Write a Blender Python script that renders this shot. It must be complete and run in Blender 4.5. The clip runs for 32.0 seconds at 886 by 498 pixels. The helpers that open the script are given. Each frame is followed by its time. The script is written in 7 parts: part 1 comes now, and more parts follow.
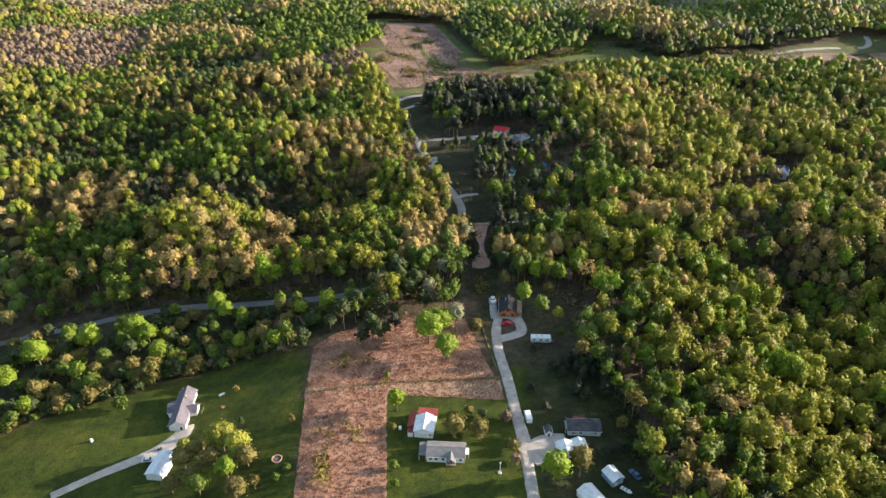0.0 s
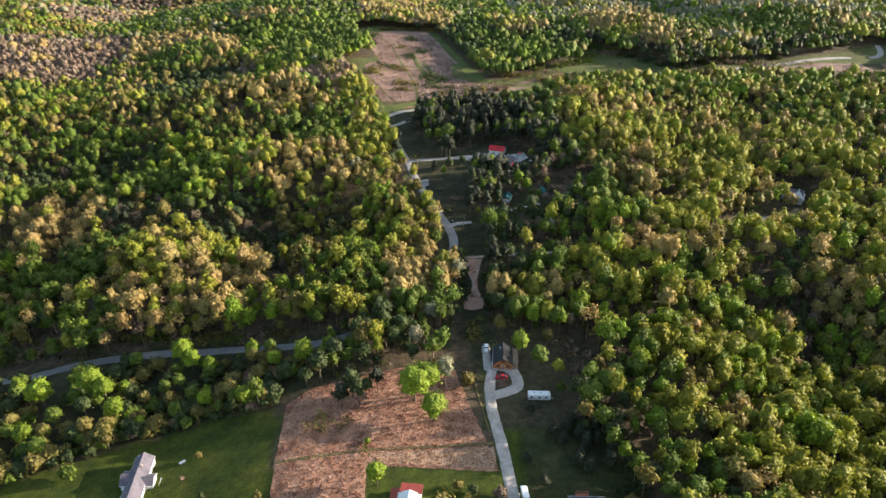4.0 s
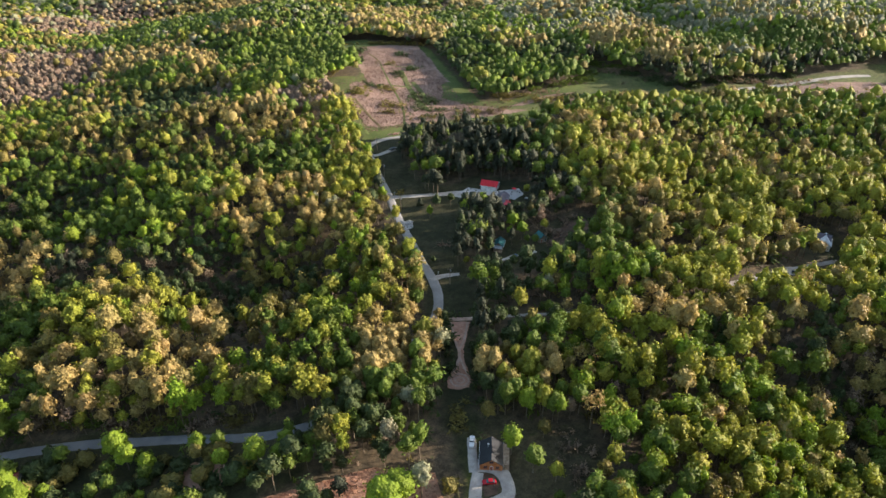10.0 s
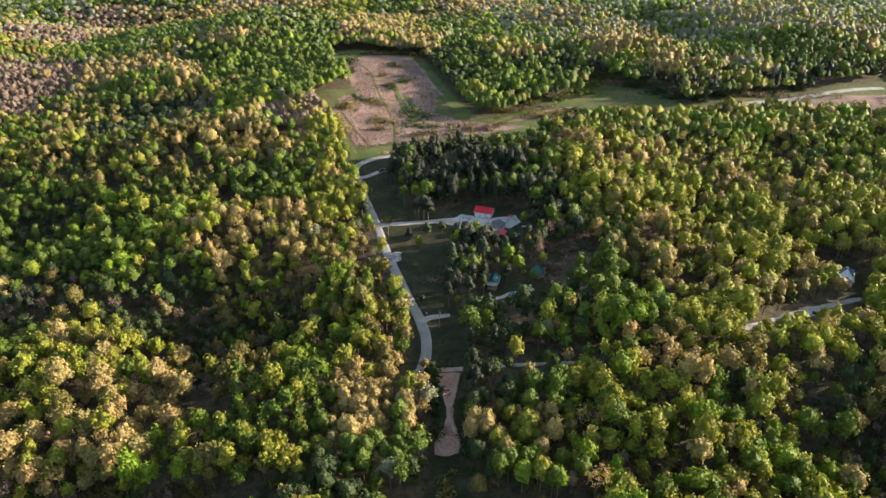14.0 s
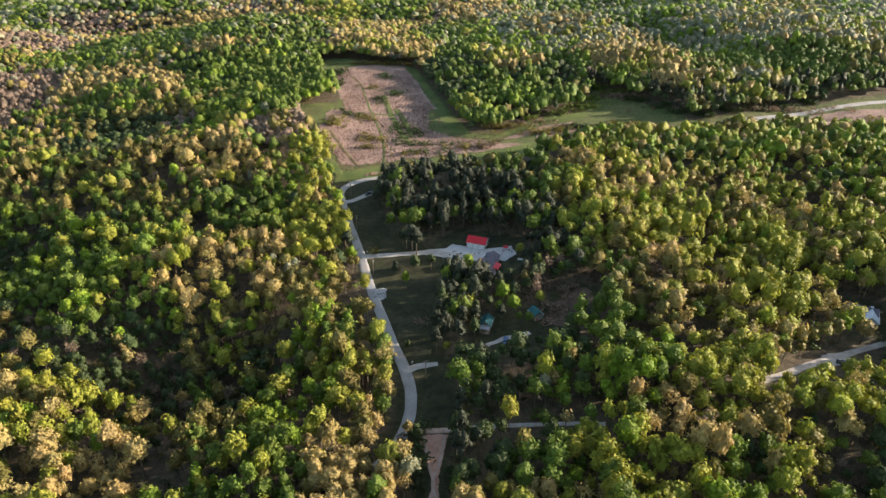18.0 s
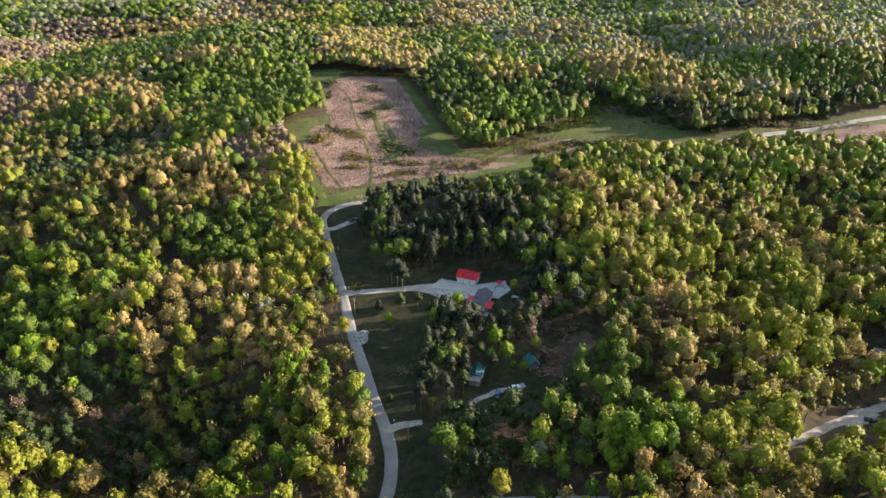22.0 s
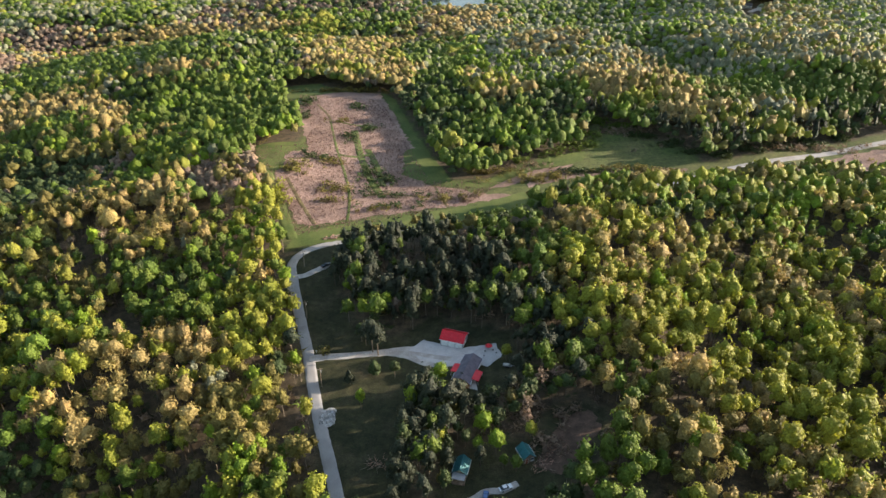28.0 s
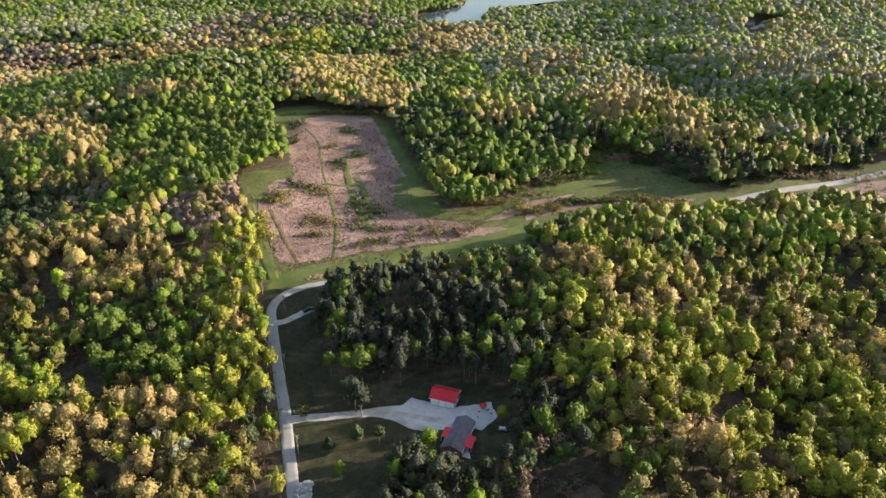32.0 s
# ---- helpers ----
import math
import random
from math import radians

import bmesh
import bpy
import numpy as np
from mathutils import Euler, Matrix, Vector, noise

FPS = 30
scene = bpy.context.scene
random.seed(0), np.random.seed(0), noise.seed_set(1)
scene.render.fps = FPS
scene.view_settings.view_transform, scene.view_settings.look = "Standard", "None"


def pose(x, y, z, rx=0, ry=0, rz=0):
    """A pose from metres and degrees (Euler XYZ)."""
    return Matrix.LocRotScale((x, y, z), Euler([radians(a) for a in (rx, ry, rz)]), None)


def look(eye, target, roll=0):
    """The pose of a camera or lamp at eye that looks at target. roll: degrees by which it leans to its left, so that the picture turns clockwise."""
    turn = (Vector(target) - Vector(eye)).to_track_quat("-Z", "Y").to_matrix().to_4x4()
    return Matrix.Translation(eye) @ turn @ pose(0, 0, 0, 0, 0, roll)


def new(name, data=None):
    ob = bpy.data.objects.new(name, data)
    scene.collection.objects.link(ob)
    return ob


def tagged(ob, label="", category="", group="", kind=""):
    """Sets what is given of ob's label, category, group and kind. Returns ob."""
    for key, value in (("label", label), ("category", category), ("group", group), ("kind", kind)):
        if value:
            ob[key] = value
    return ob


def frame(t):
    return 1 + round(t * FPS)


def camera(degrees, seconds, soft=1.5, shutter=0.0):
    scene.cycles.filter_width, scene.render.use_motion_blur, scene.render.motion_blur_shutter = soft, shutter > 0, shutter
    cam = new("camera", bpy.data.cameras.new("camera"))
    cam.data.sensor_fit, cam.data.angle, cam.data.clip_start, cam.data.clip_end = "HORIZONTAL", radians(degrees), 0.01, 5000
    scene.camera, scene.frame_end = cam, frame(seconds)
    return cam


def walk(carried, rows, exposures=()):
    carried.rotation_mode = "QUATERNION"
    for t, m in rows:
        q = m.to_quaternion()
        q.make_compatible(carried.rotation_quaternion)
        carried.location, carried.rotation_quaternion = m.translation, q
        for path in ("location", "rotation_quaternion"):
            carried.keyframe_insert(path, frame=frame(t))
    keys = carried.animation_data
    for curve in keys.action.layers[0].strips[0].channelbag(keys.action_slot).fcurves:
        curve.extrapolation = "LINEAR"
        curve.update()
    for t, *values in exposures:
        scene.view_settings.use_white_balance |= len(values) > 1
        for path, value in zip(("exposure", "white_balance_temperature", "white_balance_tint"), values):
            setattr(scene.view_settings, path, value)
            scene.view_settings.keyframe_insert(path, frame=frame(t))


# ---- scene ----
cam = camera(65.537, 32.0, soft=1.5)
PATH = [  # seconds, x, y, z, tilt, turn
    (0, -0.00, -0.01, 177.65, 58.827, 0.349),
    (1, 0.87, 8.17, 177.69, 58.827, 0.291),
    (2, 1.78, 16.42, 177.74, 58.821, 0.231),
    (3, 2.74, 24.73, 177.78, 58.834, 0.200),
    (5.5, 5.89, 44.97, 177.79, 58.873, 0.217),
    (7, 7.68, 57.15, 177.79, 58.903, 0.187),
    (8, 8.77, 65.31, 177.80, 58.952, 0.182),
    (9, 9.87, 73.42, 177.81, 58.991, 0.169),
    (10, 11.05, 81.46, 177.84, 59.025, 0.164),
    (11, 12.23, 89.44, 177.88, 59.073, 0.161),
    (12, 13.32, 97.38, 177.92, 59.088, 0.145),
    (13, 14.34, 105.25, 177.95, 59.082, 0.124),
    (14, 15.41, 113.10, 177.99, 59.106, 0.102),
    (16.5, 18.56, 132.92, 178.28, 59.091, 0.106),
    (17, 19.17, 136.88, 178.30, 59.095, 0.105),
    (18, 20.38, 144.75, 178.32, 59.123, 0.085),
    (19, 21.62, 152.54, 178.34, 59.181, 0.043),
    (20, 22.85, 160.33, 178.34, 59.212, 0.013),
    (21, 24.04, 168.14, 178.31, 59.209, -0.010),
    (22, 25.23, 175.97, 178.23, 59.200, -0.045),
    (23, 26.42, 183.81, 178.09, 59.197, -0.083),
    (24, 27.46, 191.71, 177.93, 59.203, -0.137),
    (25, 28.38, 199.62, 177.79, 59.203, -0.204),
    (25.5, 28.81, 203.57, 177.73, 59.202, -0.238),
    (27.5, 30.84, 219.02, 177.52, 59.191, -0.347),
    (28, 31.43, 222.89, 177.53, 59.179, -0.369),
    (29, 32.57, 230.55, 177.59, 59.192, -0.412),
    (29.5, 33.13, 234.33, 177.62, 59.218, -0.437),
    (30, 33.62, 237.99, 177.69, 59.352, -0.484),
    (30.5, 34.02, 241.47, 177.77, 59.578, -0.518),
    (31, 34.33, 244.74, 177.87, 59.864, -0.537),
    (31.5, 34.58, 247.74, 177.93, 60.041, -0.546),
    (32, 34.78, 250.56, 177.93, 60.041, -0.522),
]
walk(cam, [(t, pose(x, y, z, tilt, 0, turn)) for t, x, y, z, tilt, turn in PATH])

# ---- world, sun, exposure ----
SUN_AZ, SUN_EL = radians(79), radians(15)  # azimuth from +y towards +x
world = bpy.data.worlds.new("sky")
scene.world = world
world.use_nodes = True
wn = world.node_tree
sky = wn.nodes.new("ShaderNodeTexSky")
sky.sky_type, sky.sun_disc = "NISHITA", False
sky.sun_elevation, sky.sun_rotation = SUN_EL, SUN_AZ
sky.air_density, sky.dust_density = 1.2, 1.6
wn.nodes["Background"].inputs["Strength"].default_value = 0.128
wn.links.new(sky.outputs[0], wn.nodes["Background"].inputs["Color"])
sun_dir = Vector((math.sin(SUN_AZ) * math.cos(SUN_EL), math.cos(SUN_AZ) * math.cos(SUN_EL), math.sin(SUN_EL)))
sun = new("sun", bpy.data.lights.new("sun", "SUN"))
sun.data.energy, sun.data.angle, sun.data.color = 5.0, radians(0.6), (1.0, 0.87, 0.73)
sun.matrix_world = look(tuple(sun_dir * 900), (0, 0, 0))
scene.view_settings.exposure = 1.47



def step(a, b, v):
    """Smooth step from 0 at a to 1 at b; a may be the larger."""
    u = np.clip((v - a) / (b - a), 0.0, 1.0)
    return u * u * (3 - 2 * u)


# hills and hollows: x, y, height, spread in x, spread in y
HILLS = []


def hill(x, y, h, spread_x, spread_y):
    HILLS.append((x, y, h, spread_x, spread_y))


hill(140, 164, -7.0, 40, 40)
hill(162, 230, -10.8, 60, 60)
hill(-124, 252, -1.9, 40, 40)
hill(162, 252, -9.1, 40, 40)
hill(-124, 296, 7.3, 40, 40)
hill(-36, 296, 2.6, 40, 40)
hill(184, 318, 4.3, 40, 40)
hill(96, 318, 3.8, 40, 40)
hill(-234, 340, -9.1, 60, 140)
hill(-58, 340, -5.7, 40, 40)
hill(96, 384, 3.0, 60, 140)
hill(206, 384, -4.0, 40, 40)
hill(-124, 428, -4.8, 90, 90)
hill(228, 428, 5.3, 40, 40)
hill(118, 450, 4.8, 45, 90)
hill(162, 450, -4.6, 40, 40)
hill(250, 494, -4.5, 90, 90)
hill(52, 494, 2.1, 90, 45)
hill(-102, 494, -3.6, 40, 40)
hill(228, 516, -4.2, 40, 40)
hill(-80, 626, 5.9, 45, 90)
hill(-322, 626, -7.4, 60, 140)
hill(162, 648, -1.2, 40, 40)
hill(294, 648, -1.3, 40, 40)
hill(382, 670, -3.5, 40, 40)
hill(228, 670, 3.7, 40, 40)
hill(-234, 692, 4.9, 40, 40)
hill(30, 692, -1.8, 40, 40)
hill(-146, 692, -3.3, 90, 45)
hill(206, 736, 7.0, 140, 60)
hill(360, 758, 9.0, 60, 60)
hill(-102, 758, 2.6, 90, 45)
hill(-124, 802, -4.8, 45, 90)
hill(338, 824, 7.4, 140, 140)
hill(228, 824, -5.5, 45, 90)
hill(118, 846, -6.1, 140, 60)
hill(-212, 868, 6.8, 60, 140)
hill(-388, 890, -10.8, 60, 140)
hill(-168, 890, 4.6, 45, 90)
hill(-14, 890, -7.4, 90, 90)
hill(-410, 912, -7.7, 140, 140)
hill(8, 934, -10.0, 140, 60)
hill(250, 934, 6.5, 90, 45)
hill(8, 1044, 6.4, 90, 45)
hill(-410, 1110, 8.5, 140, 60)
hill(-388, 1110, 8.1, 140, 60)
hill(-230, 1012, -22, 210, 36)
hill(-170, 1190, 14, 260, 80)
hill(176, 842, 5, 45, 50)
hill(130, 905, 5, 60, 35)
hill(190, 745, 4, 40, 30)
hill(252, 791, -8, 45, 40)
hill(292, 735, -5, 50, 30)
hill(225, 884, -7, 40, 40)
hill(345, 862, 6, 90, 35)
hill(215, 1040, -8, 80, 50)
hill(-205, 759, -5, 55, 28)
hill(-185, 608, -5, 55, 28)
hill(170, 1430, -24, 130, 130)
hill(-260, 1500, 34, 330, 120)
hill(560, 1280, 20, 200, 150)

hill(-235, 372, 5, 60, 28)
hill(-225, 448, -7, 80, 28)
hill(-105, 422, 4, 45, 24)
hill(-82, 356, -11, 42, 30)
hill(50, 1205, -11, 62, 45)
hill(-190, 556, 4, 50, 26)


def height(x, y):
    """The land's height at x, y: numbers or arrays."""
    z = -10 * step(-38, -104, x) * step(420, 330, y) - 13 * step(-110, -270, x)
    z = z - 25 * step(900, 1080, y) * step(420, 200, x)
    for hx, hy, h, sx, sy in HILLS:
        z = z + h * np.exp(-((x - hx) / sx) ** 2 - ((y - hy) / sy) ** 2)
    far = step(1500, 2600, y)
    return z * (1 - far) + 25 * far * np.sin(x / 340 + y / 500)


# ---- materials ----
def mat_base(name, rough=0.8, metal=0.0):
    m = bpy.data.materials.new(name)
    m.use_nodes = True
    nt = m.node_tree
    b = nt.nodes["Principled BSDF"]
    b.inputs["Roughness"].default_value, b.inputs["Metallic"].default_value = rough, metal
    b.inputs["Specular IOR Level"].default_value = 0.25
    return m, nt, b


def node(nt, kind, **sets):
    n = nt.nodes.new(kind)
    for k, v in sets.items():
        n.inputs[k.replace("_", " ")].default_value = v
    return n


def noise_tex(nt, scale, detail=3.0, vec=None, rough=0.55):
    n = node(nt, "ShaderNodeTexNoise", Scale=scale, Detail=detail, Roughness=rough)
    if vec is not None:
        nt.links.new(vec, n.inputs["Vector"])
    return n.outputs["Fac"]


def ramp(nt, fac, stops):
    r = nt.nodes.new("ShaderNodeValToRGB")
    e = r.color_ramp.elements
    while len(e) < len(stops):
        e.new(0.5)
    for el, (p, c) in zip(e, stops):
        el.position, el.color = p, (*c, 1)
    nt.links.new(fac, r.inputs[0])
    return r.outputs[0]


def mixc(nt, fac, a, b, how="MIX"):
    n = nt.nodes.new("ShaderNodeMix")
    n.data_type, n.blend_type = "RGBA", how
    for sock, v in ((n.inputs["Factor"], fac), (n.inputs["A"], a), (n.inputs["B"], b)):
        if isinstance(v, (int, float)):
            sock.default_value = v
        elif isinstance(v, tuple):
            sock.default_value = (*v, 1)
        else:
            nt.links.new(v, sock)
    return n.outputs["Result"]


def bump(nt, b, fac, strength, dist):
    n = node(nt, "ShaderNodeBump", Strength=strength, Distance=dist)
    nt.links.new(fac, n.inputs["Height"])
    nt.links.new(n.outputs[0], b.inputs["Normal"])
    return n


def world_pos(nt):
    return nt.nodes.new("ShaderNodeNewGeometry").outputs["Position"]


def surface(name, c1, c2, scale=0.6, fine=6.0, rough=0.85, metal=0.0, rel=0.3, dist=0.05, tone=0.3, spec=0.25):
    """Two colours in patches, fine grain over them, and relief."""
    m, nt, b = mat_base(name, rough, metal)
    b.inputs["Specular IOR Level"].default_value = spec
    p = world_pos(nt)
    col = ramp(nt, noise_tex(nt, scale, 4, p), [(0.36, c1), (0.64, c2)])
    g = ramp(nt, noise_tex(nt, fine, 3, p), [(0.25, (1 - tone,) * 3), (0.75, (1 + tone * 0.6,) * 3)])
    nt.links.new(mixc(nt, 1.0, col, g, "MULTIPLY"), b.inputs["Base Color"])
    bump(nt, b, noise_tex(nt, fine * 1.5, 4, p), rel, dist)
    return m


def leaf_material(name, own):
    """Foliage. own: the colour is the object's own, else the mesh's."""
    m, nt, b = mat_base(name, 0.62)
    p = world_pos(nt)
    att = nt.nodes.new("ShaderNodeAttribute")
    att.attribute_name = "leaf"
    if own:
        info = nt.nodes.new("ShaderNodeObjectInfo")
        col = mixc(nt, 1.0, info.outputs["Color"], att.outputs["Color"], "MULTIPLY")
    else:
        col = att.outputs["Color"]
    g = ramp(nt, noise_tex(nt, 1.7, 3, p, 0.7), [(0.3, (0.6, 0.62, 0.6)), (0.5, (0.97, 0.97, 0.97)), (0.7, (1.28, 1.26, 1.22))])
    col = mixc(nt, 1.0, col, g, "MULTIPLY")
    nt.links.new(col, b.inputs["Base Color"])
    # rounded sprays of leaves, and single leaves over them
    sprays_tex = node(nt, "ShaderNodeTexVoronoi", Scale=1.0, Randomness=1.0)
    sprays_tex.feature = "SMOOTH_F1"
    sprays_tex.inputs["Smoothness"].default_value = 0.25
    nt.links.new(p, sprays_tex.inputs["Vector"])
    domes = node(nt, "ShaderNodeBump", Strength=0.9, Distance=0.75)
    domes.invert = True
    nt.links.new(sprays_tex.outputs["Distance"], domes.inputs["Height"])
    fine = bump(nt, b, noise_tex(nt, 2.6, 3, p, 0.7), 0.9, 0.25)
    nt.links.new(domes.outputs[0], fine.inputs["Normal"])
    tr = nt.nodes.new("ShaderNodeBsdfTranslucent")
    nt.links.new(mixc(nt, 1.0, col, (1.0, 1.0, 0.8), "MULTIPLY"), tr.inputs["Color"])
    ms = node(nt, "ShaderNodeMixShader", Fac=0.28)
    nt.links.new(b.outputs[0], ms.inputs[1])
    nt.links.new(tr.outputs[0], ms.inputs[2])
    nt.links.new(ms.outputs[0], nt.nodes["Material Output"].inputs["Surface"])
    return m


LEAF_OWN = leaf_material("leaves", True)
LEAF = leaf_material("leaves_of_woods", False)
BARK = surface("bark", (0.10, 0.075, 0.05), (0.19, 0.15, 0.11), 1.5, 8, 0.9)
GRAVEL = surface("gravel", (0.36, 0.315, 0.28), (0.51, 0.455, 0.405), 0.35, 5, 0.95, tone=0.35)
ASPHALT = surface("asphalt", (0.15, 0.15, 0.155), (0.21, 0.205, 0.20), 0.12, 5, 0.9, tone=0.2)
ROADWAY = surface("chip_seal_road", (0.27, 0.25, 0.235), (0.35, 0.33, 0.31), 0.15, 5, 0.9, tone=0.2)
CONCRETE = surface("concrete", (0.42, 0.385, 0.365), (0.52, 0.48, 0.455), 0.3, 4, 0.9, tone=0.15)
DIRT = surface("red_dirt", (0.38, 0.20, 0.135), (0.53, 0.31, 0.225), 0.25, 3, 0.95, tone=0.35, rel=0.5, dist=0.15)
SOIL = surface("brown_soil", (0.07, 0.045, 0.03), (0.155, 0.095, 0.065), 0.3, 3, 0.95, tone=0.4, rel=0.5, dist=0.15)
ROCK = surface("pale_rock", (0.30, 0.28, 0.26), (0.52, 0.50, 0.47), 0.9, 4, 0.9, tone=0.4, rel=0.6, dist=0.2)
PALE_DIRT = surface("pale_dirt", (0.42, 0.28, 0.21), (0.53, 0.38, 0.30), 0.4, 4, 0.95, tone=0.3)
STRAW = surface("dry_grass", (0.268, 0.132, 0.082), (0.42, 0.240, 0.158), 0.22, 1.6, 0.95, tone=0.3, rel=0.6, dist=0.16)
STRAW_PALE = surface("pale_straw", (0.31, 0.19, 0.115), (0.44, 0.29, 0.19), 0.4, 1.6, 0.95, tone=0.35, rel=0.5, dist=0.16)
STRAW_FAR = surface("dry_weeds", (0.185, 0.118, 0.092), (0.325, 0.215, 0.17), 0.05, 0.9, 0.95, tone=0.45, rel=0.8, dist=0.4)
WEEDS = surface("green_weeds", (0.10, 0.075, 0.035), (0.17, 0.14, 0.06), 0.2, 1.6, 0.9, tone=0.4, rel=0.7, dist=0.4)
GRASS_STRIP = surface("mown_grass", (0.066, 0.092, 0.02), (0.118, 0.135, 0.036), 0.06, 1.2, 0.9, tone=0.3)
WATER = surface("lake_water", (0.05, 0.07, 0.085), (0.06, 0.08, 0.095), 0.01, 0.3, 0.12, rel=0.05, spec=0.5, tone=0.05)
POND = surface("dark_pond_water", (0.012, 0.014, 0.012), (0.02, 0.02, 0.018), 0.05, 0.6, 0.08, rel=0.04, spec=0.5, tone=0.05)


def paint(name, c, rough=0.5, metal=0.0, dirt=0.2, scale=0.8):
    d = tuple(v * (1 - dirt) for v in c)
    return surface(name, d, c, scale, 5, rough, metal, rel=0.08, dist=0.02, tone=0.12, spec=0.4)


WHITE = paint("white_siding", (0.78, 0.78, 0.76))
OFFWHITE = paint("cream_siding", (0.70, 0.67, 0.60))
WHITE_METAL = paint("white_metal_roof", (0.80, 0.82, 0.84), 0.45, 0.0)
BLUE_METAL = paint("pale_blue_metal", (0.30, 0.42, 0.58), 0.4, 0.2)
RED_METAL = paint("red_metal_roof", (0.62, 0.025, 0.035), 0.4, 0.1, 0.15)
RUST_METAL = paint("dull_red_metal_roof", (0.30, 0.06, 0.045), 0.5, 0.1, 0.3)
TEAL_METAL = paint("teal_metal_roof", (0.03, 0.15, 0.16), 0.45, 0.2)
SHINGLE = surface("grey_shingle", (0.15, 0.145, 0.15), (0.21, 0.205, 0.205), 0.5, 5, 0.9, tone=0.25)
SHINGLE_BROWN = surface("mauve_grey_shingle", (0.105, 0.095, 0.115), (0.16, 0.142, 0.165), 0.5, 5, 0.9, tone=0.2)
SHINGLE_DARK = surface("dark_shingle", (0.05, 0.05, 0.055), (0.10, 0.10, 0.105), 0.5, 5, 0.85, tone=0.25)
DARK_METAL = paint("dark_metal_roof", (0.03, 0.032, 0.038), 0.45, 0.2)
LOG = surface("orange_logs", (0.42, 0.14, 0.045), (0.55, 0.22, 0.08), 0.8, 5, 0.7, tone=0.3)
PLANK = surface("weathered_planks", (0.22, 0.16, 0.11), (0.34, 0.26, 0.19), 1.0, 6, 0.85)
PLANK_RED = surface("red_stained_deck", (0.30, 0.10, 0.06), (0.40, 0.15, 0.09), 1.0, 6, 0.8)
BRICK = surface("brick", (0.28, 0.10, 0.06), (0.40, 0.17, 0.10), 1.0, 6, 0.9)
GREY_WALL = paint("grey_siding", (0.33, 0.34, 0.35))
GLASS, _nt, _b = mat_base("window_glass", 0.08)
_b.inputs["Base Color"].default_value, _b.inputs["Specular IOR Level"].default_value = (0.03, 0.04, 0.05, 1), 0.6
CAR_RED = paint("red_car_paint", (0.45, 0.015, 0.025), 0.25, 0.1, 0.05)
CAR_WHITE = paint("white_car_paint", (0.80, 0.80, 0.80), 0.25, 0.0, 0.05)
CAR_BLUE = paint("blue_car_paint", (0.10, 0.17, 0.32), 0.25, 0.1, 0.05)
CAR_DARK = paint("dark_car_paint", (0.03, 0.035, 0.04), 0.25, 0.1, 0.05)
CAR_GREEN = paint("green_car_paint", (0.03, 0.09, 0.06), 0.25, 0.1, 0.05)
RUBBER = paint("rubber", (0.02, 0.02, 0.02), 0.8)
STEEL = paint("galvanised_steel", (0.45, 0.46, 0.47), 0.4, 0.8)

# ---- plan: open land, roads, water ----
FIELD = [(-54, 219), (-46, 226), (-26, 233), (-13, 238), (8, 236), (14, 214), (22, 187), (-22, 189.5), (-18.5, 143), (-17, 112), (-45, 112), (-47.6, 143), (-52.5, 192)]
WEST_LAWN = [(-200, 90), (-178, 176), (-156, 187), (-134, 197), (-111, 208), (-86, 216), (-57, 219), (-52, 192), (-47, 143), (-44, 90)]
YARD = [(-22, 190), (22, 188), (19, 215), (16, 238), (17, 262), (34, 260), (48, 256), (60, 258), (66, 242), (58, 226), (50, 218), (46, 208), (58, 196), (63, 178), (66, 150), (60, 90), (-22, 90)]
SWATH = [(14, 240), (11, 262), (10, 285), (9, 300), (10, 322), (24, 322), (24, 300), (23, 280), (24, 262), (32, 240)]
VILLAGE = [(-4, 306), (0, 318), (2, 332), (1, 346), (-4, 364), (-13, 398), (-22, 430), (-28, 452), (-37, 484), (-46, 508), (-40, 526), (-24, 540), (-8, 545), (-12, 524),
           (-18, 506), (-13, 482), (-4, 458), (6, 452), (20, 452), (28, 462), (47, 456), (62, 448), (62, 428), (58, 410), (40, 404), (30, 412), (22, 416), (20, 404),
           (20, 386), (23, 368), (25, 352), (24, 322), (12, 320)]
CABIN_YARD = [(30, 360), (30, 384), (44, 388), (56, 392), (76, 390), (76, 374), (58, 360), (42, 352)]
FAR_FIELD = [(-88, 640), (-72, 592), (-57, 556), (-46, 518), (-28, 524), (-13, 527), (34, 536), (52, 546), (82, 564), (121, 583), (145, 588), (178, 586), (200, 606), (200, 622),
             (192, 652), (172, 664), (158, 680), (142, 688), (131, 668), (128, 646), (98, 634), (80, 622), (66, 606), (52, 600), (40, 602), (31, 624), (20, 674), (5, 726),
             (-10, 768), (-46, 774), (-72, 800), (-102, 790), (-86, 738), (-64, 682), (-62, 656)]
EAST_YARD = [(191, 370), (190, 395), (204, 403), (219, 399), (217, 376)]
EAST_DRIVE_CUT = [(138, 334), (141, 345), (160, 356), (170, 362), (204, 377), (204, 364), (185, 346), (168, 336)]
ROAD_CUT = [(172, 596), (204, 598), (238, 603), (276, 624), (310, 634), (372, 650), (430, 658), (440, 700), (412, 702), (372, 682), (327, 664), (254, 641), (215, 629), (185, 622)]
FAR_FIELD_EAST = [(250, 612), (286, 600), (340, 588), (400, 590), (440, 610), (430, 652), (370, 654), (300, 640)]
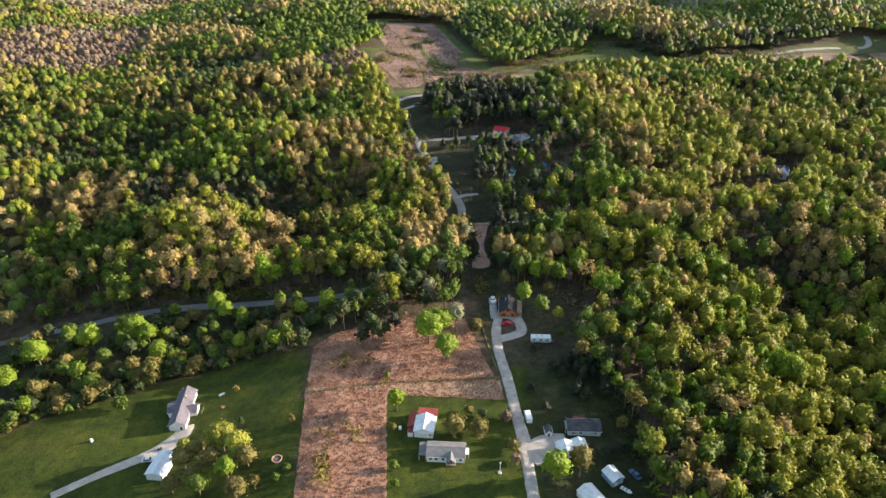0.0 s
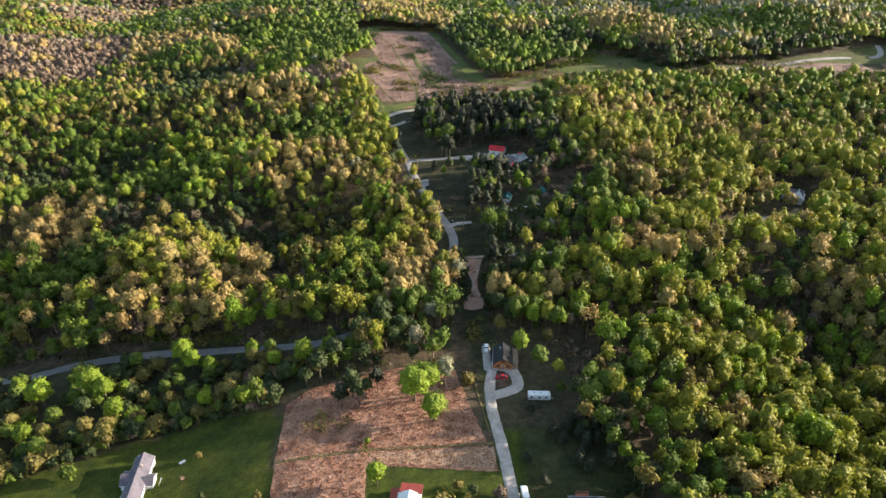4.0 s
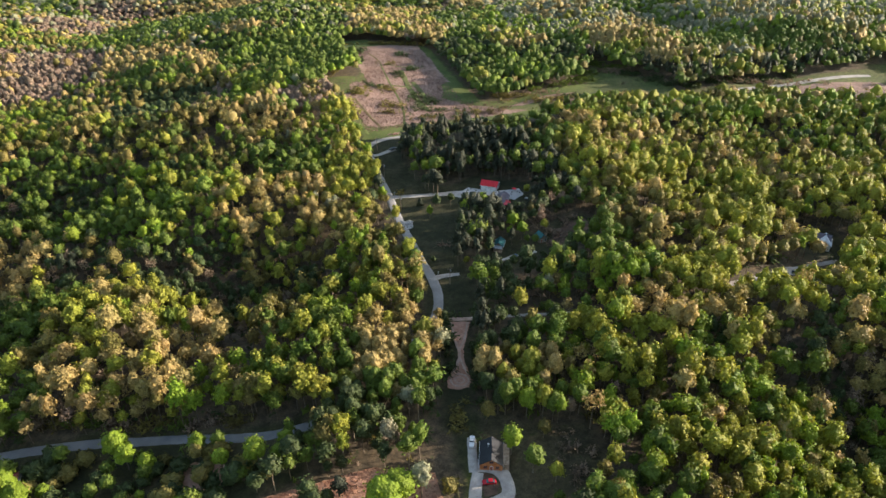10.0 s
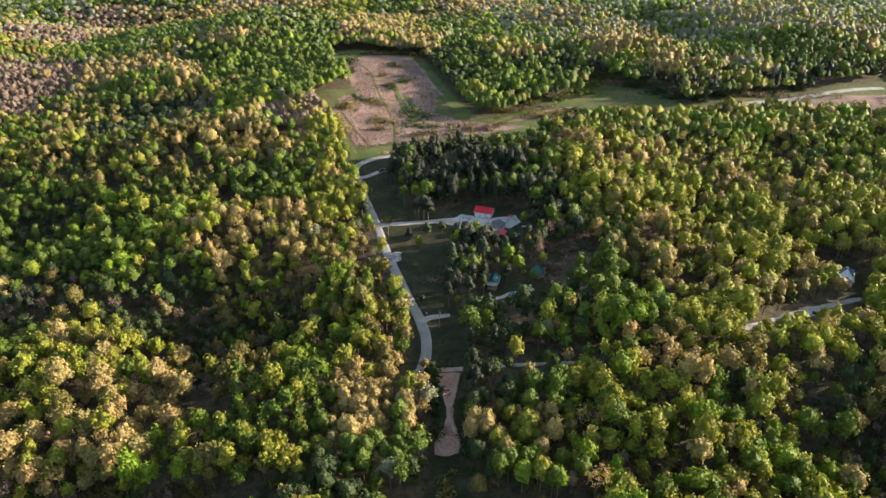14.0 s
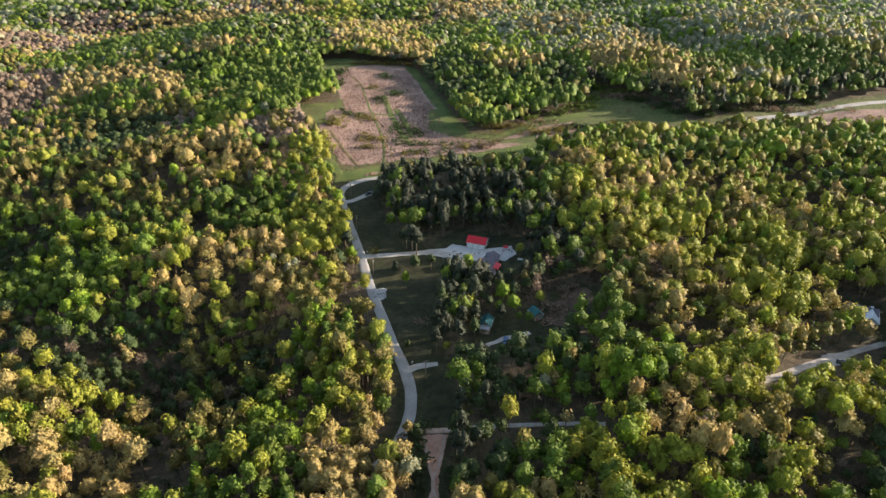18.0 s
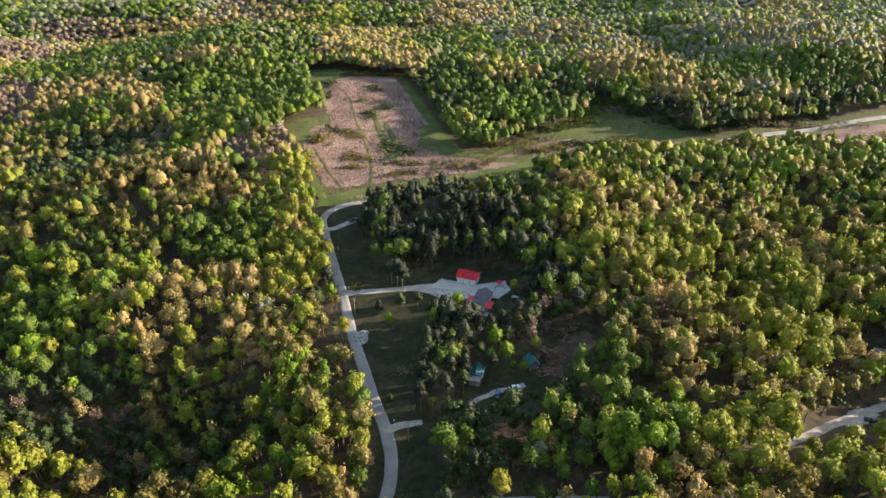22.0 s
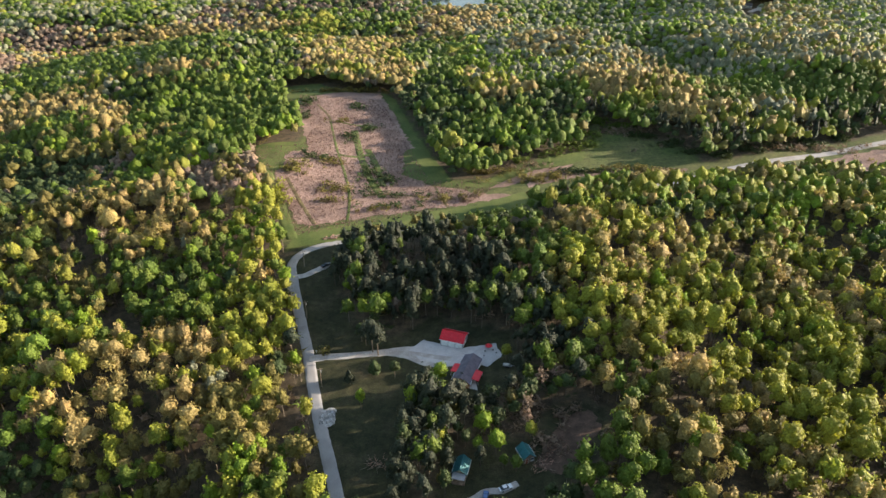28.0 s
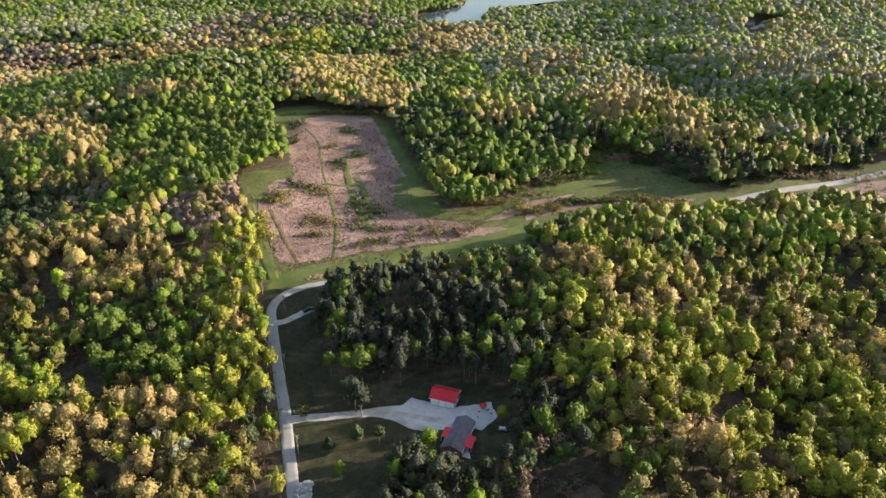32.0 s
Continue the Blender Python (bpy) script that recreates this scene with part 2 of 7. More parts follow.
WROAD_CUT = [(-260, 236), (-205, 241), (-171, 244), (-120, 250), (-80, 252), (-55, 246), (-36, 251), (-30, 257), (-38, 261), (-56, 256.5), (-82, 261), (-104, 261.5), (-120, 260), (-171, 253.5), (-205, 250.5), (-260, 246)]
HEDGE = [(-260, 236), (-178, 178), (-134, 199), (-86, 218), (-54, 222), (-34, 236), (-36, 250), (-55, 245), (-80, 251), (-120, 251), (-171, 245), (-205, 241)]
LAKE = [(2, 1176), (8, 1235), (13, 1266), (49, 1298), (77, 1341), (85, 1400), (95, 1640), (470, 1640), (330, 1440), (235, 1372), (179, 1340), (141, 1305), (114, 1273), (100, 1235), (94, 1176), (50, 1168)]
SETTLEMENT = [(352, 986), (366, 1000), (372, 1030), (384, 1056), (410, 1090), (440, 1092), (436, 1062), (404, 1046), (392, 1010), (380, 984)]
CLEARING = [(54, 378), (62, 392), (69, 405), (86, 408), (92, 394), (81, 378), (72, 371), (57, 369)]
OPEN = [CLEARING, FIELD, WEST_LAWN, YARD, SWATH, VILLAGE, CABIN_YARD, FAR_FIELD, EAST_YARD, EAST_DRIVE_CUT, ROAD_CUT, FAR_FIELD_EAST, WROAD_CUT, SETTLEMENT]


def inside(poly, x, y):
    """Which of the points (numpy arrays) lie in a polygon."""
    hit = np.zeros(np.shape(x), bool)
    for (ax, ay), (bx, by) in zip(poly, poly[1:] + poly[:1]):
        if ay != by:
            hit ^= ((ay > y) != (by > y)) & (x < (bx - ax) * (y - ay) / (by - ay) + ax)
    return hit


def mesh_of(name, verts, faces, mats):
    me = bpy.data.meshes.new(name)
    me.from_pydata(verts, [], faces)
    for m in mats if isinstance(mats, (list, tuple)) else [mats]:
        me.materials.append(m)
    return me


def smooth(me):
    me.polygons.foreach_set("use_smooth", np.ones(len(me.polygons), bool))
    return me


# ---- the ground ----
def axis_steps(lo, hi, fine_lo, fine_hi, fine):
    out, v, d = [], fine_lo, fine
    while v > lo:
        d *= 1.25
        v -= d
        out.append(v)
    out = out[::-1] + list(np.arange(fine_lo, fine_hi, fine))
    v, d = fine_hi, fine
    while v < hi:
        out.append(v)
        d *= 1.25
        v += d
    return out + [hi]


def build_ground():
    xs, ys = axis_steps(-3800, 3800, -260, 300, 4.0), axis_steps(-2500, 4800, 96, 800, 4.0)
    nx, ny = len(xs), len(ys)
    gx, gy = np.meshgrid(xs, ys)
    verts = np.stack([gx, gy, height(gx, gy)], -1).reshape(-1, 3).tolist()
    faces = [(j * nx + i, j * nx + i + 1, (j + 1) * nx + i + 1, (j + 1) * nx + i) for j in range(ny - 1) for i in range(nx - 1)]
    m, nt, b = mat_base("grass_and_leaf_litter", 0.95)
    p = world_pos(nt)
    att = nt.nodes.new("ShaderNodeAttribute")
    att.attribute_name = "cover"
    sep = nt.nodes.new("ShaderNodeSeparateColor")
    nt.links.new(att.outputs["Color"], sep.inputs[0])
    litter = ramp(nt, noise_tex(nt, 0.25, 4, p), [(0.35, (0.055, 0.042, 0.026)), (0.6, (0.11, 0.08, 0.05)), (0.7, (0.05, 0.06, 0.02))])
    lawn = ramp(nt, noise_tex(nt, 0.06, 5, p), [(0.33, (0.024, 0.037, 0.004)), (0.52, (0.044, 0.060, 0.005)), (0.68, (0.074, 0.078, 0.010))])
    dull = ramp(nt, noise_tex(nt, 0.09, 5, p), [(0.33, (0.020, 0.024, 0.009)), (0.5, (0.034, 0.036, 0.014)), (0.68, (0.070, 0.058, 0.030))])
    col = mixc(nt, sep.outputs[0], litter, lawn)
    col = mixc(nt, sep.outputs[1], col, dull)
    meadow = ramp(nt, noise_tex(nt, 0.04, 5, p), [(0.35, (0.062, 0.082, 0.022)), (0.5, (0.085, 0.095, 0.03)), (0.66, (0.115, 0.112, 0.042))])
    col = mixc(nt, sep.outputs[2], col, meadow)
    g = ramp(nt, noise_tex(nt, 1.7, 4, p), [(0.3, (0.7, 0.7, 0.7)), (0.7, (1.25, 1.25, 1.25))])
    worn = ramp(nt, noise_tex(nt, 0.35, 4, p, 0.7), [(0.32, (0.62, 0.66, 0.62)), (0.5, (1.0, 1.0, 1.0)), (0.68, (1.36, 1.34, 1.2))])
    col = mixc(nt, 1.0, mixc(nt, 1.0, col, worn, "MULTIPLY"), g, "MULTIPLY")
    nt.links.new(col, b.inputs["Base Color"])
    bump(nt, b, noise_tex(nt, 2.0, 4, p), 0.7, 0.3)
    me = smooth(mesh_of("ground", verts, faces, m))
    x, y = np.array([v[0] for v in verts]), np.array([v[1] for v in verts])
    lawn_a = np.zeros(len(verts))
    for q in (WEST_LAWN, YARD):
        lawn_a[inside(q, x, y)] = 1
    dull_a = np.zeros(len(verts))
    for q in (VILLAGE, SWATH, CLEARING, CABIN_YARD, FAR_FIELD, EAST_YARD, WROAD_CUT, HEDGE, FAR_FIELD_EAST, ROAD_CUT):
        dull_a[inside(q, x, y)] = 0.9
    # east yard: olive grass, its darkness partly painted tree shade
    dull_a[inside(YARD, x, y) & (x > 28)] = 0.8
    rough = inside(YARD, x, y) & (x > 22) & (y > 205)
    lawn_a[rough], dull_a[rough] = 0.1, 0.45
    meadow_a = (inside(FAR_FIELD, x, y) | inside(ROAD_CUT, x, y)) * 1.0
    att = me.attributes.new("cover", "FLOAT_COLOR", "POINT")
    att.data.foreach_set("color", np.stack([lawn_a, dull_a, meadow_a, 0 * x + 1], -1).ravel())
    tagged(new("ground", me), "rolling ground of green lawn, dull grass and leaf litter under woods", "ground", kind="structure")


build_ground()


def wavy(poly, step_len, amount, seed):
    """A polygon cut into short steps, with an uneven edge."""
    rng, out = random.Random(seed), []
    for (ax, ay), (bx, by) in zip(poly, poly[1:] + poly[:1]):
        n = max(1, int(math.hypot(bx - ax, by - ay) / step_len))
        for i in range(n):
            u = i / n
            k = amount * rng.uniform(-1, 1)
            l = math.hypot(bx - ax, by - ay)
            out.append((ax + (bx - ax) * u + k * (by - ay) / l, ay + (by - ay) * u - k * (bx - ax) / l))
    return out


def patch(name, poly, mat, label, category="ground", lift=0.06, grid=3.0, edge=0.5, level=None, seed=1, kind="structure"):
    """A sheet of other ground, laid on the land."""
    from mathutils import geometry
    rim = wavy(poly, grid * 0.7, edge, seed)
    xs, ys = [p[0] for p in rim], [p[1] for p in rim]
    gx, gy = np.meshgrid(np.arange(min(xs), max(xs), grid), np.arange(min(ys), max(ys), grid))
    gx, gy = gx.ravel(), gy.ravel()
    keep = inside(rim, gx, gy)
    pts = [Vector(p) for p in rim] + [Vector((a, b)) for a, b in zip(gx[keep], gy[keep])]
    n = len(rim)
    v, _, f, *_ = geometry.delaunay_2d_cdt(pts, [(i, (i + 1) % n) for i in range(n)], [], 1, 1e-4)
    verts = [(p.x, p.y, (height(p.x, p.y) if level is None else level) + lift) for p in v]
    me = smooth(mesh_of(name, verts, [tuple(t) for t in f], mat))
    return tagged(new(name, me), label, category, kind=kind)


def ribbon(name, line, width, mat, label, lift=0.09, category="road", step_len=1.5):
    """A road along a line, smoothed, with a low rounded crown and edges that go down into the ground."""
    pts = [Vector(p[:2]) for p in line]
    wd = [p[2] if len(p) > 2 else width for p in line]
    out = []
    for i in range(len(pts) - 1):
        p0, p1, p2, p3 = pts[max(i - 1, 0)], pts[i], pts[i + 1], pts[min(i + 2, len(pts) - 1)]
        n = max(2, int((p2 - p1).length / step_len))
        for k in range(n):
            u = k / n
            c = 0.5 * (2 * p1 + (p2 - p0) * u + (2 * p0 - 5 * p1 + 4 * p2 - p3) * u * u + (3 * p1 - p0 - 3 * p2 + p3) * u ** 3)
            out.append((c, wd[i] * (1 - u) + wd[i + 1] * u))
    out.append((pts[-1], wd[-1]))
    rng, verts, faces = random.Random(len(out)), [], []
    prof = [(-0.54, -0.12), (-0.5, 0.0), (-0.22, 0.03), (0.0, 0.05), (0.22, 0.03), (0.5, 0.0), (0.54, -0.12)]
    for i, (c, w) in enumerate(out):
        d = (out[min(i + 1, len(out) - 1)][0] - out[max(i - 1, 0)][0]).normalized()
        for k, (s, dz) in enumerate(prof):
            o = s * w + (rng.uniform(-0.14, 0.14) if abs(s) > 0.4 else 0)
            x, y = c.x + d.y * o, c.y - d.x * o
            verts.append((x, y, height(x, y) + lift + dz))
        if i:
            a, b = (i - 1) * 7, i * 7
            faces += [(a + k, a + k + 1, b + k + 1, b + k) for k in range(6)]
    return tagged(new(name, smooth(mesh_of(name, verts, faces, mat))), label, category, kind="structure")


# ---- roads and drives ----
ribbon("road", [(-300, 243), (-205, 246.5), (-191, 248.6), (-168, 249.6), (-156, 252), (-145, 253.8), (-120, 256.3), (-104, 257.6), (-87, 257.5), (-73, 255.3), (-60, 253), (-48, 252.5), (-36, 256), (-24, 262)], 3.8, ASPHALT,
       "grey two-lane country road along the woods' edge")
ribbon("road", [(-2, 301), (1, 305), (4.1, 311), (7.0, 320), (8.3, 329), (8.1, 337), (6.8, 345), (4.6, 353.5), (1.5, 362), (-0.7, 368.4), (-5.6, 384), (-11.2, 401.5), (-16.4, 420), (-21.6, 440),
                (-27.4, 459.3), (-32.9, 478), (-37.6, 495), (-40, 506), (-38.2, 514), (-32.6, 520.5), (-23, 525.5), (-12, 529.5), (4, 535), (30, 544)], 4.2, ROADWAY,
       "pale chip-seal lane curving through the hamlet", lift=0.1)
ribbon("drive", [(-131, 152, 3), (-118, 161, 3.2), (-106.8, 168, 4), (-100, 173, 6), (-96, 179, 6), (-96, 183, 6)], 4, GRAVEL, "pale gravel drive up to a grey-roofed house")
ribbon("lane", [(29, 100), (28, 130), (27.4, 143.6), (27, 155), (26.6, 167.4, 4.4), (25, 181), (24.2, 190), (22.8, 202), (21, 214), (20.7, 226), (22, 236)], 3.7, GRAVEL,
       "white gravel lane past the lots", lift=0.11)
ribbon("drive", [(21, 222, 4), (26, 224, 4), (31, 227, 4), (31, 233, 4), (28, 238, 5), (22, 239, 5)], 4, GRAVEL, "gravel turning loop before the log cabin", lift=0.13)
ribbon("drive", [(20.6, 236, 3), (20.4, 244, 3), (20.5, 251, 3)], 3, GRAVEL, "gravel strip beside the log cabin", lift=0.15)
ribbon("drive", [(27, 160, 9), (32, 164, 9), (36, 167, 7), (41, 168.5, 4)], 6, GRAVEL, "gravel forecourt between lane and garage", lift=0.14)
ribbon("drive", [(-20.5, 436.5, 4.5), (-14, 437.5, 3.4), (-5.7, 437.8, 3.4), (4, 438.6, 3.4), (11, 439.2, 4), (19, 438.6, 7), (27, 436, 11), (36, 433.5, 11)], 4, GRAVEL, "pale gravel drive to the red-roofed garage", lift=0.12)
ribbon("drive", [(4.5, 350.5, 4), (9.6, 353, 3.2), (13.6, 353.8, 2.6), (18, 354.4, 2)], 3.5, GRAVEL, "short gravel side drive", lift=0.12)
ribbon("drive", [(6.4, 318.6, 2.6), (13, 318.2, 2.4), (23, 318.6, 2.2)], 2.4, PALE_DIRT, "pale dirt cross lane", lift=0.14)
ribbon("drive", [(23, 318.6, 1.8), (40, 319.7, 1.8), (62, 318.7, 1.8), (76, 317, 1.8)], 1.8, GRAVEL, "narrow gravel lane between trees", lift=0.12)
ribbon("drive", [(35.8, 361.5, 1.8), (37.5, 364.6, 2.0), (41.5, 366.4, 2.0), (46, 369, 2.4), (51, 369.2, 2.6), (56, 371.6, 2.2)], 3, GRAVEL, "gravel drive to the teal-roofed cabins", lift=0.1)
ribbon("drive", [(-37.5, 495.3, 3.6), (-32, 496.5, 3.2), (-27.8, 500, 3.6), (-22, 505, 4)], 3.5, GRAVEL, "gravel pull-in by the bend", lift=0.12)
ribbon("drive", [(137, 340, 3), (145, 343, 3), (153, 346.5, 3.2), (161, 351, 3), (170, 355, 3.4), (180, 360, 3.4), (192, 366, 3), (206, 372, 3)], 3, GRAVEL, "gravel drive among eastern trees")
ribbon("road", [(150, 590), (178, 600), (206, 613.6), (241.7, 626), (282, 638.5), (320, 652), (368, 668), (400, 671), (412, 682), (418, 700)], 5.0, ROADWAY, "distant pale road along the wood's edge")
ribbon("road", [(362, 984), (372, 1002), (380, 1030), (396, 1060), (428, 1086)], 6.5, GRAVEL, "distant road into a settlement")
patch("apron", [(25, 446), (30.5, 443.6), (41.5, 440), (54, 441.5), (56, 434), (50, 428), (44, 431), (39, 428), (31.6, 430.4), (23.4, 434.4), (19, 440)], CONCRETE, "concrete apron between garage and house", "pavement", 0.16, 2.0, 0.3)

# ---- fields ----
patch("dry_field", FIELD, STRAW, "overgrown field of orange-brown dry broom grass", "field", 0.07, 2.0, 0.3, seed=3)
patch("dirt_patch", [(12.5, 275.5), (12.2, 281), (13.5, 284.5), (15.8, 288), (16.4, 297), (15.4, 306), (11.4, 314), (10.8, 316.5), (21.8, 316.5), (20.6, 309), (18.7, 298), (18.8, 290), (20.5, 285), (21.6, 280), (20.3, 276), (16.5, 274.5)],
      DIRT, "bare reddish dirt track and turning circle", "ground", 0.08, 1.5, 0.3, seed=4)
patch("dry_field", [(-81, 741), (-62, 763), (-46, 768), (-17, 768), (-6, 732), (4, 692), (16, 648), (12, 614), (26, 594), (57, 583), (78, 580), (46, 568), (10, 559), (-17, 551), (-36, 543), (-44, 545), (-56, 572), (-68, 602), (-65, 636), (-54, 643), (-63, 679), (-68, 705)],
      STRAW_FAR, "distant overgrown field of pinkish brown weeds", "field", 0.08, 4.0, 1.5, seed=5)
patch("dry_field", [(84, 590), (118, 606), (146, 611), (176, 606), (188, 618), (150, 622), (110, 612), (86, 602)], STRAW_FAR, "tan weedy strip along the wood", "field", 0.08, 3.0, 1.0, seed=6)
patch("dry_field", FAR_FIELD_EAST, STRAW_FAR, "distant brown field beyond the road", "field", 0.08, 5.0, 1.5, seed=7)
patch("bare_patch", [(-81, 244), (-70, 245), (-59, 240), (-62, 231), (-76, 235)], DIRT, "bare reddish soil beside the road", "ground", 0.08, 2.0, 0.9, seed=8)
patch("bare_patch", [(62, 378), (68, 388), (74, 399), (84, 402), (87, 393), (78, 381), (70, 374)], SOIL, "bare brown soil strewn with brushwood near the cabins", "ground", 0.08, 2.0, 0.9, seed=18)
patch("bare_patch", [(23.6, 226.4), (27.6, 227.4), (28.6, 231), (27, 235), (23.8, 235.6), (23, 231)], SOIL, "bare brown earth inside the gravel loop", "ground", 0.08, 1.0, 0.3, seed=28)
patch("rock_pad", [(-9.8, 400.4), (-11.8, 407), (-8.6, 409), (-6.4, 408), (-5.8, 401), (-8, 399.4)], ROCK, "pale broken rock pad beside the lane", "ground", 0.14, 1.0, 0.4, seed=9)
patch("water", LAKE, WATER, "blue-grey lake behind the hills", "water", 0, 20, 1.0, level=-22.0)
patch("water", [(44, 632), (50, 628), (64, 627), (76, 630), (78, 636), (70, 642), (54, 644), (46, 640)], POND, "dark pond under trees", "water", 0.1, 3, 0.5)
# streak of sunlight on the grass, painted as a patch of other colour
patch("ground_strip", [(4.2, 359.2), (9, 359.9), (15.5, 360.6), (15.4, 363.6), (9, 362.4), (3.6, 361.3)], WEEDS, "grass streak beside the side drive, golden sunlight painted in", "grass", 0.1, 1.5, 0.3, seed=21)
patch("pale_straw", [(-21, 190.2), (21, 188.6), (20.4, 197.5), (10, 197), (-8, 195.6), (-21.5, 194.5)], STRAW_PALE, "paler flattened straw below the furrow", "field", 0.1, 2.0, 0.6, seed=23)
patch("apron", [(166, 351), (168, 356), (173, 360), (181, 362), (183, 358), (177, 354), (171, 350)], GRAVEL, "pale gravel turning place among eastern trees", "pavement", 0.13, 2.0, 0.5, seed=25)

# ---- woods ----
G = (1 + 5 ** 0.5) / 2
ICO_V = np.array([(-1, G, 0), (1, G, 0), (-1, -G, 0), (1, -G, 0), (0, -1, G), (0, 1, G), (0, -1, -G), (0, 1, -G), (G, 0, -1), (G, 0, 1), (-G, 0, -1), (-G, 0, 1)]) / math.hypot(1, G)
ICO_F = np.array([(0, 11, 5), (0, 5, 1), (0, 1, 7), (0, 7, 10), (0, 10, 11), (1, 5, 9), (5, 11, 4), (11, 10, 2), (10, 7, 6), (7, 1, 8),
                  (3, 9, 4), (3, 4, 2), (3, 2, 6), (3, 6, 8), (3, 8, 9), (4, 9, 5), (2, 4, 11), (6, 2, 10), (8, 6, 7), (9, 8, 1)])


def geodesic(f):
    """A sphere of triangles: each face of the icosahedron cut f times."""
    V, F, at = [], [], {}

    def vert(p):
        p = p / np.linalg.norm(p)
        k = tuple(np.round(p, 5))
        if k not in at:
            at[k] = len(V)
            V.append(p)
        return at[k]

    for a, b, c in ICO_V[ICO_F]:
        g = [[vert(a * (f - i - j) + b * i + c * j) for j in range(f - i + 1)] for i in range(f + 1)]
        for i in range(f):
            for j in range(f - i):
                F.append((g[i][j], g[i + 1][j], g[i][j + 1]))
                if j < f - i - 1:
                    F.append((g[i + 1][j], g[i + 1][j + 1], g[i][j + 1]))
    return np.array(V), np.array(F)


SPHERES = {f: geodesic(f) for f in (1, 2, 3, 4)}


def clumped(rng, centres, radii, tufts, size, fine=3, under=-0.45, skin=0.8):
    """A crown: a lumpy skin round all its boughs, and leaf sprays over it. Returns vertices, triangles and a tone for each vertex."""
    centres, radii = np.asarray(centres, float), np.asarray(radii, float)
    heart = np.average(centres, 0, radii ** 2)
    rel = centres - heart

    def reach(D):
        dc = D @ rel.T
        disc = dc ** 2 - (rel ** 2).sum(1) + radii ** 2
        t = np.where(disc > 0, dc + np.sqrt(np.maximum(disc, 0)), 0)
        return np.maximum(t.max(1), 0.3 * radii.max()), t.argmax(1)

    q, _ = np.linalg.qr(rng.normal(size=(3, 3)))
    D, F = SPHERES[fine]
    D = D @ q
    if np.linalg.det(q) < 0:
        F = F[:, ::-1]
    tone_c = rng.uniform(0.88, 1.12, len(centres))
    r, own = reach(D)
    V, T = [D * (r * rng.uniform(skin, 0.5 + 0.56 * skin, len(D)))[:, None] + heart], [tone_c[own] * rng.uniform(0.9, 1.04, len(D))]
    F = F[D[F].mean(1)[:, 2] > under]
    d = rng.normal(size=(tufts * 2 + 8, 3))
    d /= np.linalg.norm(d, axis=1)[:, None]
    d = d[d[:, 2] > under][:tufts]
    n = len(d)
    r, own = reach(d)
    p = heart + d * (r * rng.uniform(0.92, 1.1, n))[:, None]
    nrm = p - centres[own]
    nrm = nrm / (np.linalg.norm(nrm, axis=1)[:, None] + 1e-6) + rng.normal(size=(n, 3)) * 0.34
    nrm /= np.linalg.norm(nrm, axis=1)[:, None]
    a = np.cross(nrm, rng.normal(size=(n, 3)))
    a /= np.linalg.norm(a, axis=1)[:, None] + 1e-9
    b = np.cross(nrm, a)
    s = size * rng.uniform(0.6, 1.4, (n, 1))
    tri = np.stack([p + a * s, p + (-0.5 * a + 0.87 * b) * s * rng.uniform(0.7, 1.2, (n, 1)), p + (-0.5 * a - 0.87 * b) * s], 1)
    V.append(tri.reshape(-1, 3)), T.append(np.repeat(tone_c[own] * rng.uniform(0.9, 1.1, n), 3))
    return np.concatenate(V), np.concatenate([F, np.arange(n * 3).reshape(-1, 3) + len(D)]), np.concatenate(T)


def broadleaf(seed, clumps, tufts, h=16.0, r=4.6, low=0.3, size=0.5, fine=3, under=-0.45, lump=0.36, skin=0.8):
    rng = np.random.default_rng(seed)
    cz, rz = h * (1 + low) / 2, h * (1 - low) / 2
    a = np.arange(clumps) * 2.39996 + rng.uniform(0, 6)
    u = np.clip((np.arange(clumps) + 0.5) / clumps * 1.5 - 0.52 + rng.uniform(-0.12, 0.12, clumps), -0.6, 0.97)
    s = np.sqrt(1 - u * u) * rng.uniform(0.58, 0.8, clumps)
    c = np.stack([np.cos(a) * s * r, np.sin(a) * s * r, cz + u * rz * rng.uniform(0.64, 0.8, clumps)], -1)
    rad = rng.uniform(0.72, 1.25, clumps) * lump * r
    c, rad = np.vstack([c, (0, 0, cz)]), np.append(rad, 0.72 * r)
    return clumped(rng, c, rad, tufts, size, fine, under, skin)


def airy(seed, clumps, tufts, h=15.0, r=3.2, low=0.25, size=0.42):
    """A budding crown with hardly any leaves: loose sprays through its whole body."""
    v, f, tone = broadleaf(seed, clumps, tufts, h, r, low, size, 1)
    v, tone = v[-3 * tufts:], tone[-3 * tufts:]
    rng = np.random.default_rng(seed)
    mid = np.repeat(v.reshape(-1, 3, 3).mean(1), 3, 0)
    axis = np.array((0, 0, h * (1 + low) / 2))
    pull = np.repeat(rng.uniform(0.45, 1.0, tufts) ** 0.6, 3)[:, None]
    return axis + (mid - axis) * pull + (v - mid), np.arange(tufts * 3).reshape(-1, 3), tone


def pine(seed, clumps, tufts, h=18.0, r=3.6, low=0.42, size=0.45, fine=3):
    rng = np.random.default_rng(seed)
    u = (np.arange(clumps) + 0.5) / clumps
    a = np.arange(clumps) * 2.39996 + rng.uniform(0, 6)
    s = r * (1.0 - 0.75 * u) * rng.uniform(0.45, 0.8, clumps)
    c = np.stack([np.cos(a) * s, np.sin(a) * s, h * (low + (0.97 - low) * u)], -1)
    return clumped(rng, c, rng.uniform(0.34, 0.48, clumps) * r * (1.15 - 0.5 * u), tufts, size, fine)


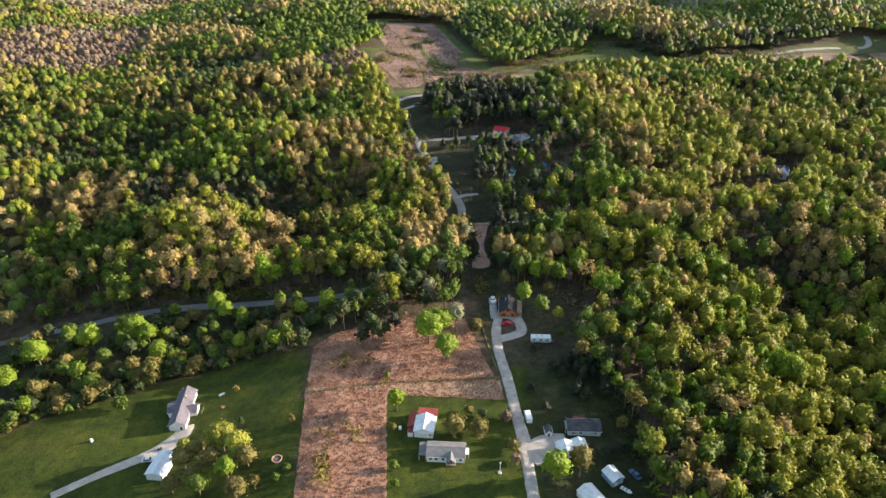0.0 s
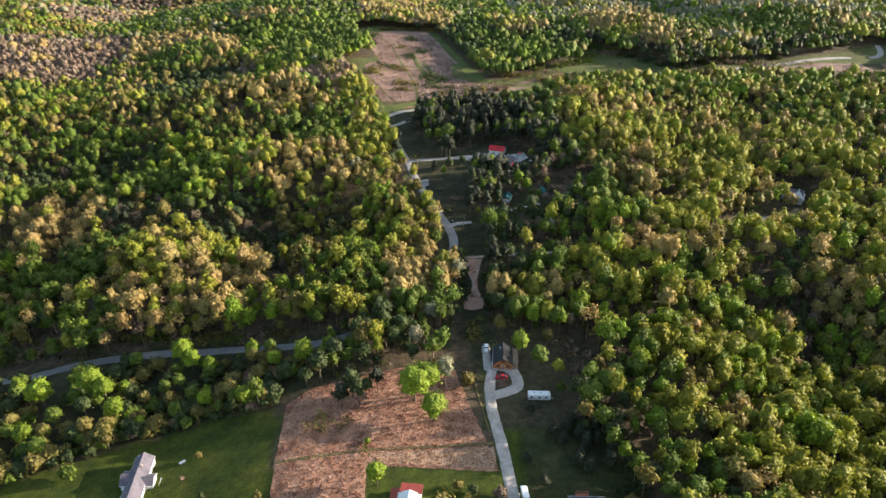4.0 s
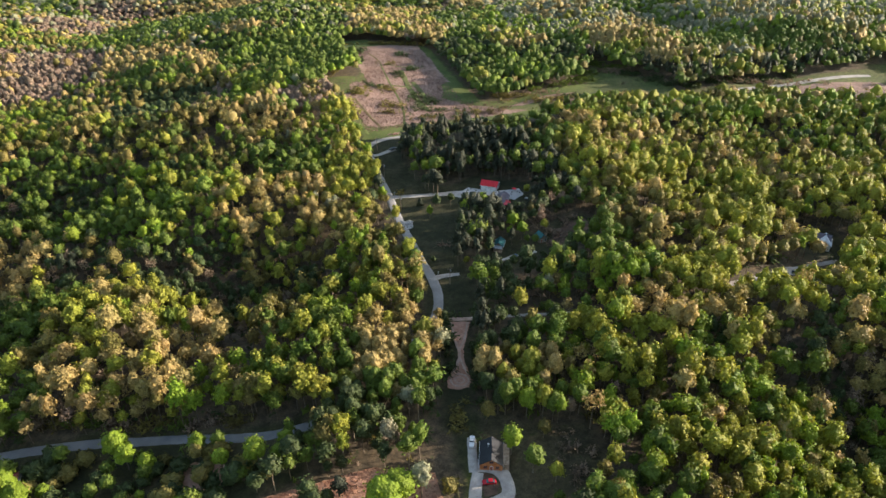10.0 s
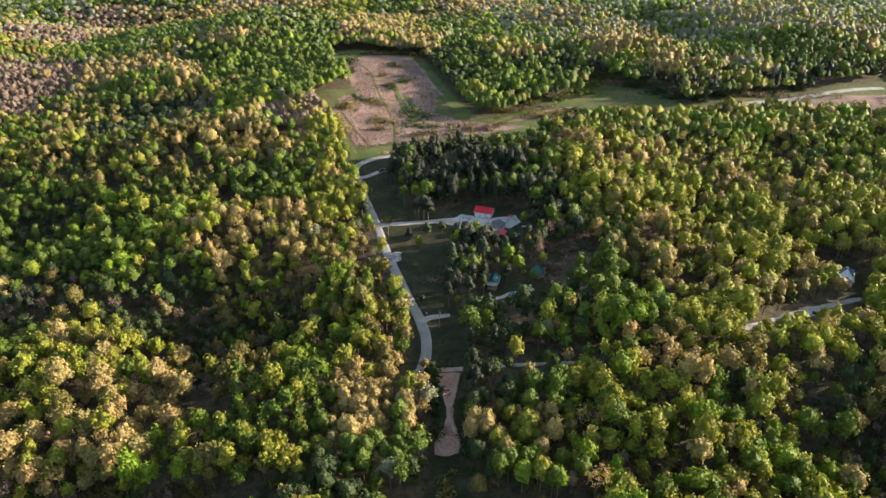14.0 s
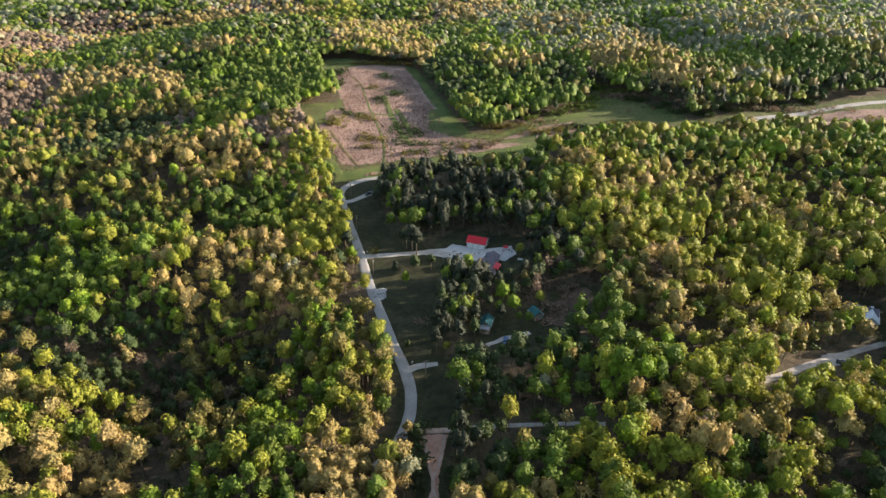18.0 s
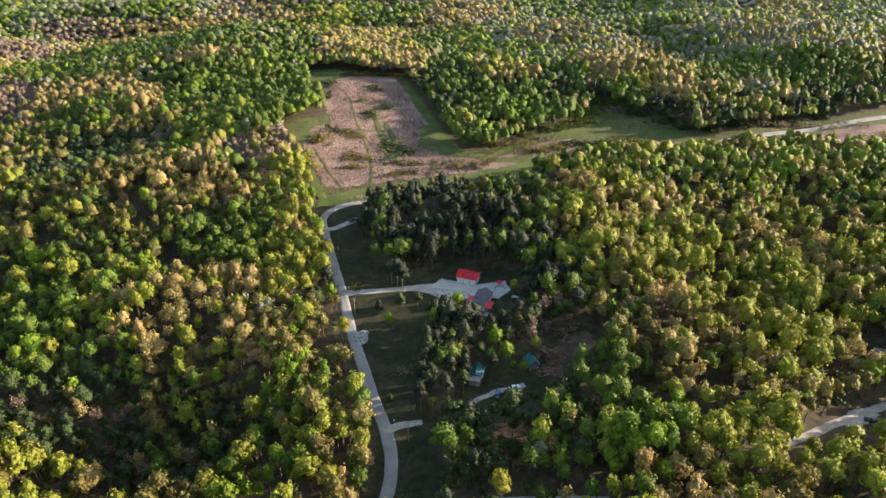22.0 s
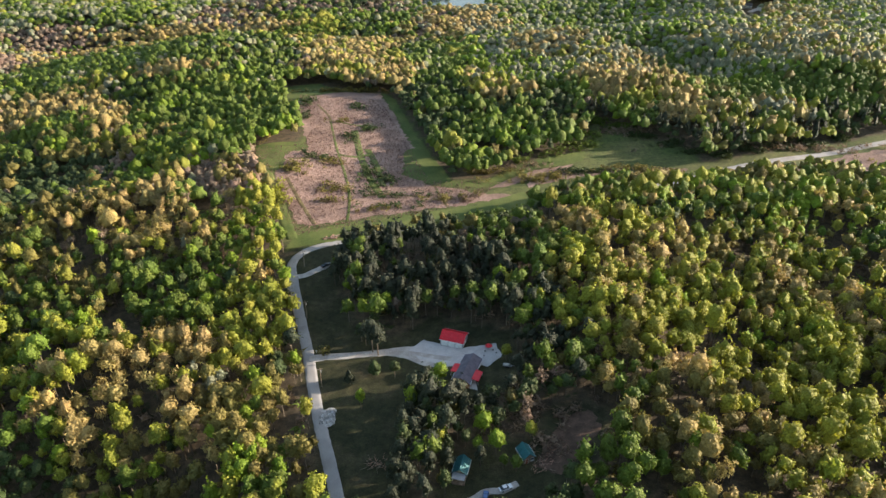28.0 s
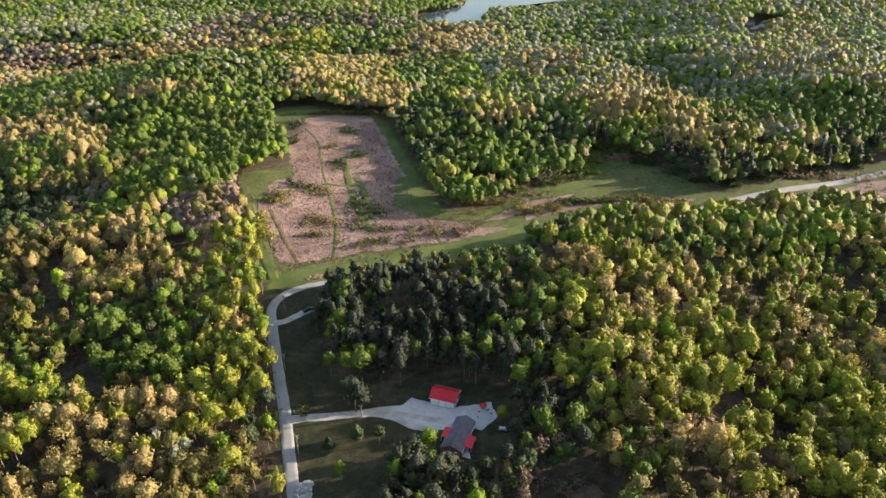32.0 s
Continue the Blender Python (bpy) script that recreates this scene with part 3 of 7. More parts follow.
def cedar(seed, clumps, tufts, h=7.0, r=1.9, size=0.24):
    rng = np.random.default_rng(seed)
    u = (np.arange(clumps) + 0.5) / clumps
    a = np.arange(clumps) * 2.39996
    s = r * (1 - u) * 0.45
    c = np.stack([np.cos(a) * s, np.sin(a) * s, h * (0.08 + 0.84 * u)], -1)
    return clumped(rng, c, r * (0.78 - 0.52 * u), tufts, size)


def shrub(seed, clumps, tufts, h=3.0, r=1.7, size=0.28):
    return broadleaf(seed, clumps, tufts, h, r, -0.15, size)


def trunk_of(seed, h, r0, limbs=0):
    """A tapered, slightly bent stem with limbs."""
    rng = np.random.default_rng(seed)
    V, F = [], []

    def stick(a, b, ra, rb, sides):
        n = len(V)
        d = (b - a) / np.linalg.norm(b - a)
        x = np.cross(d, (0.3, 0.9, 0.1))
        x /= np.linalg.norm(x)
        y = np.cross(d, x)
        for p, rr in ((a, ra), (b, rb)):
            V.extend(p + rr * (math.cos(t) * x + math.sin(t) * y) for t in np.arange(sides) * 2 * math.pi / sides)
        F.extend((n + i, n + (i + 1) % sides, n + sides + (i + 1) % sides, n + sides + i) for i in range(sides))

    sides = 6 if limbs else 3
    mid, top = np.array((rng.uniform(-0.2, 0.2), rng.uniform(-0.2, 0.2), h * 0.45)), np.array((rng.uniform(-0.4, 0.4), rng.uniform(-0.4, 0.4), h * 0.85))
    stick(np.array((0, 0, -0.8)), mid, r0, r0 * 0.75, sides)
    stick(mid, top, r0 * 0.75, r0 * 0.25, sides)
    for i in range(limbs):
        t = rng.uniform(0, 6.28)
        a = mid + (top - mid) * rng.uniform(-0.2, 0.6)
        stick(a, a + np.array((math.cos(t), math.sin(t), rng.uniform(0.5, 1.1))) * h * 0.2, r0 * 0.35, r0 * 0.12, 4)
    return np.array(V), F


# colours of spring foliage; PALE also stands in for haze on far trees
BRIGHT, LEAFGREEN, YELLOW, OLIVE, TAN, DULL, DEEP, PINE_C, PALE = [
    (0.172, 0.242, 0.018), (0.108, 0.153, 0.020), (0.242, 0.247, 0.030), (0.182, 0.152, 0.040), (0.336, 0.250, 0.090),
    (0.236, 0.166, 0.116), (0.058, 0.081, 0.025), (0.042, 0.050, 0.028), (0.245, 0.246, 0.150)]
KIND_SIZE = np.array((1.0, 0.98, 1.05, 0.98, 1.05, 0.8, 0.76, 1.02, 1.0))
PALETTE = np.array([BRIGHT, LEAFGREEN, YELLOW, OLIVE, TAN, DULL, DEEP, PINE_C, PALE])
# stands of like trees: the share of each colour above; some paint in shade
GOLD, GOLDGREEN, GOLDYELLOW, GOLDBROWN, BROWNGOLD = (0.1, 0.2, 2.2, 0.9, 5.5, 0.5, 0, 0, 0.6), (0.2, 1.6, 2.5, 2, 2.6, 0.2, 0.2, 0, 0.5), (0.2, 0.6, 4.5, 2, 2.2, 0, 0, 0, 0.3), (0, 0.3, 0.6, 1.6, 4.5, 2, 0.3, 0, 0), (0, 0.2, 0.6, 1.4, 4, 3.5, 0, 0, 0)
LIME, LIMEGREEN, LIMEOLIVE, FRESH, FRESHGREEN = (2, 1.2, 5, 1.6, 0.7, 0, 0.2, 0, 0), (2.5, 3.5, 2.5, 0.8, 0.2, 0, 0.8, 0, 0), (0.8, 1.4, 3, 4, 0.7, 0.3, 0.5, 0, 0), (6, 3, 1, 0, 0, 0, 0, 0, 0), (2.2, 6, 0.3, 0.2, 0, 0, 1.6, 0, 0)
GREEN, DEEPGREEN, DARK, DARKBROWN, OLIVEMIX = (1.3, 5.5, 0.5, 0.9, 0.2, 0, 2.4, 0, 0.2), (0.5, 3, 0, 0.4, 0, 0, 6, 0.3, 0), (0.2, 1.4, 0, 1.2, 0.2, 1.4, 6, 0.3, 0), (0, 0.4, 0, 1, 0, 4, 4, 1, 0), (0.5, 2.5, 1.3, 4, 1, 0.8, 1.2, 0, 0)
OLIVEBROWN, BROWNOLIVE, MAUVE = (0.2, 1, 0.5, 3, 1.4, 3, 1.2, 0, 0), (0, 0.8, 0.2, 2, 1, 5, 0.6, 0, 0.5), (0, 0.1, 0, 0.4, 1.2, 7, 0, 0, 0.6)
# mixes for far stands: the extra PALE puts distance haze into leaf colour
HAZEGOLD, HAZEGREEN = (0.3, 0.6, 3, 0.3, 3, 0, 0, 0, 4), (1.5, 4, 1, 0.3, 0.2, 0, 1.2, 0, 3)
PINES, PINEGREEN, PALEGREEN = (0.6, 1.6, 0, 0.3, 0, 0.8, 2.8, 5, 0), (0.6, 3, 0.2, 0.2, 0, 0.5, 3, 3, 0), (1.5, 2, 0, 0.6, 0, 0, 0, 0, 4)
STANDS = []


def stand(x, y, reach_x, reach_y, mix):
    STANDS.append((x, y, reach_x, reach_y, mix))


stand(-50, 494, 12, 62, LIME)
stand(-204, 516, 54, 31, OLIVEMIX)
stand(-103, 486, 42, 25, GREEN)
stand(-237, 477, 29, 43, GREEN)
stand(-143, 450, 45, 28, LIMEGREEN)
stand(-83, 414, 37, 25, GOLD)
stand(-199, 421, 39, 28, GREEN)
stand(-131, 398, 24, 20, LIMEGREEN)
stand(-63, 372, 33, 17, LIMEOLIVE)
stand(-31, 390, 16, 32, LIMEOLIVE)
stand(17, 475, 31, 36, PINES)
stand(58, 445, 24, 42, PINEGREEN)
stand(61, 390, 16, 22, DARKBROWN)
stand(38, 379, 15, 21, PINEGREEN)
stand(112, 482, 32, 41, GOLDYELLOW)
stand(83, 503, 17, 30, GREEN)
stand(283, 525, 23, 43, GREEN)
stand(142, 442, 35, 39, LIME)
stand(201, 448, 16, 38, GOLDYELLOW)
stand(232, 434, 23, 33, LIME)
stand(161, 398, 23, 34, GOLDYELLOW)
stand(107, 391, 19, 25, OLIVEMIX)
stand(220, 386, 10, 30, LIME)
stand(102, 214, 20, 19, LIMEOLIVE)
stand(70, 202, 13, 16, DEEPGREEN)
stand(125, 187, 25, 18, LIME)
stand(103, 170, 13, 17, GOLDYELLOW)
stand(85, 168, 12, 16, DEEPGREEN)
stand(165, 227, 15, 22, OLIVEBROWN)
stand(148, 190, 12, 18, LIME)
stand(112, 151, 16, 16, LIME)
stand(79, 145, 12, 10, OLIVEMIX)
stand(141, 161, 7, 22, LIME)
stand(-134, 479, 20, 22, OLIVEMIX)
stand(-167, 535, 22, 20, OLIVEBROWN)
stand(-35, 421, 16, 15, LIMEOLIVE)
stand(-110, 529, 22, 17, GOLDGREEN)
stand(-498, 1181, 86, 106, HAZEGREEN)
stand(-376, 1193, 102, 107, HAZEGREEN)
stand(-233, 1138, 44, 74, BROWNOLIVE)
stand(-90, 1147, 87, 31, DARKBROWN)
stand(-430, 1056, 51, 25, MAUVE)
stand(-423, 979, 6, 63, GOLDBROWN)
stand(-313, 1060, 95, 9, GOLD)
stand(-197, 1076, 76, 14, GOLD)
stand(-257, 906, 96, 95, GREEN)
stand(-159, 883, 47, 103, DEEPGREEN)
stand(-307, 837, 50, 55, GREEN)
stand(-262, 800, 26, 33, GOLDGREEN)
stand(-210, 811, 22, 17, GOLDBROWN)
stand(-175, 816, 18, 15, GOLDBROWN)
stand(-131, 763, 42, 62, FRESHGREEN)
stand(-210, 772, 30, 27, DEEPGREEN)
stand(-265, 751, 46, 33, GOLDBROWN)
stand(-195, 693, 23, 23, GOLDBROWN)
stand(-179, 703, 15, 27, FRESHGREEN)
stand(-213, 655, 35, 22, OLIVEMIX)
stand(-245, 682, 22, 26, GREEN)
stand(-89, 658, 21, 46, FRESHGREEN)
stand(-143, 616, 22, 32, LIMEGREEN)
stand(-94, 584, 21, 34, BROWNOLIVE)
stand(-205, 613, 26, 33, DARK)
stand(-176, 610, 20, 32, DARKBROWN)
stand(-64, 562, 7, 35, LIME)
stand(-121, 559, 19, 13, GOLDBROWN)
stand(-96, 556, 12, 20, GREEN)
stand(-173, 542, 19, 13, LIMEOLIVE)
stand(-117, 533, 14, 9, GOLD)
stand(-64, 529, 13, 9, LIMEGREEN)
stand(-79, 824, 21, 56, OLIVEBROWN)
stand(-44, 850, 29, 65, GOLDGREEN)
stand(-8, 801, 17, 41, GOLD)
stand(-67, 915, 30, 74, GOLD)
stand(-106, 1054, 47, 73, LIMEGREEN)
stand(-48, 1063, 40, 48, DEEPGREEN)
stand(2, 1028, 28, 53, OLIVEBROWN)
stand(20, 899, 21, 50, GREEN)
stand(27, 743, 21, 62, DEEPGREEN)
stand(78, 1082, 54, 68, GOLDBROWN)
stand(80, 904, 42, 33, LIMEGREEN)
stand(128, 900, 40, 37, GOLD)
stand(72, 849, 29, 50, GREEN)
stand(63, 777, 16, 36, GOLDYELLOW)
stand(90, 734, 15, 13, GOLD)
stand(118, 784, 25, 54, GREEN)
stand(109, 716, 23, 24, DEEPGREEN)
stand(175, 839, 42, 38, GOLDGREEN)
stand(160, 771, 25, 34, GOLD)
stand(178, 737, 29, 43, GOLD)
stand(184, 708, 23, 12, GOLDYELLOW)
stand(204, 682, 21, 8, GOLD)
stand(225, 666, 18, 8, GOLDYELLOW)
stand(262, 658, 31, 9, GOLDYELLOW)
stand(80, 664, 40, 30, GREEN)
stand(188, 1087, 73, 150, DEEPGREEN)
stand(269, 1062, 20, 116, GREEN)
stand(235, 895, 24, 15, DEEPGREEN)
stand(319, 1036, 22, 82, HAZEGREEN)
stand(261, 812, 26, 59, DEEPGREEN)
stand(311, 862, 53, 26, HAZEGOLD)
stand(360, 827, 56, 42, HAZEGOLD)
stand(301, 746, 38, 35, GREEN)
stand(327, 715, 25, 22, GREEN)
stand(286, 685, 31, 10, HAZEGOLD)
stand(479, 959, 30, 72, HAZEGREEN)
stand(433, 1012, 36, 62, GOLDGREEN)
stand(146, 576, 15, 16, GOLDYELLOW)
stand(126, 570, 11, 16, GREEN)
stand(63, 541, 16, 11, DEEPGREEN)
stand(106, 546, 17, 12, LIMEGREEN)
stand(168, 547, 24, 13, DEEPGREEN)
stand(243, 570, 21, 15, LIMEGREEN)
stand(250, 558, 11, 11, GOLD)
stand(216, 548, 15, 11, GREEN)
stand(96, 520, 15, 11, GOLD)
stand(-211, 374, 24, 21, GOLD)
stand(-179, 375, 14, 14, DARKBROWN)
stand(-118, 354, 16, 14, DARK)
stand(-141, 341, 17, 13, GOLDYELLOW)
stand(-109, 343, 11, 11, GOLDYELLOW)
stand(-114, 320, 14, 13, LIME)
stand(-181, 324, 22, 20, GREEN)
stand(-136, 301, 17, 12, LIMEOLIVE)
stand(-89, 301, 14, 14, GOLD)
stand(-116, 294, 11, 8, GOLD)
stand(-100, 272, 14, 12, GOLD)
stand(-130, 281, 13, 7, GOLD)
stand(-154, 271, 13, 11, FRESHGREEN)
stand(-131, 262, 11, 6, BROWNGOLD)
stand(-80, 265, 14, 13, FRESH)
stand(-71, 354, 23, 24, DARK)
stand(-40, 334, 16, 28, LIMEGREEN)
stand(-56, 309, 14, 16, OLIVEMIX)
stand(-77, 323, 10, 14, LIMEGREEN)
stand(-33, 287, 17, 15, LIMEGREEN)
stand(-48, 267, 10, 10, LIMEGREEN)
stand(-57, 261, 8, 9, OLIVEBROWN)
stand(-13, 287, 12, 18, GOLD)
stand(-3, 323, 9, 27, GOLDGREEN)
stand(-19, 262, 13, 11, DEEPGREEN)
stand(-23, 239, 8, 9, GOLDYELLOW)
stand(-3, 256, 7, 10, PALEGREEN)
stand(-34, 233, 7, 9, DARKBROWN)
stand(-9, 239, 7, 8, DARK)
stand(28, 346, 17, 20, PINEGREEN)
stand(59, 342, 21, 23, DEEPGREEN)
stand(89, 337, 19, 22, FRESHGREEN)
stand(112, 327, 14, 15, GOLDYELLOW)
stand(71, 309, 12, 7, LIME)
stand(150, 338, 17, 19, GOLDYELLOW)
stand(87, 317, 6, 7, GOLD)
stand(97, 304, 13, 13, LIMEOLIVE)
stand(131, 306, 14, 12, LIMEOLIVE)
stand(182, 339, 13, 19, LIME)
stand(198, 329, 11, 21, LIMEGREEN)
stand(36, 315, 11, 15, PINEGREEN)
stand(60, 297, 8, 10, FRESHGREEN)
stand(30, 291, 8, 9, DEEPGREEN)
stand(35, 277, 17, 6, GOLD)
stand(58, 283, 7, 6, GOLD)
stand(32, 261, 9, 8, DEEPGREEN)
stand(46, 258, 11, 13, LIMEGREEN)
stand(76, 286, 10, 11, LIMEGREEN)
stand(90, 285, 9, 11, LIME)
stand(111, 288, 12, 11, DARK)
stand(125, 294, 7, 6, GOLD)
stand(79, 267, 7, 7, LIME)
stand(64, 257, 7, 9, BROWNOLIVE)
stand(88, 262, 9, 8, BROWNOLIVE)
stand(103, 269, 10, 10, LIMEGREEN)
stand(128, 274, 13, 12, LIMEGREEN)
stand(151, 293, 8, 12, DARK)
stand(169, 294, 12, 9, OLIVEMIX)
stand(169, 281, 10, 5, OLIVEBROWN)
stand(97, 240, 13, 9, LIMEOLIVE)
stand(70, 244, 8, 12, GREEN)
stand(115, 239, 11, 11, GOLDYELLOW)
stand(143, 259, 9, 9, LIMEGREEN)
stand(166, 256, 9, 10, FRESHGREEN)
stand(159, 265, 8, 11, DARK)
stand(99, 214, 18, 11, LIME)
stand(79, 219, 10, 10, FRESHGREEN)
stand(138, 223, 12, 13, LIMEGREEN)
stand(68, 225, 8, 13, DEEPGREEN)
stand(130, 231, 9, 13, DARK)
stand(-18, 255, 17, 11, DARK)
stand(-42, 236, 14, 10, DARK)
stand(22, 392, 8, 26, PINES)
stand(31, 282, 9, 10, GOLD)
stand(53, 263, 12, 10, FRESH)
stand(-85, 264, 20, 8, OLIVEMIX)
stand(-285, 942, 90, 20, GOLD)
stand(-150, 946, 90, 18, GOLDGREEN)
stand(-70, 700, 14, 40, FRESHGREEN)
stand(-82, 585, 14, 40, BROWNOLIVE)
# next two: dark trees, with the shade among them painted into leaf colour
stand(84, 160, 18, 44, DEEPGREEN)
stand(67, 195, 14, 42, DARK)
stand(-95, 230, 70, 13, GREEN)
stand(160, 690, 26, 14, PINEGREEN)
stand(205, 655, 38, 11, PINES)
stand(262, 662, 46, 11, PINES)
stand(330, 684, 40, 11, PINEGREEN)
stand(44, 612, 14, 12, GREEN)
# next four: shade of gully and hollows put into the leaf colour
stand(-80, 356, 36, 22, DARK)
stand(-122, 370, 24, 16, DARK)
stand(-225, 448, 60, 22, DARK)
stand(-56, 346, 18, 14, DARK)
stand(-385, 720, 60, 66, MAUVE)
stand(-437, 945, 50, 38, MAUVE)
stand(-235, 372, 40, 14, GOLD)
stand(136, 180, 26, 24, LIME)
stand(-9, 271, 10, 10, FRESHGREEN)
stand(-32, 268, 14, 8, GOLDGREEN)
stand(3, 290, 8, 10, GOLD)
stand(-89, 268, 26, 8, GOLD)
stand(-55, 264, 14, 8, LIMEGREEN)
stand(76, 200, 14, 36, FRESHGREEN)
stand(100, 195, 16, 34, LIMEGREEN)
stand(110, 190, 20, 40, LIME)
stand(92, 250, 20, 20, FRESHGREEN)
stand(119, 236, 18, 26, LIMEGREEN)
stand(160, 215, 26, 30, LIME)
ST = np.array([s[:4] for s in STANDS], float)
SW = np.array([s[4] for s in STANDS], float)
SW /= SW.sum(1, keepdims=True)
BASE_MIX = np.array((1.5, 4, 3, 4, 1.5, 1.2, 3, 0.3, 0))
BASE_MIX /= BASE_MIX.sum()
# far eastern woods: a large pale share paints in haze
HAZE_MIX = np.array((2, 3, 3, 1, 1.5, 0, 0.5, 0, 3)) / 14
FAR_WEST_MIX = np.array((1, 5, 0.5, 1, 1, 1.5, 3, 0, 0.5)) / 13.5


def colour_kinds(x, y, rng):
    """The kind of foliage of trees at x, y, by the stands they belong to; neighbours often agree."""
    jx, jy = x + rng.normal(size=len(x)) * 4, y + rng.normal(size=len(x)) * 4
    w = np.exp(-((jx[:, None] - ST[:, 0]) / ST[:, 2]) ** 2 - ((jy[:, None] - ST[:, 1]) / ST[:, 3]) ** 2)
    mix = w ** 2 @ SW * 20 + np.where(((y > 780) & (x > 60))[:, None], HAZE_MIX, np.where((y > 1040)[:, None], FAR_WEST_MIX, BASE_MIX)) * 0.25
    cell = np.floor(x / 27 + 1.3 * np.sin(y / 23) + 0.5 * np.sin(y / 7)).astype(int) * 7919 + np.floor(y / 27 + 1.2 * np.sin(x / 21) + 0.5 * np.sin(x / 8)).astype(int) * 104729
    u = np.random.default_rng(5).random((4096, 9))[cell % 4096]
    mix = (mix / mix.sum(1, keepdims=True)) ** 2.0 * (0.6 + 0.9 * u ** 2)
    c = np.cumsum(mix, 1)
    small = np.floor(x / 17 + 0.9 * np.sin(y / 19) + 0.4 * np.sin(y / 7)).astype(int) * 7477 + np.floor(y / 17 + 0.9 * np.sin(x / 18) + 0.4 * np.sin(x / 8)).astype(int) * 92821
    lot = np.where(rng.random(len(x)) < 0.62, np.random.default_rng(6).random(8192)[small % 8192], rng.random(len(x)))
    kinds = (lot[:, None] * c[:, -1:] > c).sum(1)
    # lighter kinds beyond the field: haze put into the leaf colour
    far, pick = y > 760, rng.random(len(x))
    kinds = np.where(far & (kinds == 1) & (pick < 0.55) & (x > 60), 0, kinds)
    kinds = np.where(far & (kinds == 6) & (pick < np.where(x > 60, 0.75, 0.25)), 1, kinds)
    # east: warmer kinds, and brighter ones that paint light onto the shaded side
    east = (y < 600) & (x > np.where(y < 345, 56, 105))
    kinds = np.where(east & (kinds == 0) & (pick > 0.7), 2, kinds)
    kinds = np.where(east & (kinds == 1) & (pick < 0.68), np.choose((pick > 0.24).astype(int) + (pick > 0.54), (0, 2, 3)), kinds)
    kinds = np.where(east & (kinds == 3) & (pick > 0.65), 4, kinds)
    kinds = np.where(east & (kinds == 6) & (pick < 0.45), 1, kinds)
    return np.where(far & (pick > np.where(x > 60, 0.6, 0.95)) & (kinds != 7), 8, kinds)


def scatter(y0, y1, gap, rng, outer=False):
    """Trees at uneven distances of about gap over the wooded land between y0 and y1."""
    ys = np.arange(y0, y1, gap * 0.87)
    xs = np.arange(-900, 1000, gap)
    gx, gy = np.meshgrid(xs, ys)
    gx = gx + (np.arange(len(ys)) % 2)[:, None] * gap / 2
    x, y = gx.ravel() + rng.uniform(-0.42, 0.42, gx.size) * gap, gy.ravel() + rng.uniform(-0.42, 0.42, gx.size) * gap
    keep = (np.abs(x - 25) < 52 + 0.64 * y) & (x < 42 + 0.645 * y + 40) & (y > 92)
    if outer:
        keep = ~keep & (np.abs(x - 25) < 190 + 0.64 * np.maximum(y, 0)) & ((np.abs(x) > 95) | (y > 100))
    x, y = x[keep], y[keep]
    for poly in OPEN:
        k = ~inside(poly, x, y)
        x, y = x[k], y[k]
    k = ~inside(HEDGE, x, y)
    k &= ~inside(LAKE, x, y)
    k &= ~((x > 7) & (x < 24) & (y > 180) & (y < 262)) & ~((x > -62) & (x < -43) & (y < 222)) & ~((x > 18) & (x < 26) & (y > 352) & (y < 376))
    k &= ~inside([(58, 90), (58, 150), (62, 178), (58, 200), (60, 222), (72, 242), (94, 240), (98, 90)], x, y) | (rng.random(len(x)) < 0.8)
    k &= ~(inside([(44, 632), (50, 628), (64, 627), (76, 630), (78, 636), (70, 642), (54, 644), (46, 640)], x, y))
    k &= ~((np.abs(y - 319.7) < 2.6) & (x > 22) & (x < 80))
    return x[k], y[k]


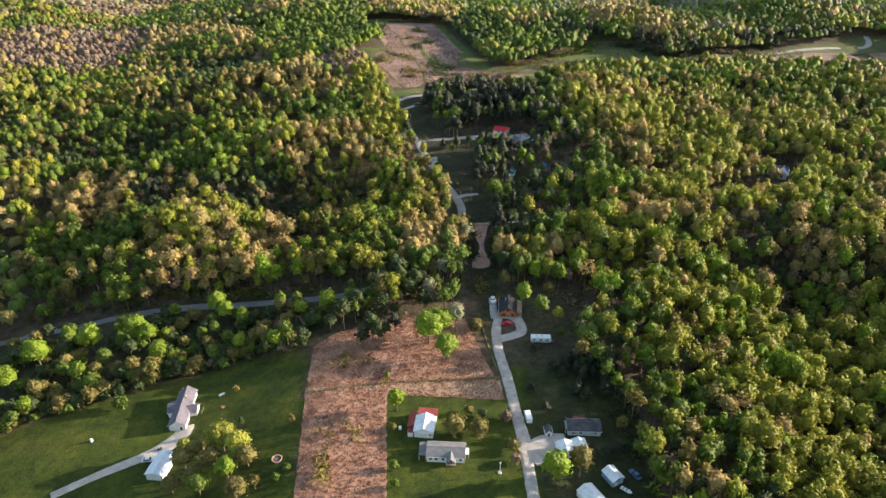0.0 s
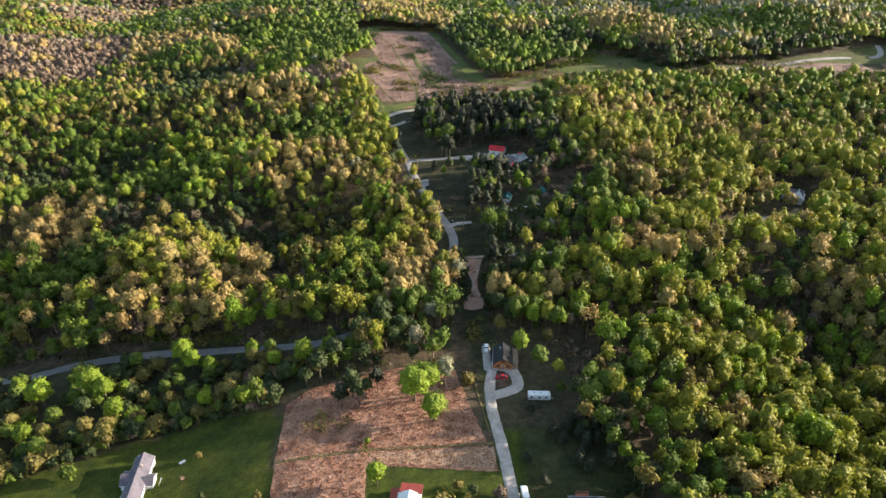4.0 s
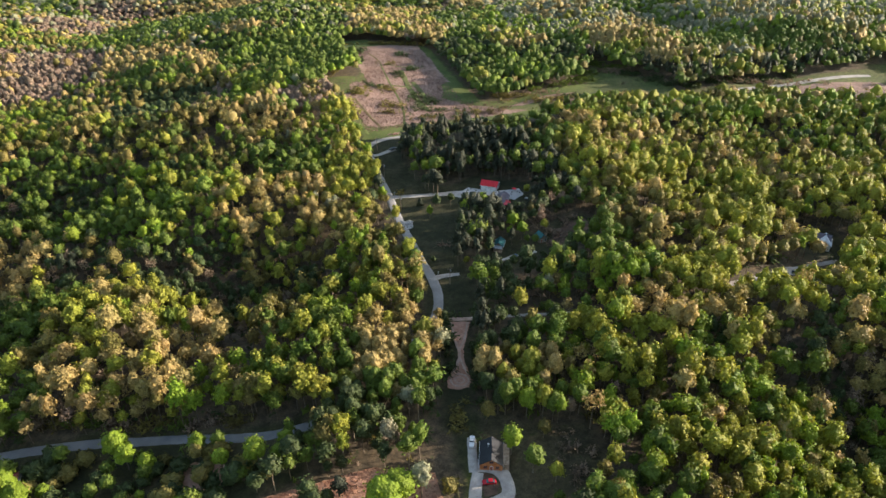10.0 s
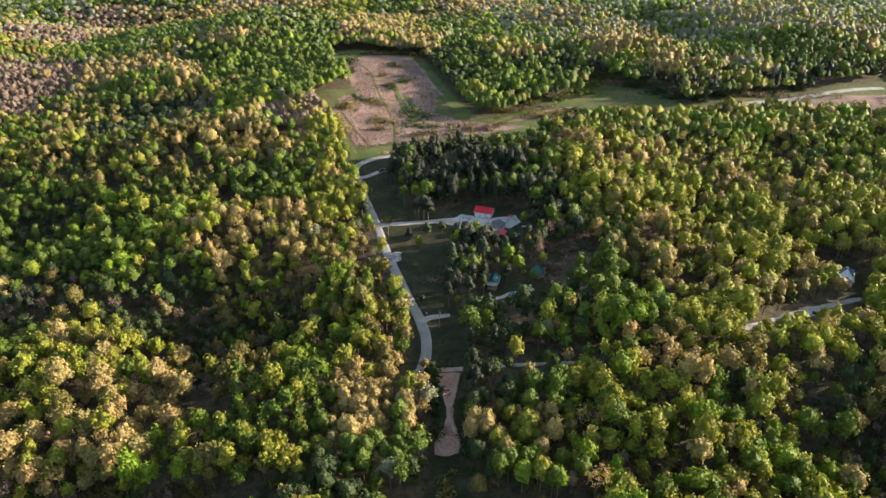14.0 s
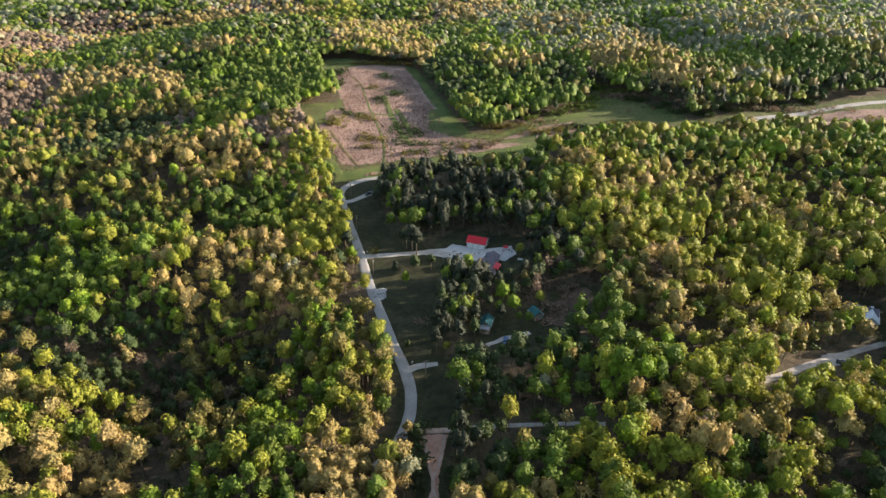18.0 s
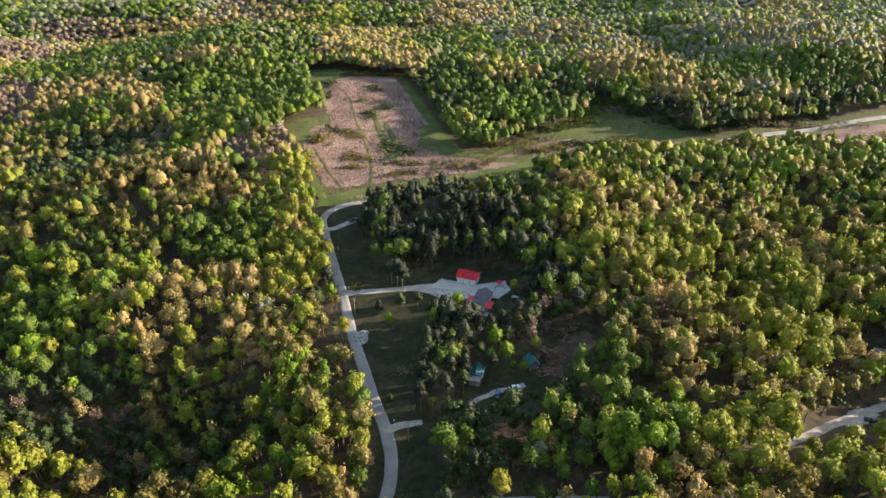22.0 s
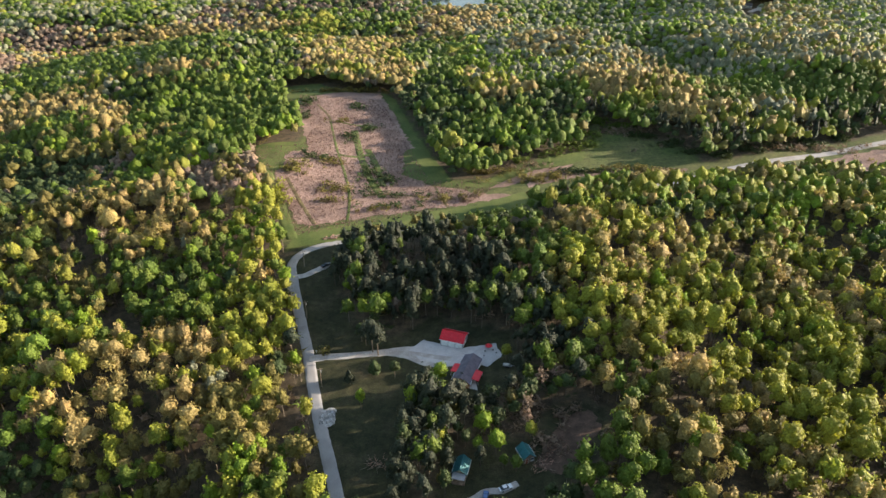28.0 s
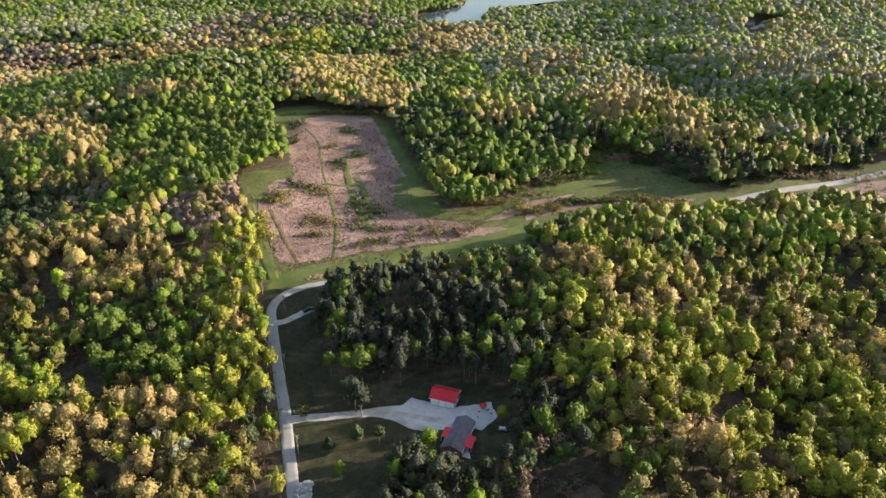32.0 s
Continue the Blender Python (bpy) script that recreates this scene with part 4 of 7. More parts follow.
def grow(name, groups, label, trunks=True):
    """One mesh of many trees. groups: template, x, y, size, colour arrays."""
    V, C, F, n, TV, TF, tn = [], [], [], 0, [], [], 0
    stem_v, stem_f = trunk_of(3, 13.0, 0.24)
    stem_f = np.array([t for a, b, c, d in stem_f for t in ((a, b, c), (a, c, d))])
    for (v, f, tone), x, y, s, col, rng in groups:
        m = len(x)
        if not m:
            continue
        a = rng.uniform(0, 6.283, m)
        ca, sa = np.cos(a)[:, None], np.sin(a)[:, None]
        s = s if np.ndim(s) == 2 else np.stack([s, s], -1)
        wide = (s[:, 0] * rng.uniform(0.86, 1.06, m))[:, None]
        slim = rng.uniform(0.78, 1.12, m)[:, None]
        z = height(x, y)
        p = np.stack([(v[:, 0] / slim * ca - v[:, 1] * slim * sa) * wide + x[:, None], (v[:, 0] / slim * sa + v[:, 1] * slim * ca) * wide + y[:, None],
                      v[:, 2] * (s[:, 1] * rng.uniform(0.9, 1.1, m))[:, None] + z[:, None]], -1)
        V.append(p.reshape(-1, 3).astype(np.float32))
        C.append((col[:, None] * tone[:, None]).reshape(-1, 3).astype(np.float32))
        F.append((f[None] + (np.arange(m) * len(v))[:, None, None] + n).reshape(-1, 3))
        n += m * len(v)
        if trunks:
            q = stem_v[None] * s[:, (0, 0, 1)][:, None] + np.stack([x, y, z], -1)[:, None]
            TV.append(q.reshape(-1, 3).astype(np.float32))
            TF.append((stem_f[None] + (np.arange(m) * len(stem_v))[:, None, None] + tn).reshape(-1, 3))
            tn += m * len(stem_v)
    nf = sum(len(f) for f in F)
    if trunks:
        F += [f + n for f in TF]
        V, C = V + TV, C + [np.full((tn, 3), 0.1, np.float32)]
    V, C, F = np.concatenate(V), np.concatenate(C), np.concatenate(F).astype(np.int32)
    me = bpy.data.meshes.new(name)
    me.vertices.add(len(V))
    me.vertices.foreach_set("co", V.ravel())
    me.loops.add(F.size)
    me.loops.foreach_set("vertex_index", F.ravel())
    me.polygons.add(len(F))
    me.polygons.foreach_set("loop_start", np.arange(0, F.size, 3, dtype=np.int32))
    me.materials.append(LEAF), me.materials.append(BARK)
    me.polygons.foreach_set("material_index", (np.arange(len(F)) >= nf).astype(np.int32))
    me.polygons.foreach_set("use_smooth", np.ones(len(F), bool))
    att = me.attributes.new("leaf", "FLOAT_COLOR", "POINT")
    att.data.foreach_set("color", np.concatenate([C, np.ones((len(C), 1), np.float32)], 1).ravel())
    me.update(calc_edges=True)
    return tagged(new(name, me), label, "woods", kind="stuff")


def stand_groups(x, y, rng, broad, pines, loose=(), size=1.0):
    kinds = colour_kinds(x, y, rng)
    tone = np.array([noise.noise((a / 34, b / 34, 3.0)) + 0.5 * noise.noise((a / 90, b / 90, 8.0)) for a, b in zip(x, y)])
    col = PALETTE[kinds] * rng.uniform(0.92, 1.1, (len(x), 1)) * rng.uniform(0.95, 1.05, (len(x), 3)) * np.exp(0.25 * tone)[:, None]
    tall = np.array([noise.noise((a / 19, b / 19, 12.0)) for a, b in zip(x, y)])
    s = rng.choice((0.66, 0.8, 0.9, 1.0, 1.12) if loose else (0.86, 0.93, 0.99, 1.04, 1.1), len(x), p=(0.17, 0.22, 0.27, 0.21, 0.13)) * size
    s = np.stack([s * (1 + 0.08 * tall) * KIND_SIZE[kinds] ** 0.5, s * (1 + (0.36 if loose else 0.2) * tall) * KIND_SIZE[kinds]], -1)
    pick = rng.integers(0, len(broad), len(x))
    bare = ((kinds == 5) | ((kinds == 4) & (rng.random(len(x)) < 0.3))) & (len(loose) > 0)
    out = []
    for k, t in enumerate(loose):
        m = (pick % len(loose) == k) & bare
        out.append((t, x[m], y[m], s[m], col[m], rng))
    for k, t in enumerate(broad):
        m = (pick == k) & (kinds != 7) & ~bare
        out.append((t, x[m], y[m], s[m], col[m], rng))
    pick = rng.integers(0, len(pines), len(x))
    for k, t in enumerate(pines):
        m = (pick == k) & (kinds == 7)
        out.append((t, x[m], y[m], s[m], col[m], rng))
    return out


NEAR_B = [broadleaf(i, 13 + i % 4, 195, 15.0 + i % 4, 2.75 + 0.35 * (i % 4), 0.2 + 0.05 * (i % 3), 0.6, 2) for i in range(12)]
NEAR_P = [pine(20 + i, 14, 110, r=3.6, low=0.32, size=0.42) for i in range(4)]
HALF_B = [broadleaf(25 + i, 12 + i % 3, 115, 14.5 + 0.8 * (i % 4), 2.7 + 0.35 * (i % 4), 0.22, 0.54, 2, skin=0.84) for i in range(12)]
THIRD_B = [broadleaf(125 + i, 11 + i % 3, 70, 14.5 + 0.8 * (i % 4), 2.75 + 0.35 * (i % 4), 0.2, 0.54, 2, -0.4, skin=0.86) for i in range(10)]
HALF_P = [pine(37 + i, 13, 90, r=4.4, low=0.3, size=0.5, fine=2) for i in range(3)]
LOOSE = [airy(15 + i, 12, 240, 15.0 + i % 3, 3.2 + 0.2 * (i % 3)) for i in range(6)]
MID_B = [broadleaf(40 + i, 9 + i % 2, 15, 14.4 + 0.8 * (i % 4), 3.9 + 0.2 * (i % 4), 0.1, 0.6, 2, -0.35, skin=0.88) for i in range(8)]
MID_P = [pine(50 + i, 8, 30, r=3.8, low=0.3, size=0.7, fine=1) for i in range(3)]
FAR_B = [broadleaf(60 + i, 7, 8, 14.0 + 0.6 * (i % 4), 4.8 + 0.2 * (i % 3), 0.3, 0.7, 2, -0.1, skin=0.9) for i in range(8)]
END_B = [broadleaf(160 + i, 6, 8, 13.8 + 0.4 * (i % 3), 6.1, 0.45, 0.9, 1, -0.2, skin=0.9) for i in range(8)]
FAR_P = [pine(70 + i, 6, 14, r=4.2, low=0.3, size=0.9, fine=1) for i in range(3)]


def woods():
    rng = np.random.default_rng(11)
    tree_spots = []
    for name, y0, y1, gap, broad, pines, size, label in (
            ("woods", 92, 345, 5.1, NEAR_B, NEAR_P, 1.0, "spring woods of green, yellow and tan broadleaf trees"),
            ("woods", 345, 470, 5.0, HALF_B, HALF_P, 1.0, "mixed spring woods with dark pines and budding oaks"),
            ("woods", 470, 560, 4.9, THIRD_B, HALF_P, 1.0, "mixed spring woods south of the distant field"),
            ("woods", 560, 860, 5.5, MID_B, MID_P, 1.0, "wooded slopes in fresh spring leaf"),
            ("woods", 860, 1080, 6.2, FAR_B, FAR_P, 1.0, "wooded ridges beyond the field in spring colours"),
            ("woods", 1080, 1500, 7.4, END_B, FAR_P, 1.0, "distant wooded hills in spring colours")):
        x, y = scatter(y0, y1, gap, rng)
        if y0 < 100:
            single = inside([(-34, 258), (-24, 296), (6, 300), (8, 272), (-14, 250)], x, y) | inside([(24, 256), (24, 300), (44, 300), (62, 262), (60, 236)], x, y)
            tree_spots = list(zip(x[single], y[single]))
            x, y = x[~single], y[~single]
        if y1 < 600:
            gaps = np.array([noise.noise((a / 13, b / 13, 21.0)) + 0.5 * noise.noise((a / 31, b / 31, 5.0)) for a, b in zip(x, y)])
            shut = (gaps < 0.3) | ((x > 56) & (y < 300)) | ((x > 38) & (x < 110) & (y > 395) & (y < 530))
            x, y = x[shut], y[shut]
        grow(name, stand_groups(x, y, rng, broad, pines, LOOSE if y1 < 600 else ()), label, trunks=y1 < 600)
    x, y = scatter(-60, 1000, 9.5, rng, True)
    grow("woods", stand_groups(x, y, rng, END_B, FAR_P), "woods at both sides of the valley", trunks=False)
    return tree_spots


TREE_SPOTS = woods()


def tri_mesh(name, data, mat):
    v, f, tone = data
    me = smooth(mesh_of(name, [tuple(p) for p in v], [tuple(int(i) for i in t) for t in f], mat))
    att = me.attributes.new("leaf", "FLOAT_COLOR", "POINT")
    att.data.foreach_set("color", np.stack([tone, tone, tone, tone * 0 + 1], -1).astype(np.float32).ravel())
    return me


def stem_mesh(seed, h, r, limbs=5):
    v, f = trunk_of(seed, h, r, limbs)
    return mesh_of("trunk", [tuple(p) for p in v], f, BARK)


TREE_KINDS = {
    "broad": [(tri_mesh("crown", broadleaf(70 + i, 22, 160, 15.0, 4.3, 0.16, 0.4, 4, lump=0.33), LEAF_OWN), stem_mesh(i, 13, 0.3)) for i in range(6)],
    "pine": [(tri_mesh("crown", pine(80 + i, 16, 260, r=4.0, low=0.28, size=0.42), LEAF_OWN), stem_mesh(20 + i, 17, 0.24, 3)) for i in range(3)],
    "cedar": [(tri_mesh("crown", cedar(90 + i, 10, 130), LEAF_OWN), stem_mesh(30 + i, 5, 0.14, 0)) for i in range(2)],
    "shrub": [(tri_mesh("crown", shrub(95 + i, 7, 90), LEAF_OWN), stem_mesh(40 + i, 2, 0.1, 3)) for i in range(3)],
}
TREE_WORDS = {BRIGHT: "bright green", LEAFGREEN: "fresh green", YELLOW: "yellow-green", OLIVE: "olive green", TAN: "tan budding", DULL: "brownish budding", DEEP: "deep green",
              PINE_C: "dark green", PALE: "pale green"}
tree_count = [0]


def tree(x, y, kind="broad", colour=LEAFGREEN, size=1.0, wide=1.0, where="standing in open grass", group=""):
    tree_count[0] += 1
    rng = random.Random(tree_count[0] * 17)
    crown_me, trunk_me = TREE_KINDS[kind][tree_count[0] % len(TREE_KINDS[kind])]
    name = {"broad": "tree", "pine": "pine_tree", "cedar": "cedar_tree", "shrub": "shrub"}[kind]
    base = new(name)
    base.matrix_basis = pose(x, y, height(x, y), 0, 0, rng.uniform(0, 360)) @ Matrix.Diagonal((size * wide, size * wide, size, 1))
    word = {"broad": "broadleaf tree", "pine": "pine", "cedar": "conical cedar", "shrub": "rounded shrub"}[kind]
    tagged(base, f"{TREE_WORDS[colour]} {word} {where}", "shrub" if kind == "shrub" else "tree", group)
    crown, trunk = new("crown", crown_me), new("trunk", trunk_me)
    k = rng.uniform(0.85, 1.15)
    crown.color = (*(min(1, c * k) for c in colour), 1)
    crown.parent = trunk.parent = base
    return base


def wood_edge_trees():
    rng = np.random.default_rng(21)
    x, y = np.array([p[0] for p in TREE_SPOTS]), np.array([p[1] for p in TREE_SPOTS])
    for px, py, k in zip(x, y, colour_kinds(x, y, rng)):
        tree(px, py, "pine" if k == 7 else "broad", tuple(PALETTE[k]), float(rng.uniform(0.72, 1.15)), float(rng.uniform(0.64, 0.82)), "beside the cleared strip", "trees along the cleared strip")


wood_edge_trees()

# ---- things: helpers ----
def part(name, bm, mat, parent, label="", at=None):
    """One mesh under a thing or a part."""
    me = bpy.data.meshes.new(name)
    bm.normal_update()
    bm.to_mesh(me)
    bm.free()
    for m in mat if isinstance(mat, (list, tuple)) else [mat]:
        me.materials.append(m)
    ob = new(name, me)
    ob.parent = parent
    if at is not None:
        ob.matrix_basis = at
    if label:
        ob["label"] = label
    return ob


def thing(name, x, y, turn, label, category, group="", z=None, lift=0.0, scale=(1, 1, 1)):
    ob = new(name)
    ob.matrix_basis = pose(x, y, (height(x, y) if z is None else z) + lift, 0, 0, turn) @ Matrix.Diagonal((*scale, 1))
    return tagged(ob, label, category, group)


def box(cx, cy, cz, sx, sy, sz, bm=None, bevel=0.0):
    """A box round its centre; several may go into one mesh."""
    bm = bm or bmesh.new()
    r = bmesh.ops.create_cube(bm, size=1.0, matrix=Matrix.Translation((cx, cy, cz)) @ Matrix.Diagonal((sx, sy, sz, 1)))
    if bevel:
        es = list({e for v in r["verts"] for e in v.link_edges})
        bmesh.ops.bevel(bm, geom=es, offset=bevel, segments=1, affect="EDGES")
    return bm


def rod(a, b, r0, r1=None, sides=8, bm=None):
    bm = bm or bmesh.new()
    a, b = Vector(a), Vector(b)
    m = Matrix.Translation((a + b) / 2) @ (b - a).to_track_quat("Z", "Y").to_matrix().to_4x4()
    bmesh.ops.create_cone(bm, cap_ends=True, segments=sides, radius1=r0, radius2=r0 if r1 is None else r1, depth=(b - a).length, matrix=m)
    return bm


def prism(profile, x0, x1, bm=None):
    """A profile in (y, z), drawn out along x."""
    bm = bm or bmesh.new()
    a, b = [bm.verts.new((x0, y, z)) for y, z in profile], [bm.verts.new((x1, y, z)) for y, z in profile]
    n = len(profile)
    for i in range(n):
        bm.faces.new((a[i], a[(i + 1) % n], b[(i + 1) % n], b[i]))
    bm.faces.new(a[::-1])
    bm.faces.new(b)
    bmesh.ops.recalc_face_normals(bm, faces=bm.faces)
    return bm


def window(parent, side, u, z, w, h, half, frame_mat, pane_mat=None):
    """A window with frame, sill and two panes, set 3 cm proud of the wall on that side."""
    turn = {"front": 0, "right": 90, "back": 180, "left": 270}[side]
    m = pose(0, 0, 0, 0, 0, turn) @ pose(u, -half, z)
    bm = bmesh.new()
    for cx, cz, sx, sz in ((0, h / 2 + 0.05, w + 0.2, 0.1), (0, -h / 2 - 0.05, w + 0.2, 0.1), (-w / 2 - 0.05, 0, 0.1, h), (w / 2 + 0.05, 0, 0.1, h), (0, 0, 0.06, h)):
        box(cx, -0.03, cz, sx, 0.09, sz, bm)
    win = part("window", bm, frame_mat, parent, at=m)
    for s in (-1, 1):
        part("pane", box(s * (w / 4 + 0.01), -0.015, 0, w / 2 - 0.05, 0.03, h), pane_mat or GLASS, win)
    part("sill", box(0, -0.09, -h / 2 - 0.13, w + 0.3, 0.2, 0.06), frame_mat, win)


def door(parent, side, u, w, h, half, mat, label="", base=0.0, bands=0):
    turn = {"front": 0, "right": 90, "back": 180, "left": 270}[side]
    d = part("door", box(u, -half - 0.03, base + h / 2, w, 0.08, h), mat, parent, label, at=pose(0, 0, 0, 0, 0, turn))
    bm = bmesh.new()
    for cx, cz, sx, sz in ((u, base + h + 0.06, w + 0.24, 0.12), (u - w / 2 - 0.06, base + h / 2, 0.12, h), (u + w / 2 + 0.06, base + h / 2, 0.12, h)):
        box(cx, -half - 0.04, cz, sx, 0.12, sz, bm)
    part("door_frame", bm, WHITE, d)
    for i in range(bands):
        part("panel", box(u, -half - 0.085, base + h * (i + 0.5) / bands, w - 0.2, 0.03, h / bands - 0.1), mat, d)
    if not bands:
        part("handle", box(u + w * 0.38, -half - 0.1, base + 1.0, 0.08, 0.08, 0.12), STEEL, d)


def gable(parent, length, depth, wall_h, rise, wall_mat, roof_mat, over=0.45, at=None, ridge="x", gable_mat=None, ribs=0, base=-0.9, thick=0.16, roof_only=False):
    """Walls and a ridged roof. The ridge runs along x, or along y."""
    at = at or Matrix.Identity(4)
    if ridge == "y":
        at = at @ pose(0, 0, 0, 0, 0, 90)
    L, D = length / 2, depth / 2
    if not roof_only:
        for s in (-1, 1):
            part("wall", box(0, s * (D - 0.1), (wall_h + base) / 2, length - 0.4, 0.2, wall_h - base), wall_mat, parent, at=at)
            prof = [(-D, base), (D, base), (D, wall_h), (0, wall_h + rise), (-D, wall_h)]
            part("wall", prism(prof, s * L - (0.2 if s > 0 else 0), s * L + (0.2 if s < 0 else 0)), gable_mat or wall_mat, parent, at=at)
    k = rise / D
    for s in (-1, 1):
        e = D + over
        prof = [(0, wall_h + rise + 0.02), (s * e, wall_h - over * k + 0.02), (s * e, wall_h - over * k + 0.02 + thick), (0, wall_h + rise + 0.02 + thick)]
        bm = prism(prof, -L - over, L + over)
        roof = part("roof", bm, roof_mat, parent, at=at)
        rib = None
        for i in range(ribs):
            x = -L - over + (i + 0.5) * (length + 2 * over) / ribs
            if rib is None:
                rib = part("rib", prism([(0, wall_h + rise + thick), (s * e, wall_h - over * k + thick), (s * e, wall_h - over * k + 0.08 + thick), (0, wall_h + rise + 0.08 + thick)], -0.04, 0.04), roof_mat, roof)
            else:
                rib = new("rib", rib.data)
                rib.parent = roof
            rib.location = (x, 0, 0)
        part("gutter", box(0, s * (e + 0.06), wall_h - over * k + 0.06, length + 2 * over, 0.12, 0.14), WHITE, roof)
        part("fascia", prism([(0, wall_h + rise - 0.16), (s * e, wall_h - over * k - 0.16), (s * e, wall_h - over * k + 0.0), (0, wall_h + rise + 0.0)], L + over - 0.05, L + over + 0.02), WHITE, roof)
    part("ridge_cap", prism([(-0.25, wall_h + rise + thick - 0.25 * k + 0.05), (0.25, wall_h + rise + thick - 0.25 * k + 0.05), (0, wall_h + rise + thick + 0.09)], -L - over - 0.03, L + over + 0.03), roof_mat, parent, at=at)


def lean_to(parent, x0, x1, y0, y1, z0, z1, roof_mat, posts=2, post_mat=None, label=""):
    """A sloping porch roof from height z0 at y0 to z1 at y1, on posts along y1."""
    part("porch_roof", prism([(y0, z0), (y1, z1), (y1, z1 + 0.14), (y0, z0 + 0.14)], x0, x1), roof_mat, parent, label)
    for i in range(posts):
        x = x0 + 0.15 + (x1 - x0 - 0.3) * (i / max(1, posts - 1))
        y = y1 + (0.15 if y1 < y0 else -0.15)
        part("post", box(x, y, z1 / 2 - 0.2, 0.14, 0.14, z1 + 0.4), post_mat or WHITE, parent)


def chimney(parent, x, y, top, w=0.6, mat=None):
    c = part("chimney", box(x, y, top / 2, w, w, top), mat or BRICK, parent)
    part("chimney_cap", box(x, y, top + 0.05, w + 0.2, w + 0.2, 0.12), CONCRETE, c)


def car(x, y, turn, mat, label, kind="car", lift=0.2, length=4.6, group=""):
    """A car, pick-up, van or lorry, with its nose along +x."""
    ob = thing(kind, x, y, turn, label, "car" if kind == "car" else kind.replace("_", " "), group, lift=lift)
    L, W = length / 2, 0.9
    if kind == "pickup_truck":
        body = [(-L, 0.45), (L - 0.1, 0.4), (L, 0.75), (L - 0.2, 1.0), (0.35 * L, 1.08), (0.2 * L, 1.12), (-L, 1.1)]
        cab = [(0.42 * L, 1.06), (0.22 * L, 1.62), (-0.22 * L, 1.66), (-0.28 * L, 1.08)]
    else:
        body = [(-L, 0.5), (-L + 0.1, 0.38), (L - 0.1, 0.38), (L, 0.6), (L - 0.15, 0.82), (0.45 * L, 0.98), (-0.75 * L, 1.02), (-L, 0.92)]
        cab = [(0.42 * L, 0.96), (0.12 * L, 1.45), (-0.45 * L, 1.47), (-0.82 * L, 1.0)]
    m = pose(0, 0, 0, 0, 0, 90)

    def hull(prof, w, top_w):
        bm = bmesh.new()
        hi = max(z for _, z in prof)
        lo = min(z for _, z in prof)
        rows = []
        for s in (-1, 1):
            rows.append([bm.verts.new((px, s * (w + (top_w - w) * (pz - lo) / (hi - lo)), pz)) for px, pz in prof])
        n = len(prof)
        for i in range(n):
            bm.faces.new((rows[0][i], rows[0][(i + 1) % n], rows[1][(i + 1) % n], rows[1][i]))
        bm.faces.new(rows[0][::-1]), bm.faces.new(rows[1])
        bmesh.ops.recalc_face_normals(bm, faces=bm.faces)
        bmesh.ops.bevel(bm, geom=list(bm.edges), offset=0.05, segments=1, affect="EDGES")
        return bm

    part("body", hull(body, W, W - 0.06), mat, ob)
    part("windows", hull(cab, W - 0.08, W - 0.24), GLASS, ob)
    hi = max(z for _, z in cab)
    tops = [px for px, pz in cab if pz > hi - 0.1]
    part("roof_panel", box(sum(tops) / 2, 0, hi + 0.0, abs(tops[0] - tops[1]) + 0.1, 2 * W - 0.5, 0.05), mat, ob)
    for sx in (-0.62, 0.64):
        for s in (-1, 1):
            wh = part("wheel", rod((sx * L, s * (W - 0.2), 0.34), (sx * L, s * (W + 0.02), 0.34), 0.34, sides=12), RUBBER, ob)
            part("rim", rod((sx * L, s * (W + 0.02), 0.34), (sx * L, s * (W + 0.04), 0.34), 0.2, sides=10), STEEL, wh)
    for s in (-1, 1):
        part("headlight", box(L - 0.06, s * 0.65, 0.72, 0.1, 0.3, 0.14), STEEL, ob)
        part("tail_light", box(-L + 0.02, s * 0.7, 0.8, 0.08, 0.2, 0.16), CAR_RED, ob)
    return ob


def utility_pole(x, y, h=9.0, arm=True):
    p = thing("utility_pole", x, y, 20, "weathered wooden utility pole on the roadside grass", "pole", "utility poles")
    part("shaft", rod((0, 0, -0.6), (0, 0, h), 0.17, 0.11), PLANK, p)
    if arm:
        a = part("crossarm", box(0, 0, h - 0.6, 2.2, 0.12, 0.14), PLANK, p)
        for s in (-0.95, 0.0, 0.95):
            part("insulator", rod((s, 0, h - 0.53), (s, 0, h - 0.3), 0.06, 0.04, 6), STEEL, a)
    part("transformer", rod((0.3, 0.1, h - 2.2), (0.3, 0.1, h - 1.3), 0.24, sides=10), STEEL, p)
    return p

